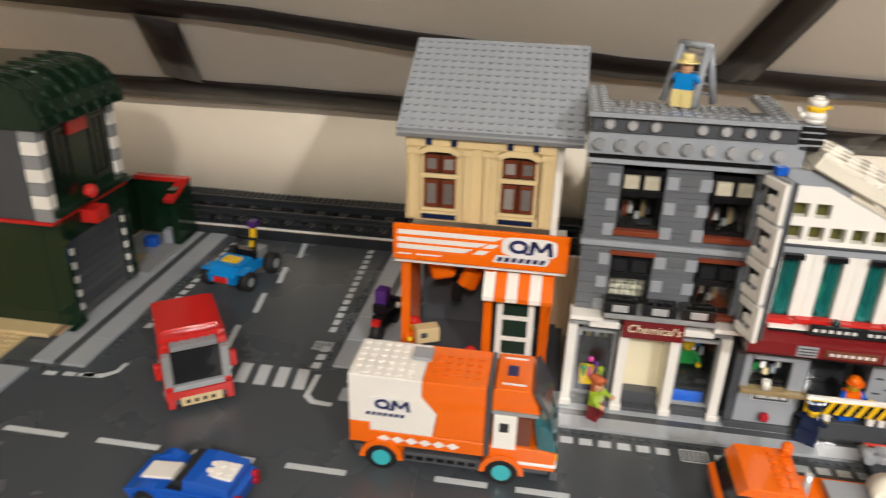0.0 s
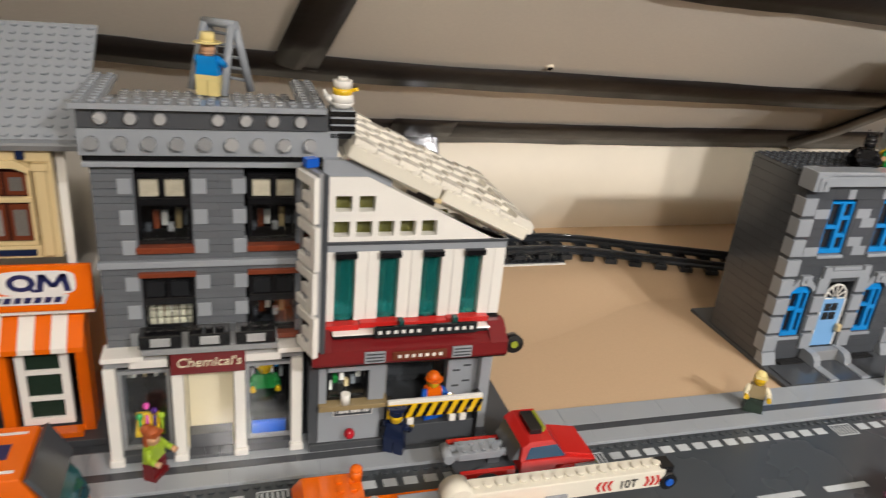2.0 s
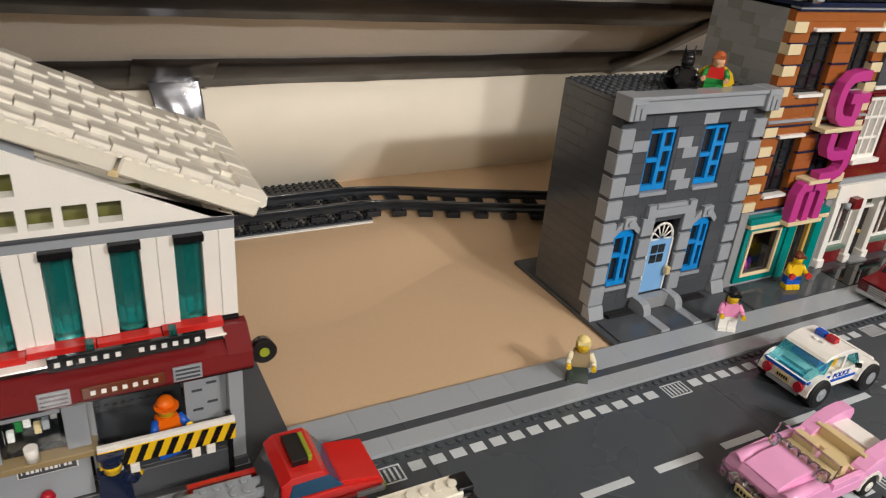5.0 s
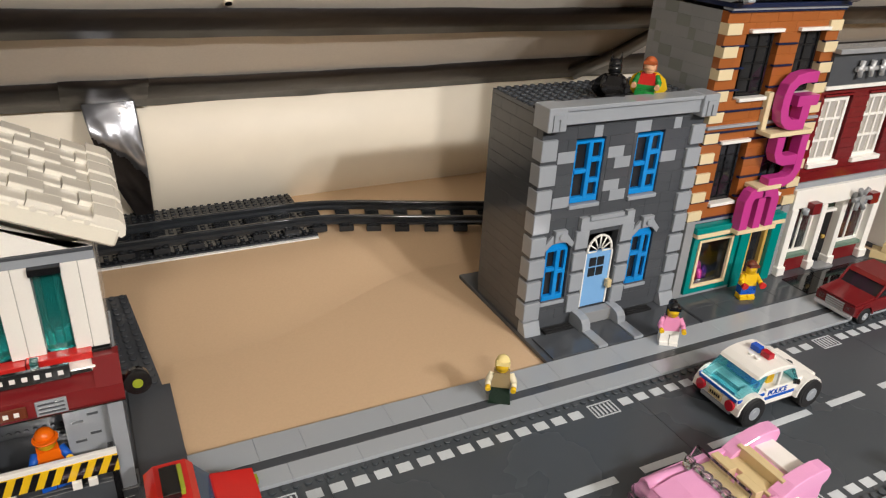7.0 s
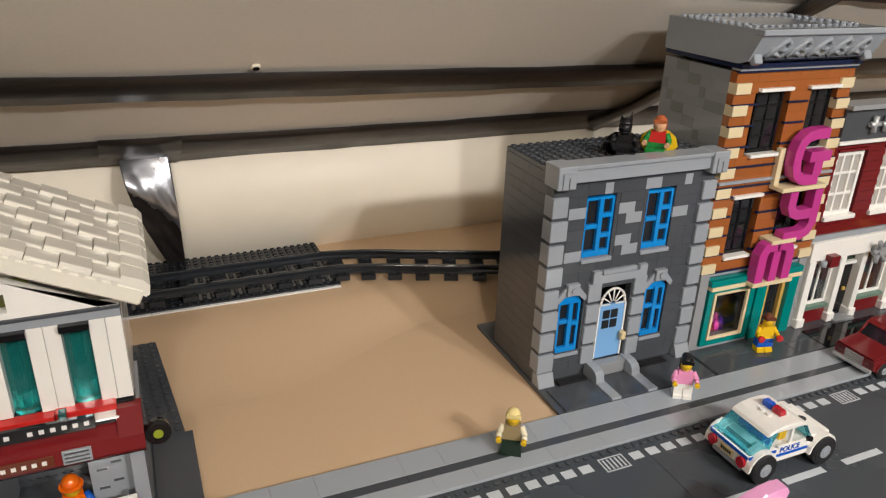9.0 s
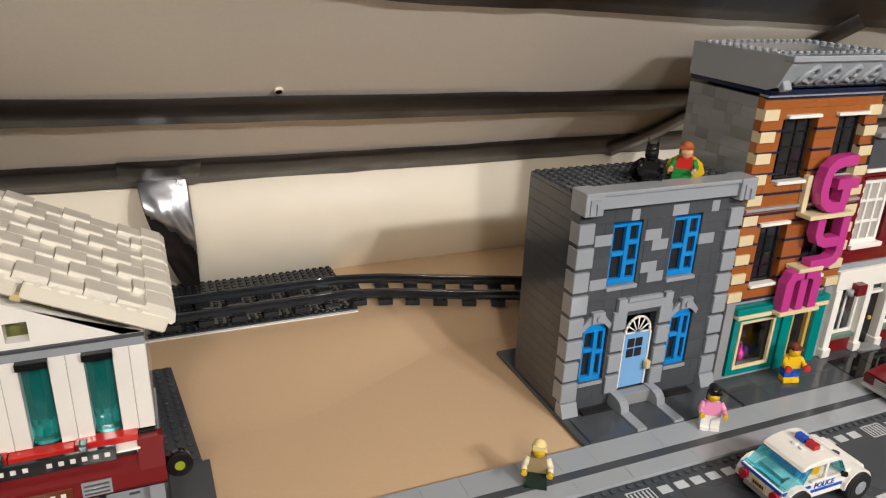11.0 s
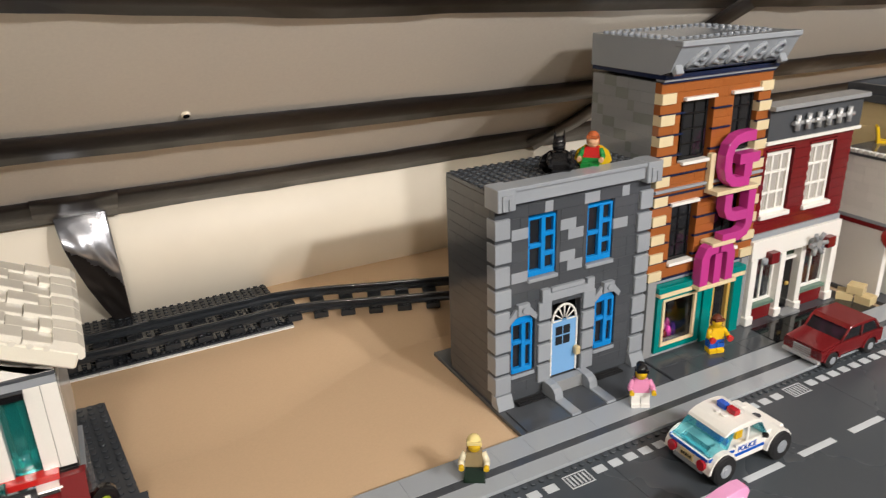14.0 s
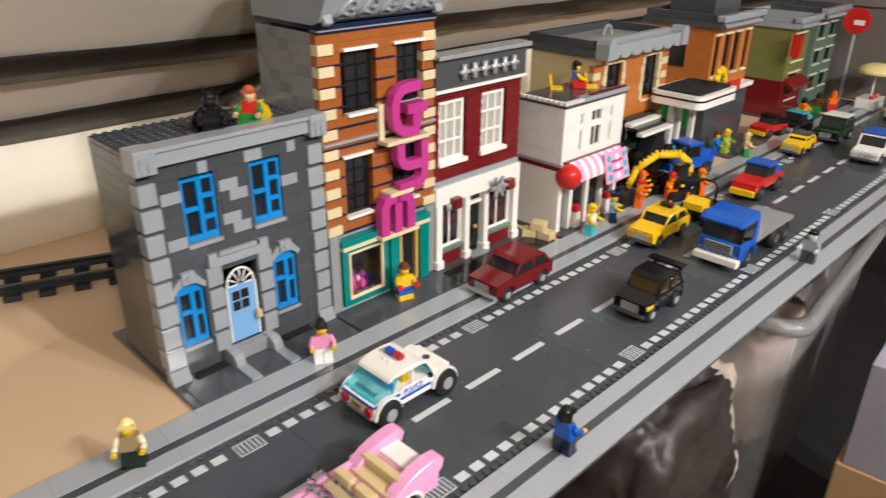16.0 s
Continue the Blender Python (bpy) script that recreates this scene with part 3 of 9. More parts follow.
# ---------- grey townhouse with blue windows ----------
def grey_house():
    h = thing("toy_house", "dark grey brick toy townhouse with light quoins and blue windows", "toy house", (0.818, 0.722, 0))
    p = 0.0082
    rows, rh = 19, 0.0097
    doors = (0.058, 0.090, 0.0, 0.086)
    op = [(0.015, 0.040, 0.026, 0.084), (0.107, 0.132, 0.026, 0.084), doors, (0.031, 0.065, 0.114, 0.172), (0.090, 0.122, 0.114, 0.172)]
    light = {17: ((0.047, 0.0605), (0.0905, 0.105), (0.134, 0.141)), 15: ((0.0155, 0.029), (0.067, 0.083)), 14: ((0.074, 0.090), (0.1235, 0.139)), 12: ((0.062, 0.078),), 11: ((0.074, 0.090), (0.0155, 0.029))}

    def paint(i, r):
        c = (i + 0.5) * p
        return "light_grey" if any(a < c < b for a, b in light.get(r, ())) else "dark_grey"
    piece("plinth", h, pla("dark_grey"), 0, 0.001, 0, 0.164, 0.080, 0.0085)
    brickwall(h, 0, 0.0085, 20, rows, paint, op, 0.0, S, "x", p, rh)
    brickwall(h, 0.0082, 0.0085, 9, rows, lambda i, r: "dark_grey", (), 0.0, S, "y", p, rh)
    piece("side_wall", h, pla("dark_grey"), 0.156, 0.0085, 0.0085, 0.008, 0.074, 0.184)
    piece("back_wall", h, pla("dark_grey"), 0.0085, 0.0745, 0.0085, 0.1470, 0.008, 0.184)
    studded("roof", h, pla("dark_grey"), 0.0005, 0.0085, 0.1930, 20, 9, pitch=p, h=0.0032)
    # quoins
    for x in (-0.0012, 0.1492):
        for k in range(8):
            wide = 0.016 if k % 2 == 0 else 0.0145
            xx = x if x < 0.1 else 0.1652 - wide
            piece("quoin", h, pla("light_grey"), xx, -0.0030, 0.0125 + k * 0.0208, wide, 0.014, 0.0172, 0.0005)
        bm = bmesh.new()
        slab(bm, [(-0.0085, 0), (0.004, 0), (0.004, 0.0115), (-0.0035, 0.0115)], "x", x, x + 0.016)
        part("corner_foot", bm, pla("light_grey"), h)
    for x in (0.0435, 0.0915):
        for k in range(4):
            piece("quoin", h, pla("light_grey"), x, -0.0028, 0.0125 + k * 0.0208, 0.0135, 0.010, 0.0172, 0.0005)
    # lintels over the lower windows, with a round boss
    for x in (0.0135, 0.1055):
        bm = bmesh.new()
        slab(bm, [(x, 0.078), (x + 0.006, 0.0835), (x + 0.0135, 0.0850), (x + 0.021, 0.0835), (x + 0.027, 0.078), (x + 0.029, 0.082), (x + 0.021, 0.0915), (x + 0.006, 0.0915), (x - 0.002, 0.082)], "y", -0.0022, 0.003)
        li = part("lintel", bm, pla("light_grey"), h)
        piece("keystone", li, pla("light_grey"), x + 0.0075, -0.0045, 0.0855, 0.012, 0.005, 0.0105)
        bm = bmesh.new()
        tube(bm, (x + 0.0135, -0.0045, 0.0908), (x + 0.0135, -0.0062, 0.0908), 0.0026, 12)
        part("boss", bm, pla("light_grey"), li)
    bm = bmesh.new()
    slab(bm, [(0.046, 0.0925), (0.102, 0.0925), (0.102, 0.1045), (0.094, 0.1045), (0.094, 0.100), (0.054, 0.100), (0.054, 0.1045), (0.046, 0.1045)], "y", -0.0040, 0.002)
    block(bm, 0.0565, -0.0030, 0.1005, 0.035, 0.004, 0.0035)
    part("door_hood", bm, pla("light_grey"), h)
    # windows, their two lights with glazing bars at unlike heights
    blue = pla("azure")

    def blue_window(x, z, w, t, left, right):
        wd = window(h, x, z, w, t, blue, SMOKE, 1, 1, 0.0018, 0.0016, 0.005)
        mid = 0.46 * w
        piece("mullion", wd, blue, x + mid, 0.0004, z + 0.001, 0.0042, 0.004, t - 0.002, 0.0003)
        piece("bottom_rail", wd, blue, x + 0.0008, 0.0006, z + 0.0004, w - 0.0016, 0.004, 0.0050, 0.0003)
        for k in left:
            piece("glazing_bar", wd, blue, x + 0.0016, 0.0008, z + k * t - 0.0019, mid - 0.0016, 0.0036, 0.0038, 0.0003)
        for k in right:
            piece("glazing_bar", wd, blue, x + mid + 0.0042, 0.0008, z + k * t - 0.0019, w - mid - 0.0058, 0.0036, 0.0038, 0.0003)
        return wd
    for x in (0.0170, 0.1078):
        w = blue_window(x, 0.027, 0.0225, 0.050, (0.62,), (0.56,))
        bm = bmesh.new()
        slab(bm, [(x, 0.077), (x + 0.0225, 0.077), (x + 0.0195, 0.0815), (x + 0.0112, 0.0835), (x + 0.003, 0.0815)], "y", 0.0022, 0.006)
        part("arch_top", bm, blue, w)
        piece("sill", w, pla("light_grey"), x - 0.001, -0.0015, 0.0235, 0.0245, 0.006, 0.0032)
    for x, j in ((0.0330, 0.0616), (0.0940, 0.0902)):
        piece("jamb_brick", h, pla("dark_grey"), j, 0.0, 0.1153, 0.0038, S, 0.0580, 0.0002)
        w = blue_window(x, 0.1175, 0.0285, 0.053, (0.52,), (0.35, 0.69))
        piece("sill", w, pla("light_grey"), x - 0.001, -0.0025, 0.1135, 0.0305, 0.008, 0.0034)
    # door
    bm = bmesh.new()
    block(bm, 0.0610, 0.0020, 0.0125, 0.0265, 0.003, 0.0540)
    door = part("door", bm, pla("sky_blue"), h, "sky blue panelled door")
    for i in range(2):
        for j in range(2):
            piece("door_pane", door, SMOKE, 0.0650 + i * 0.0085, 0.0012, 0.0430 + j * 0.0100, 0.0070, 0.0020, 0.0082, 0.0)
    piece("door_edge", door, pla("white"), 0.0594, 0.0010, 0.0125, 0.0016, 0.004, 0.0540)
    piece("door_edge", door, pla("white"), 0.0875, 0.0010, 0.0125, 0.0016, 0.004, 0.0540)
    piece("door_knob", door, pla("tan"), 0.0845, -0.0040, 0.0300, 0.0052, 0.0055, 0.0080, 0.0008)
    bm = bmesh.new()
    cx, cz = 0.0742, 0.0668
    for k in range(7):
        a = math.pi * k / 6
        tube(bm, (cx + 0.003 * math.cos(a), 0.002, cz + 0.003 * math.sin(a)), (cx + 0.0125 * math.cos(a), 0.002, cz + 0.0150 * math.sin(a)), 0.0007, 6)
    for k in range(12):
        a, b = math.pi * k / 12, math.pi * (k + 1) / 12
        tube(bm, (cx + 0.0130 * math.cos(a), 0.002, cz + 0.0155 * math.sin(a)), (cx + 0.0130 * math.cos(b), 0.002, cz + 0.0155 * math.sin(b)), 0.0012, 6)
    part("fanlight", bm, pla("white"), door, "white fan-shaped window over the door")
    # cornice
    piece("cornice", h, pla("light_grey"), 0.012, -0.0065, 0.1878, 0.140, 0.016, 0.0112, 0.0005)
    piece("cornice_cap", h, pla("light_grey"), 0.010, -0.0085, 0.1992, 0.144, 0.018, 0.0034, 0.0004)
    for x in (-0.003, 0.150):
        piece("cornice_block", h, pla("light_grey"), x, -0.0100, 0.1842, 0.0170, 0.021, 0.0190, 0.0006)
        bm = bmesh.new()
        slab(bm, [(x + 0.004, 0.1855), (x + 0.007, 0.1855), (x + 0.007, 0.1945), (x + 0.010, 0.1945), (x + 0.010, 0.1855), (x + 0.013, 0.1855), (x + 0.013, 0.198), (x + 0.004, 0.198)], "y", -0.0112, -0.0098)
        part("bracket", bm, pla("light_grey"), h)
    # forecourt
    piece("base_plate", h, pla("dark_grey"), -0.002, -0.046, -0.0044, 0.167, 0.162, 0.0042, 0.0004)
    for a, b in ((0.004, 0.0495), (0.0600, 0.0882), (0.0992, 0.164)):
        piece("paving_tile", h, pla("dark_grey"), a, -0.0455, 0, b - a, 0.034, 0.0012, 0.0002)
    piece("doorstep", h, pla("mid_grey"), 0.0585, -0.0090, 0.0, 0.031, 0.0090, 0.0120)
    for x in (0.0500, 0.0885):
        bm = bmesh.new()
        slab(bm, [(-0.022, 0.0)] + [(-0.012 - 0.009 * math.cos(a), 0.004 + 0.009 * math.sin(a)) for a in (0.0, 0.5, 1.0, 1.57)] + [(0.0, 0.013), (0.0, 0.0)], "x", x, x + 0.0085)
        part("stair_cheek", bm, pla("light_grey"), h)
        piece("path_strip", h, pla("light_grey"), x, -0.0456, 0.0, 0.0098, 0.0250, 0.0026)
    for k in range(3):
        piece("cellar_grille", h, RUBBER, 0.018, -0.0120 + 0.0030 * k, 0.0, 0.029, 0.0020, 0.0030, 0.0)
        piece("cellar_grille", h, RUBBER, 0.106, -0.0120 + 0.0030 * k, 0.0, 0.029, 0.0020, 0.0030, 0.0)
    return h


grey_house()


# ---------- tall orange brick gym ----------
def gym():
    h = thing("toy_house", "tall orange and tan brick toy gym with a teal shopfront", "toy house", (0.9855, 0.722, 0))
    p = 0.138 / 17
    rh = 0.0093
    z0 = 0.0815
    rows = 20
    op = [(0.028, 0.063, 0.193, 0.252), (0.086, 0.121, 0.193, 0.252), (0.022, 0.054, 0.095, 0.156), (0.083, 0.115, 0.095, 0.156)]
    dark = {4, 8, 11, 14, 17}

    def paint(i, r):
        if i < 2 or i > 14:
            return "sand" if r % 2 == 0 else "dark_orange"
        return "dark_orange"

    brickwall(h, 0, z0, 17, rows, paint, op, 0.0, S, "x", p, rh, proud=lambda i, r: 0.0022 if (i < 2 or i > 14) and r % 2 == 0 else 0.0)
    for r in (0, 2, 4, 6, 8, 9, 11, 13, 15, 17, 20):
        for a, b in ((0, 0.028), (0.063, 0.086), (0.121, 0.138)) if 12 < r < 18 else ((0, 0.022), (0.054, 0.083), (0.115, 0.138)) if 1 < r < 8 else ((0, 0.138),):
            piece("dark_course", h, pla("navy"), a, -0.0020, z0 + r * rh - 0.0008, b - a, 0.004, 0.0017, 0.0002)
    piece("string_course", h, pla("light_grey"), 0.0, -0.0030, z0 + 9.4 * rh, 0.138, 0.005, 0.0026)
    piece("string_course", h, pla("light_grey"), 0.0, -0.0030, z0 + rows * rh + 0.001, 0.138, 0.011, 0.0030)
    brickwall(h, 0.0082, 0.0, 10, 28, lambda i, r: "stone_grey" if (i // 3 * 5 + r * 7 + i // 4) % 4 == 0 else "mid_grey", (), 0.0, S, "y", 0.0084, 0.00955)
    for k in range(5):
        piece("toothed_brick", h, pla("mid_grey"), -0.0008, 0.001, z0 + 0.004 + k * 2 * rh * 1.05, 0.004, 0.0078, 0.0085)
    piece("side_wall", h, pla("dark_grey"), 0.130, 0.0082, 0, 0.008, 0.084, 0.267)
    piece("back_wall", h, pla("dark_grey"), 0.0082, 0.085, 0, 0.1214, 0.008, 0.267)
    for x, z, w, t in ((0.028, 0.195, 0.035, 0.056), (0.086, 0.195, 0.035, 0.056), (0.022, 0.097, 0.032, 0.058), (0.083, 0.097, 0.032, 0.058)):
        wd = window(h, x + 0.002, z + 0.001, w - 0.004, t - 0.002, pla("black"), SMOKE, 2, 4, 0.0035, 0.0016, 0.003)
        piece("lintel", wd, pla("white"), x - 0.0015, -0.0040, z + t - 0.001, w + 0.003, 0.008, 0.0030)
        piece("sill", wd, pla("white"), x + 0.0015, -0.0034, z - 0.0035, w - 0.001, 0.008, 0.0032)
    # cornice with scrolls
    piece("dark_band", h, pla("navy"), -0.001, -0.0045, 0.2705, 0.140, 0.097, 0.0040)
    bm = bmesh.new()
    slab(bm, [(0.093, 0.2746), (0.0, 0.2746), (-0.010, 0.2780), (-0.021, 0.2995), (-0.021, 0.3035), (0.093, 0.3035)], "x", -0.002, 0.140)
    co = part("cornice", bm, pla("light_grey"), h, "sloped light grey cornice with moulded scrolls")
    piece("cornice_foot", co, pla("dark_grey"), 0.010, -0.0125, 0.2790, 0.118, 0.004, 0.0030, 0.0004, rot=(-27, 0, 0))
    piece("cornice_top", co, pla("light_grey"), -0.003, -0.0230, 0.2990, 0.144, 0.010, 0.0050, 0.0008)
    for x in (0.004, 0.130):
        piece("cornice_end", co, pla("light_grey"), x - 0.004, -0.0165, 0.2770, 0.0085, 0.0060, 0.0230, 0.0008, rot=(-27, 0, 0))
    for k in range(5):
        # leaf scrolls that follow one another along the slope
        path = [(0.0, 0.2808), (0.0055, 0.2872), (0.0105, 0.2932), (0.0150, 0.2950), (0.0190, 0.2925), (0.0195, 0.2885), (0.0165, 0.2862), (0.0135, 0.2880)]
        bm = bmesh.new()
        cord(bm, [(0.0125 + k * 0.0232 + a, -0.0108 - (z - 0.2780) * 0.5116, z) for a, z in path], 0.0022, 6)
        cord(bm, [(0.0125 + k * 0.0232 + a, -0.0106 - (z - 0.2780) * 0.5116, z) for a, z in ((0.0035, 0.2850), (0.0100, 0.2835), (0.0150, 0.2815))], 0.0019, 6)
        part("scroll", bm, pla("light_grey"), co)
    for k in range(16):
        bm = bmesh.new()
        tube(bm, (0.002 + k * p, 0.0, 0.3035), (0.002 + k * p, 0.0, 0.3050), 0.0024, 8)
        for j in range(10):
            if k < 2 or k > 13 or j > 8:
                tube(bm, (0.006 + k * p, 0.008 + j * 0.0084, 0.3035), (0.006 + k * p, 0.008 + j * 0.0084, 0.3052), 0.0024, 8)
        part("stud_row", bm, pla("light_grey"), co)
    # shopfront
    piece("pilaster", h, pla("mid_grey"), 0.0, -0.0030, 0.0, 0.0105, 0.011, 0.0812)
    piece("pilaster", h, pla("mid_grey"), 0.1275, 0.0, 0.0, 0.0105, 0.008, 0.0812)
    piece("base_course", h, pla("light_grey"), 0.0108, -0.0030, 0.0, 0.070, 0.010, 0.0034)
    piece("fascia", h, pla("light_grey"), 0.0105, 0.002, 0.0755, 0.1170, 0.006, 0.0058)
    piece("fascia_board", h, pla("teal"), 0.0105, -0.0075, 0.0690, 0.116, 0.010, 0.0062)
    piece("fascia_trim", h, pla("sand"), 0.0115, -0.0085, 0.0650, 0.114, 0.010, 0.0038)
    w = window(h, 0.0125, 0.0036, 0.058, 0.0612, pla("teal"), CLEAR, 1, 1, -0.0045, 0.0042, 0.006, "shop_window")
    for a, b, c, d in ((0.0195, 0.0095, 0.0440, 0.0028), (0.0195, 0.0580, 0.0440, 0.0026), (0.0195, 0.0123, 0.0028, 0.0457), (0.0607, 0.0123, 0.0028, 0.0457)):
        piece("inner_trim", w, pla("sand"), a, -0.0052, b, c, 0.003, d)
    piece("door_post", h, pla("teal"), 0.0730, -0.0050, 0.0, 0.0125, 0.008, 0.0648)
    piece("door_post", h, pla("teal"), 0.1150, -0.0050, 0.0, 0.0120, 0.008, 0.0648)
    for x in (0.0885, 0.1105):
        piece("door_jamb", h, pla("gold"), x, -0.001, 0.0, 0.0038, 0.005, 0.0640)
    piece("door", h, SMOKE, 0.0925, 0.003, 0.002, 0.018, 0.002, 0.060)
    piece("shop_floor", h, pla("dark_grey"), 0.0085, 0.009, 0.0, 0.121, 0.075, 0.0030)
    # goods behind the shop window
    for k in range(14):
        bm = bmesh.new()
        dome(bm, (0.0230 + 0.0062 * (k % 7), 0.0200 + 0.0080 * (k // 7), 0.0030), 0.0040, 0.0080 + 0.0028 * ((k * 5) % 4) + 0.004 * (k // 7), seg=8, rings=3)
        part("shop_goods", bm, pla(("magenta", "purple", "pink", "magenta", "dark_red")[k % 5]), h)
    # black sheet stands in for the dark inside the shop
    piece("shop_back", h, pla("black"), 0.0120, 0.0400, 0.0031, 0.060, 0.002, 0.066)
    piece("base_plate", h, pla("dark_grey"), 0.0, -0.046, -0.0044, 0.1385, 0.160, 0.0042, 0.0003)
    for i in range(4):
        for j in range(2):
            piece("paving_tile", h, pla("dark_grey"), 0.0004 + i * 0.0345, -0.0455 + j * 0.0205, 0.0, 0.0342, 0.0202, 0.0007, 0.0002)
    return h


gym()

# the gym's upright letter sign
sign = thing("letter_sign", "tall magenta letter sign on cream brackets at the gym front", "sign", (1.0540, 0.7060, 0.004))


def bars(name, rects, x, z, depth=0.0085):
    bm = bmesh.new()
    for a, b, c, d in rects:
        block(bm, x + a, 0, z + b, c, depth, d)
    bmesh.ops.remove_doubles(bm, verts=bm.verts[:], dist=1e-6)
    return part(name, bm, pla("magenta"), sign, "magenta brick-built letter")


def curve_letter(name, path, x, z, width=0.0085, depth=0.0095):
    """A thick letter stroke through places, with flat round ends."""
    bm = bmesh.new()
    pts = [Vector((x + a, 0, z + b)) for a, b in path]
    left, right = [], []
    for i, p in enumerate(pts):
        d = (pts[min(i + 1, len(pts) - 1)] - pts[max(i - 1, 0)]).normalized()
        n = Vector((-d.z, 0, d.x)) * width / 2
        left.append((p + n)[:])
        right.append((p - n)[:])
    ring = [[bm.verts.new((q[0], y, q[2])) for q, y in ((l, 0), (l, depth), (r, depth), (r, 0))] for l, r in zip(left, right)]
    for p, q in zip(ring, ring[1:]):
        for i in range(4):
            bm.faces.new((p[i], p[(i + 1) % 4], q[(i + 1) % 4], q[i]))
    bm.faces.new(ring[0])
    bm.faces.new(ring[-1][::-1])
    bmesh.ops.recalc_face_normals(bm, faces=bm.faces[:])
    bmesh.ops.bevel(bm, geom=bm.edges[:], offset=0.0004, segments=1, affect="EDGES")
    return part(name, bm, pla("magenta"), sign, "magenta brick-built letter")


curve_letter("letter_g", [(0.038, 0.0473), (0.024, 0.0473), (0.0145, 0.0455), (0.0078, 0.0395), (0.0055, 0.0315), (0.0055, 0.0200), (0.0085, 0.0110), (0.0155, 0.0056), (0.0235, 0.0045), (0.036, 0.0045)], 0.0, 0.1612, 0.0098, 0.0105)
bars("letter_g_bar", [(0.0200, 0.0215, 0.0260, 0.0096), (0.0270, 0.0090, 0.0105, 0.0124)], 0.0, 0.1612, 0.0110)
curve_letter("letter_y", [(0.0065, 0.0490), (0.0065, 0.0345), (0.0100, 0.0285), (0.0170, 0.0258), (0.0330, 0.0258)], 0.005, 0.1060, 0.0098, 0.0105)
curve_letter("letter_y_stem", [(0.0375, 0.0490), (0.0375, 0.0150), (0.0335, 0.0078), (0.0260, 0.0048), (0.0040, 0.0048)], 0.005, 0.1060, 0.0098, 0.0107)
curve_letter("letter_m", [(0.0055, 0.0), (0.0055, 0.028), (0.0090, 0.0345), (0.0150, 0.0362), (0.0240, 0.0362)], -0.0155, 0.0665, 0.0104, 0.0105)
curve_letter("letter_m_arch", [(0.0210, 0.0362), (0.0300, 0.0362), (0.0365, 0.0335), (0.0390, 0.0280), (0.0390, 0.0)], -0.0155, 0.0665, 0.0104, 0.0104)
bars("letter_m_leg", [(0.0176, 0.0, 0.0092, 0.0305)], -0.0155, 0.0665, 0.0103)
for x, z, w in ((-0.006, 0.1563, 0.054), (-0.004, 0.1050, 0.030), (-0.0165, 0.0625, 0.050)):
    piece("sign_bracket", sign, pla("sand"), x, -0.001, z, w, 0.0165, 0.0040)
piece("sign_rail", sign, pla("sand"), -0.006, 0.0106, 0.1604, 0.006, 0.0054, 0.034)


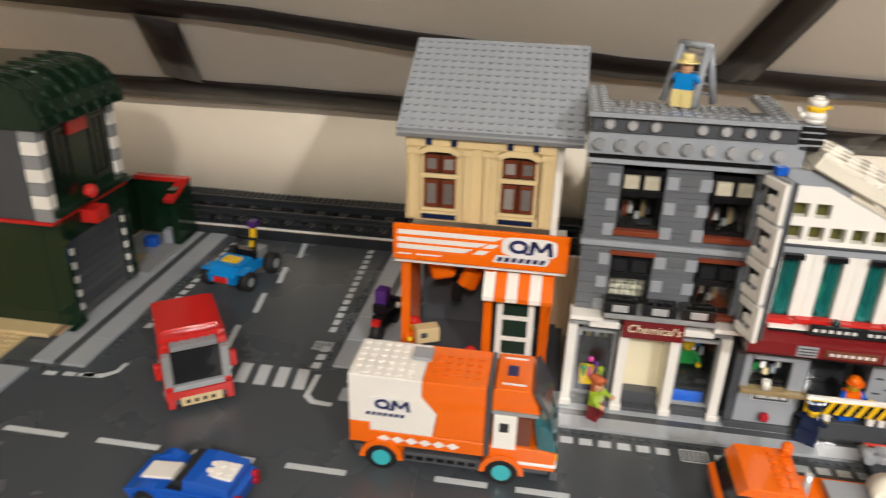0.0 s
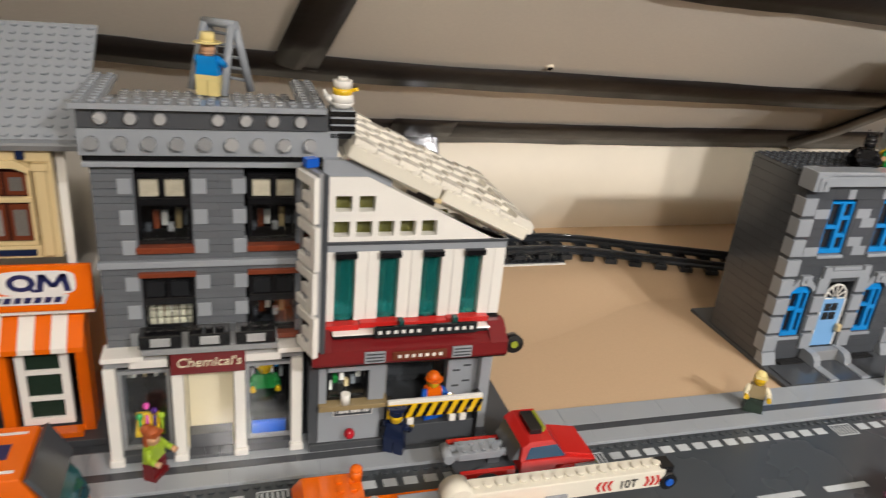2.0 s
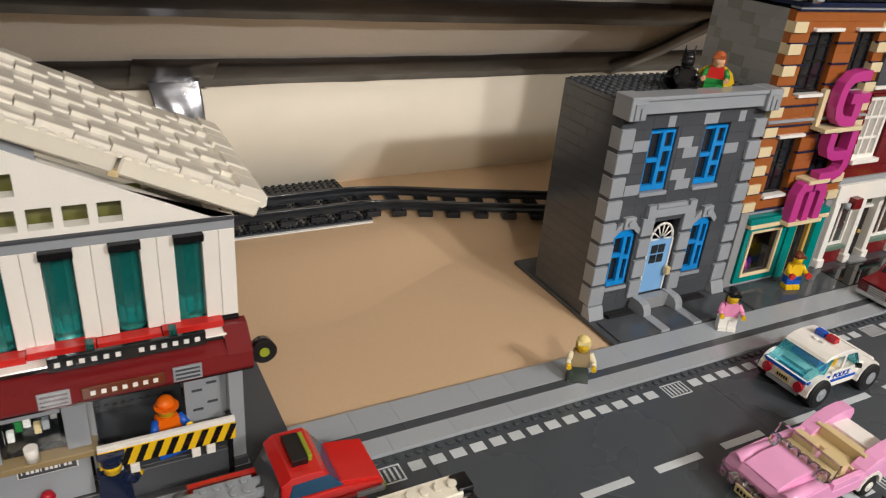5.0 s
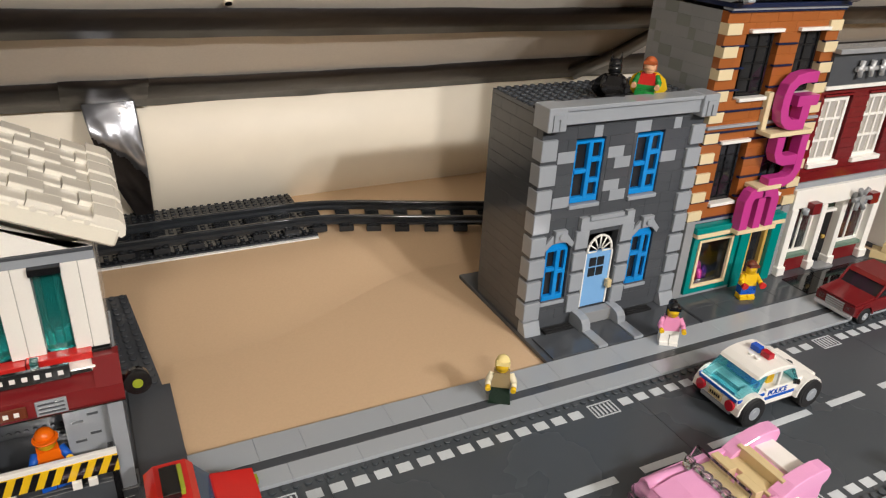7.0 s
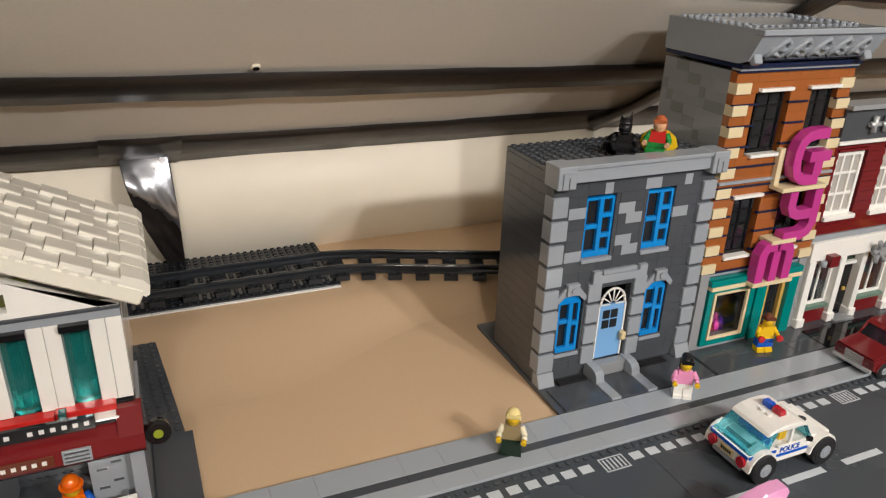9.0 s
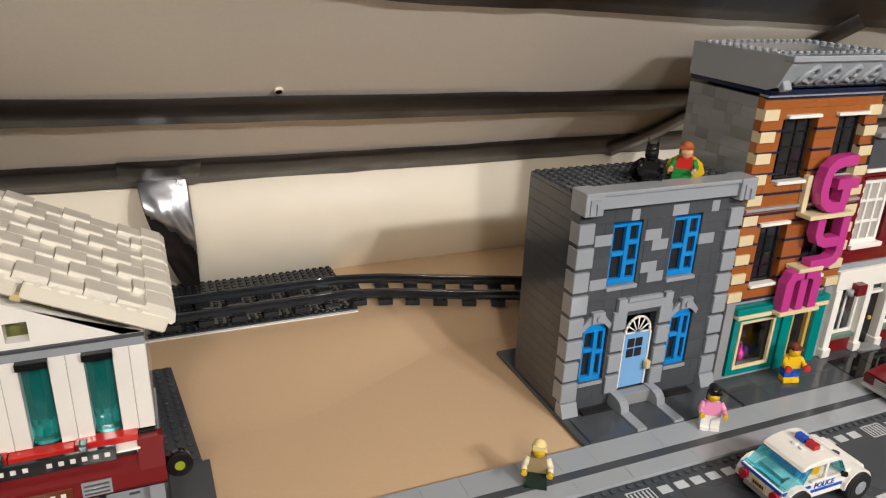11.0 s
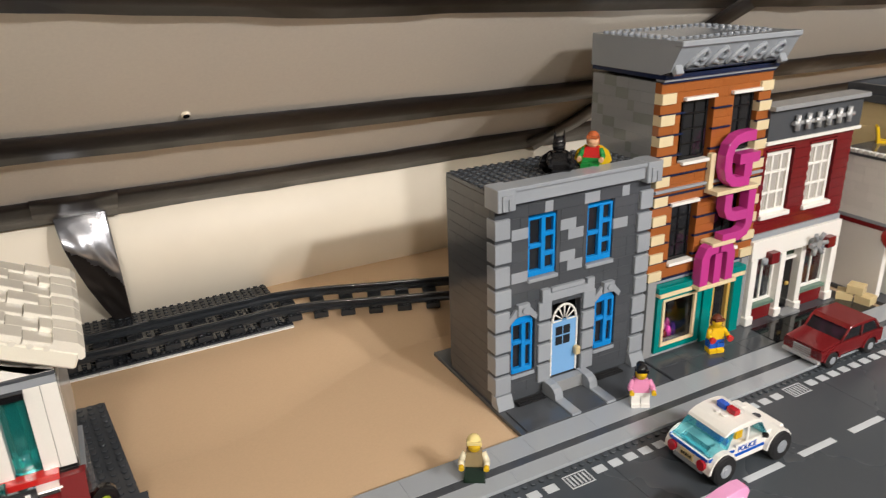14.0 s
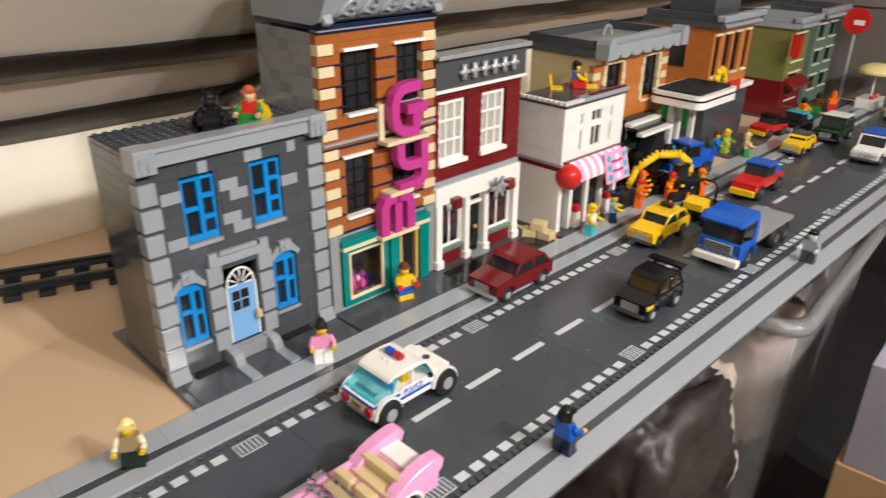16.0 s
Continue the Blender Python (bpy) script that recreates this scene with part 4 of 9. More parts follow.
# ---------- dark red house with a white shopfront ----------
def red_house():
    h = thing("toy_house", "dark red toy house with white windows and shopfront", "toy house", (1.1245, 0.724, 0))
    p = 0.137 / 17
    rh = 0.0052
    op = [(0.006, 0.046, 0.119, 0.188), (0.070, 0.114, 0.119, 0.188)]
    brickwall(h, 0, 0.1010, 17, 18, lambda i, r: "dark_red", op, 0.0, S, "x", p, rh, longest=8, proud=lambda i, r: 0.0006 if r % 2 else 0.0)
    brickwall(h, 0.0082, 0.1010, 9, 9, lambda i, r: "dark_red", (), 0.0, S, "y", p, 0.0104)
    for x in (0.0, 0.129):
        piece("side_wall", h, pla("dark_red" if x > 0.1 else "white"), x, 0.0082, 0.0, 0.008, 0.073, 0.1005)
    piece("side_wall", h, pla("dark_red"), 0.129, 0.0082, 0.1010, 0.008, 0.073, 0.093)
    piece("back_wall", h, pla("dark_red"), 0.0082, 0.0815, 0, 0.1206, 0.008, 0.194)
    for x in (0.006, 0.070):
        w = window(h, x + 0.002, 0.121, 0.038, 0.064, pla("white"), surface("pale_pane", (0.42, 0.40, 0.36), 0.15), 3, 3, 0.0020, 0.0026, 0.004)
        piece("sill", w, pla("white"), x, -0.0040, 0.1165, 0.043, 0.009, 0.0045)
        piece("head", w, pla("dark_red"), x, -0.0022, 0.1868, 0.042, 0.006, 0.0022)
    piece("ledge", h, pla("white"), -0.002, -0.0065, 0.1950, 0.141, 0.016, 0.0035)
    piece("cornice", h, pla("dark_grey"), -0.001, -0.0050, 0.1986, 0.139, 0.014, 0.0300)
    piece("cornice_cap", h, pla("mid_grey"), -0.002, -0.0110, 0.2288, 0.142, 0.022, 0.0045)
    for k in range(6):
        bm = bmesh.new()
        tube(bm, (0.0292 + k * 0.0155, -0.0085, 0.2135), (0.0292 + k * 0.0155 + 0.0128, -0.0085, 0.2135), 0.0024, 8)
        tube(bm, (0.0355 + k * 0.0155, -0.0085, 0.2060), (0.0355 + k * 0.0155, -0.0085, 0.2212), 0.0026, 8)
        tube(bm, (0.0355 + k * 0.0155, -0.0050, 0.2135), (0.0355 + k * 0.0155, -0.0100, 0.2135), 0.0026, 8)
        part("ornament", bm, CHROME, h, "grey cross-shaped ornament")
    piece("roof", h, pla("dark_grey"), 0.0005, 0.0092, 0.1945, 0.136, 0.081, 0.0040)
    # shopfront
    piece("fascia", h, pla("light_grey"), 0.0, -0.0020, 0.0950, 0.137, 0.010, 0.0058)
    piece("fascia_board", h, pla("white"), -0.0005, -0.0055, 0.0745, 0.138, 0.012, 0.0203)
    for x, w in ((0.0005, 0.0085), (0.0445, 0.0075), (0.0760, 0.0075), (0.1270, 0.0095)):
        piece("column", h, pla("white"), x, -0.0060, 0.0, w, 0.009, 0.0743)
        piece("column_foot", h, pla("white"), x - 0.0012, -0.0085, 0.0, w + 0.0024, 0.012, 0.0100, 0.0008)
    for x, w in ((0.0092, 0.035), (0.0838, 0.043)):
        piece("stall_riser", h, pla("dark_red"), x, -0.0015, 0.0, w, 0.008, 0.0165)
        piece("shop_sill", h, pla("sand_green"), x, -0.0045, 0.0167, w, 0.012, 0.0040)
        window(h, x, 0.0209, w, 0.0534, pla("white"), CLEAR, 2, 1, 0.0010, 0.0018, 0.003, "shop_window")
    door = piece("door", h, pla("black"), 0.0522, 0.0030, 0.003, 0.0236, 0.004, 0.058)
    piece("door_knob", door, pla("gold"), 0.0150, -0.0030, 0.0260, 0.0045, 0.0032, 0.0045, 0.001)
    piece("door_light", h, pla("dark_green"), 0.0522, 0.0030, 0.0645, 0.0236, 0.004, 0.0095)
    piece("door_bar", h, pla("white"), 0.0522, -0.0010, 0.0612, 0.0236, 0.005, 0.0032)
    for x in (0.020, 0.108):
        piece("lantern", h, pla("dark_red"), x, -0.0135, 0.0690, 0.0120, 0.0078, 0.0120)
        for s in (-0.006, 0.0125):
            bm = bmesh.new()
            tube(bm, (x + s, -0.0100, 0.0700), (x + s, -0.0100, 0.0760), 0.0032, 8)
            part("bracket", bm, pla("light_grey"), h)
    bm = bmesh.new()
    tube(bm, (0.090, -0.0055, 0.078), (0.090, -0.0160, 0.078), 0.0046, 10)
    hs = part("hanging_sign", bm, pla("mid_grey"), h, "grey spoked hanging sign")
    for a in range(6):
        bm = bmesh.new()
        tube(bm, (0.090 + 0.004 * math.cos(a * 1.05), -0.0130, 0.078 + 0.004 * math.sin(a * 1.05)), (0.090 + 0.0135 * math.cos(a * 1.05), -0.0150, 0.078 + 0.0135 * math.sin(a * 1.05)), 0.0024, 8)
        part("sign_spoke", bm, pla("mid_grey"), hs)
    piece("doorstep", h, pla("mid_grey"), 0.0500, -0.0140, 0.0, 0.028, 0.0135, 0.0030)
    piece("base_plate", h, pla("dark_grey"), 0.0, -0.048, -0.0044, 0.160, 0.160, 0.0042, 0.0003)
    for i in range(4):
        piece("paving_tile", h, SMOKE, 0.0004 + i * 0.0400, -0.0475, 0.0, 0.0395, 0.033, 0.0008, 0.0002)
    return h


red_house()

# ---------- white building with teal windows and a sloping white roof ----------
def white_building():
    h = thing("toy_building", "white toy office with teal windows, dark red awning and sloping roof", "toy building", (0.362, 0.654, 0))
    W = 0.137
    # ground floor
    bm = bmesh.new()
    slab(bm, [(-0.006, -0.010), (0.1715, -0.010), (0.1645, 0.1062), (-0.006, 0.1062)], "z", -0.0044, -0.0002)
    part("base_plate", bm, pla("dark_grey"), h)
    piece("wall_foot", h, pla("dark_grey"), -0.002, -0.002, 0.0, 0.140, 0.012, 0.0065)
    piece("pilaster", h, pla("dark_grey"), -0.003, 0.0, 0.0067, 0.007, 0.012, 0.0690)
    piece("kiosk_wall", h, pla("light_grey"), 0.0042, 0.0, 0.0067, 0.0470, 0.008, 0.0305)
    piece("kiosk_jamb", h, pla("light_grey"), 0.0042, 0.0, 0.0417, 0.0058, 0.008, 0.0335)
    piece("kiosk_jamb", h, pla("light_grey"), 0.0412, 0.0, 0.0417, 0.0120, 0.008, 0.0335)
    piece("kiosk_head", h, pla("light_grey"), 0.0102, -0.0030, 0.0700, 0.0306, 0.011, 0.0050)
    piece("counter", h, pla("dark_tan"), 0.0042, -0.0050, 0.0374, 0.0520, 0.013, 0.0040)
    # blocks stand in for white and green glints in the kiosk window
    for k in range(6):
        piece("kiosk_goods", h, pla(("white", "green", "white", "tan", "light_grey", "white")[k]), 0.0125 + 0.0044 * k, 0.0140 + 0.003 * (k % 2), 0.0440 + 0.0040 * (k % 3), 0.0036, 0.004, 0.0065)
    piece("kiosk_room", h, pla("dark_grey"), 0.0102, 0.0300, 0.0376, 0.0420, 0.002, 0.0380)
    window(h, 0.0102, 0.0418, 0.0308, 0.0280, pla("black"), CLEAR, 1, 1, 0.0040, 0.0016, 0.003, "kiosk_window")
    bm = bmesh.new()
    tube(bm, (0.024, -0.001, 0.0415), (0.024, -0.001, 0.0500), 0.0035, 12)
    part("cup", bm, pla("white"), h, "white cup on the counter")
    plaque = piece("plaque", h, PRINT_WHITE, 0.0150, -0.0012, 0.0300, 0.0300, 0.0012, 0.0085)
    piece("plaque_field", plaque, pla("dark_grey"), 0.0008, -0.0003, 0.0008, 0.0284, 0.0005, 0.0069, 0.0)
    for k in range(11):
        piece("letter_bar", plaque, PRINT_WHITE, 0.0022 + k * 0.0023, -0.0006, 0.0030, 0.0016 if k % 4 else 0.0006, 0.0004, 0.0026, 0.0)
    bm = bmesh.new()
    dome(bm, (0.0275, -0.0045, 0.0160), 0.0042, 0.0045, low=-0.9)
    part("red_lamp", bm, REDGLASS, h, "small clear red lamp on the wall foot")
    # open bay
    piece("bay_back", h, pla("dark_grey"), 0.0530, 0.060, 0.0, 0.056, 0.006, 0.0750)
    for k in range(10):
        bm = bmesh.new()
        for j in range(7):
            tube(bm, (0.058 + k * 0.005, 0.060, 0.012 + j * 0.0085), (0.058 + k * 0.005, 0.0588, 0.012 + j * 0.0085), 0.0016, 6)
        part("bay_stud", bm, pla("dark_grey"), h)
    piece("bay_cheek", h, pla("mid_grey"), 0.0525, 0.008, 0.0, 0.004, 0.058, 0.0750)
    piece("bay_floor", h, pla("dark_grey"), 0.0530, 0.0005, 0.0, 0.0755, 0.0590, 0.0170)
    piece("slit_wall", h, pla("light_grey"), 0.1050, 0.0085, 0.0032, 0.024, 0.008, 0.0720)
    for k in range(8):
        piece("slit", h, pla("dark_grey"), 0.1090 + 0.0085 * (k % 2), 0.0080, 0.0140 + 0.0140 * (k // 2) + 0.004 * (k % 2), 0.0060, 0.0012, 0.0015, 0.0)
    piece("corner_post", h, pla("light_grey"), 0.1290, 0.0, 0.0032, 0.0085, 0.017, 0.0720)
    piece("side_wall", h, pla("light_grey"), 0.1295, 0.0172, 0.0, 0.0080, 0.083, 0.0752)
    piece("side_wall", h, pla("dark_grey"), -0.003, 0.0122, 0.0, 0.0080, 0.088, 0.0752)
    # barrier
    bar = piece("barrier_board", h, pla("yellow"), 0.0550, -0.0085, 0.0285, 0.0750, 0.0026, 0.0125)
    for k in range(9):
        bm = bmesh.new()
        x = 0.0020 + k * 0.0082
        slab(bm, [(x, 0.0006), (x + 0.0038, 0.0006), (x + 0.0085, 0.0119), (x + 0.0047, 0.0119)] if k < 8 else [(x, 0.0006), (x + 0.0038, 0.0006), (x + 0.0080, 0.0110), (x + 0.0047, 0.0119)], "y", -0.0004, 0.0002)
        part("black_stripe", bm, pla("black"), bar)
    piece("barrier_top", bar, pla("white"), 0, -0.0002, 0.0126, 0.0750, 0.0030, 0.0034)
    for x in (0.0560, 0.1255):
        piece("barrier_leg", h, pla("black"), x, -0.0058, 0.0, 0.0032, 0.0045, 0.0450)
    for x in (0.062, 0.0705, 0.104, 0.1125):
        piece("barrier_clip", h, pla("white"), x, -0.0098, 0.0225, 0.0050, 0.0052, 0.0058)
    piece("kerb_block", h, pla("dark_grey"), 0.0560, -0.0050, 0.0, 0.070, 0.0030, 0.0190)
    # awning
    aw = thing_part("awning", h)
    bm = bmesh.new()
    slab(bm, [(0.010, 0.0855), (-0.019, 0.0855), (-0.020, 0.0875), (-0.018, 0.0965), (-0.008, 0.1015), (0.010, 0.1015)], "x", -0.003, 0.1400)
    part("awning_body", bm, pla("dark_red"), aw)
    piece("awning_soffit", aw, pla("black"), -0.002, -0.0180, 0.0836, 0.142, 0.0260, 0.0016)
    for x in (-0.003, 0.1265):
        bm = bmesh.new()
        slab(bm, [(-0.0195, 0.0966), (0.0005, 0.1016), (0.0005, 0.1080), (-0.006, 0.1076)], "x", x, x + 0.0135)
        part("awning_end", bm, pla("dark_red"), aw)
    for x in (0.0330, 0.0970):
        gr = piece("vent_grille", aw, pla("light_grey"), x, -0.0206, 0.0868, 0.0150, 0.0016, 0.0090)
        for k in range(3):
            piece("vent_bar", gr, pla("dark_grey"), 0.0012, -0.0004, 0.0016 + 0.0026 * k, 0.0126, 0.0006, 0.0010, 0.0)
    st = piece("keypad_strip", aw, pla("brown"), 0.0530, -0.0206, 0.0878, 0.0400, 0.0012, 0.0070)
    for k in range(7):
        piece("key", st, pla("white"), 0.0040 + k * 0.0050, -0.0005, 0.0022, 0.0024, 0.0006, 0.0024, 0.0)
    bm = bmesh.new()
    tube(bm, (0.1400, -0.008, 0.091), (0.1455, -0.008, 0.091), 0.0028, 10)
    tube(bm, (0.1472, -0.0150, 0.091), (0.1472, -0.0070, 0.091), 0.0074, 20, 0.0062)
    lampd = part("side_lamp", bm, pla("black"), aw, "round black lamp with a lime lens")
    bm = bmesh.new()
    tube(bm, (0.1472, -0.0158, 0.091), (0.1472, -0.0140, 0.091), 0.0028, 16)
    part("lens", bm, LIMEGLASS, lampd)
    for x, w in ((0.012, 0.046), (0.104, 0.024)):
        piece("white_tile", aw, pla("white"), x, -0.0098, 0.1019, w, 0.0080, 0.0030, 0.0004, rot=(12, 0, 0))
    # name board in front of the windows, its letters as bars
    nb = piece("name_board", h, pla("black"), 0.0400, -0.0150, 0.1035, 0.0760, 0.0026, 0.0085)
    for k in range(13):
        if k != 6:
            piece("letter_bar", nb, PRINT_WHITE, 0.0030 + k * 0.0056, -0.0004, 0.0032, 0.0026, 0.0006, 0.0026, 0.0)
    for x in (0.058, 0.098):
        piece("board_clip", h, TEALGLASS, x, -0.0124, 0.1020, 0.0040, 0.0060, 0.0130)
    piece("ledge", h, pla("black"), 0.012, -0.0105, 0.1018, 0.114, 0.0080, 0.0024)
    # upper floor
    piece("black_band", h, pla("black"), 0.0, -0.0015, 0.1017, W, 0.010, 0.0080)
    for k in range(4):
        piece("red_sill", h, pla("red"), -0.001 + k * 0.0322, -0.0060, 0.1060 + 0.0012 * (k % 2), 0.0318, 0.008, 0.0042)
    xs = [0.0135 + 0.0308 * k for k in range(4)]
    edges = [0.0] + [v for x in xs for v in (x, x + 0.0140)] + [W]
    for a, b in zip(edges[::2], edges[1::2]):
        n = max(1, round((b - a) / 0.0085))
        for q in range(n):
            piece("white_panel", h, pla("white"), a + (b - a) * q / n + 0.0001, 0.0, 0.1105, (b - a) / n - 0.0002, 0.008, 0.0533)
    for x in xs:
        bm = bmesh.new()
        slab(bm, [(x + 0.0004, 0.0050), (x + 0.0040, 0.0015), (x + 0.0070, 0.0015), (x + 0.0100, 0.0015), (x + 0.0136, 0.0050), (x + 0.0136, 0.0065), (x + 0.0004, 0.0065)], "z", 0.1108, 0.1612)
        part("teal_pane", bm, TEALGLASS, h, "clear teal window pane").visible_shadow = False
        piece("window_head", h, pla("black"), x - 0.0006, -0.0042, 0.1600, 0.0152, 0.0105, 0.0042)
        piece("inner_back", h, pla("dark_grey"), x, 0.0150, 0.1108, 0.014, 0.001, 0.050)
        # pale blocks added for the bright glints low in the teal pane
        for q in range(3):
            piece("inner_block", h, pla("light_grey" if q else "white"), x + 0.0008 + 0.0043 * q, 0.0105, 0.1108, 0.0036, 0.004, 0.0060 + 0.0030 * (q % 2))
    piece("grey_band", h, pla("light_grey"), 0.0, -0.0004, 0.1640, W, 0.0088, 0.0050)
    piece("dark_line", h, pla("dark_grey"), 0.0, -0.0012, 0.1692, W, 0.010, 0.0020)
    # gable, with square holes
    cells = [(0.0125, 0.193), (0.0282, 0.193), (0.0115, 0.1750), (0.0268, 0.1750), (0.0420, 0.1750), (0.0572, 0.1750), (0.0724, 0.1750)]

    def top(x):
        return 0.2170 if x < 0.034 else 0.2170 - (x - 0.034) * 0.0510 / 0.103
    cuts = sorted({0.0, 0.034, W} | {v for cx, _ in cells for v in (cx, cx + 0.0110)})
    bm = bmesh.new()
    for a, b in zip(cuts, cuts[1:]):
        spans = [(0.1714, None)]
        for cx, cz in sorted(cells, key=lambda c: c[1]):
            if cx - 1e-6 <= a and b <= cx + 0.0110 + 1e-6:
                spans[-1] = (spans[-1][0], cz)
                spans.append((cz + 0.0110, None))
        for u, v in spans:
            slab(bm, [(a, u), (b, u), (b, v or top(b)), (a, v or top(a))], "y", 0.0, 0.008)
    bmesh.ops.remove_doubles(bm, verts=bm.verts[:], dist=1e-5)
    part("gable_wall", bm, pla("white"), h, "white gable wall with small square openings")
    piece("gable_lining", h, pla("olive"), 0.004, 0.012, 0.1714, 0.090, 0.002, 0.0176)
    piece("gable_lining", h, pla("olive"), 0.004, 0.012, 0.1892, 0.045, 0.002, 0.0200)
    bm = bmesh.new()
    slab(bm, [(0.004, 0.2172), (0.033, 0.2172), (0.050, 0.2095), (0.050, 0.2140), (0.022, 0.2280), (0.004, 0.2280)], "y", 0.0010, 0.0085)
    part("gable_top", bm, pla("light_grey"), h)
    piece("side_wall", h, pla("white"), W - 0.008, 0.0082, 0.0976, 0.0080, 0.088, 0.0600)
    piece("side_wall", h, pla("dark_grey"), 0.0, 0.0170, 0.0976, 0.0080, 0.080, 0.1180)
    piece("back_wall", h, pla("white"), 0.0082, 0.0900, 0.0, 0.120, 0.006, 0.1550)
    # roof of overlapping slope tiles
    ax, az, bx, bz = 0.0220, 0.2408, 0.1520, 0.1792
    ang = math.atan2(bz - az, bx - ax)
    length = math.hypot(bx - ax, bz - az)
    roof = new("roof")
    roof.parent = h
    roof.matrix_basis = Matrix.Translation((ax, -0.005, az)) @ Matrix.Rotation(-ang, 4, "Y")
    roof["label"] = "white sloping roof of overlapping slope tiles"
    for a, b in ((0.0, 0.070), (0.0715, length)):
        piece("roof_slab", roof, pla("warm_white"), a, 0.0, -0.0102, b - a - 0.0005, 0.121, 0.0102, 0.0012)
        piece("roof_batten", roof, pla("warm_white"), a, 0.0085, -0.0136, b - a - 0.0130, 0.100, 0.0032, 0.0003)
    piece("roof_gap_block", roof, pla("tan"), 0.0680, 0.0005, -0.0118, 0.005, 0.006, 0.0034)
    for j in range(7):
        i, x = 0, -0.0085 if j % 2 else 0.0
        while x < length - 0.0150:
            if x < -0.001:
                ob = new("roof_tile", slope_tile(2))
                ob.location = (0.0, j * 0.01725, 0.0)
            else:
                ob = new("roof_tile", slope_tile((i + j // 2) % 2))
                ob.location = (x, j * 0.01725, 0.0)
            ob.parent = roof
            x += 0.0164
            i += 1
    for j in range(7):
        bm = bmesh.new()
        y = 0.0006 + j * 0.01725
        slab(bm, [(length - 0.0150, 0.0), (length + 0.0010, -0.0040), (length + 0.0025, -0.0020), (length + 0.0010, 0.0030), (length - 0.0030, 0.0052), (length - 0.0150, 0.0052)], "y", y, y + 0.0160 - 0.004 * (j % 2))
        part("eaves_tile", bm, ROOFWHITE, roof)
    # upright panel sign on the corner
    sg = thing_part("upright_sign", h)
    sg.rotation_euler = (0, 0, radians(20))
    sg.location = (-0.0050, -0.0020, 0)
    piece("sign_back", sg, pla("mid_grey"), -0.0045, -0.022, 0.100, 0.0034, 0.026, 0.1265)
    for k in range(4):
        z, y = 0.0985 + k * 0.0320, -0.0255 + 0.002 * (k % 2)
        sp = piece("sign_panel", sg, pla("white"), -0.0082, y, z, 0.0038, 0.0070, 0.0300)
        for dz, w in ((0.0, 0.0180), (0.0115, 0.0100), (0.0232, 0.0180)):
            piece("panel_bar", sp, pla("white"), 0.0, 0.0071, dz, 0.0038, w, 0.0066)
        piece("panel_back", sp, pla("black"), 0.0026, 0.0071, 0.0067, 0.0010, 0.0150, 0.0164, 0.0)
        bm = bmesh.new()
        tube(bm, (0.0010, 0.0135, 0.0090), (0.0024, 0.0135, 0.0090), 0.0026, 10)
        part("panel_pin", bm, CHROME, sp)
    piece("sign_edge", sg, pla("dark_grey"), -0.0010, -0.0235, 0.0990, 0.0030, 0.0250, 0.1265)
    piece("sign_clip", sg, pla("blue"), -0.007, -0.0100, 0.2270, 0.0085, 0.0060, 0.0060)
    # the base plate runs on behind the building, bare and studded
    piece("side_paving", h, pla("dark_grey"), 0.1390, -0.009, 0.0, 0.0300, 0.115, 0.0010, 0.0002)
    bm = bmesh.new()
    slab(bm, [(0.0, 0.0), (0.0485, 0.0), (0.0350, 0.132), (0.0, 0.132)], "z", -0.0042, 0.0)
    for k in range(16):
        for c in range(5):
            y = 0.005 + 0.0082 * k
            tube(bm, (0.0440 - 0.102 * y - 0.0083 * c, y, 0.0), (0.0440 - 0.102 * y - 0.0083 * c, y, 0.0017), 0.0025, 8)
    rear = part("rear_plate", bm, pla("dark_grey"), h)
    rear.matrix_basis = Matrix.Translation((0.1150, 0.1066, 0.0005)) @ Matrix.Rotation(radians(4.3), 4, "X")
    return h


def thing_part(name, parent):
    ob = new(name)
    ob.parent = parent
    ob.empty_display_size = 0.005
    return ob


TILE = {}
# tile colour warmed for light that comes through the plastic
ROOFWHITE = surface("warm_white_plastic", (0.80, 0.76, 0.66), rough=0.20, vary=0.06, grain=900, bump=0.03, patch=30)


def slope_tile(kind):
    """A slope tile: a flat top and a sloped front over a notched lip. Kind 1 lies lower, kind 2 is half as long."""
    if kind not in TILE:
        bm = bmesh.new()
        w = 0.0078 if kind == 2 else 0.0160
        t = 0.0026 if kind == 1 else 0.0040
        slab(bm, [(0.0004, 0.0), (0.0170, 0.0), (0.0170, t - 0.0010), (0.0016, t), (0.0008, t - 0.0004), (0.0004, 0.0010)], "x", 0.0002, w)
        for k in range(1 if kind == 2 else 2):
            tube(bm, (0.0040 + 0.0080 * k, -0.0006, 0.0002), (0.0040 + 0.0080 * k, 0.0020, 0.0002), 0.0017, 8)
        me = bpy.data.meshes.new("slope_tile")
        bm.to_mesh(me)
        bm.free()
        me.materials.append(ROOFWHITE)
        TILE[kind] = me
    return TILE[kind]


white_building()


# ---------- grey chemist's building ----------
# opaque cream colour stands in for upper panes that look lit from behind
PANE = surface("pale_cream_pane", (0.46, 0.43, 0.33), rough=0.22, vary=0.25, grain=300, bump=0.1, patch=120)


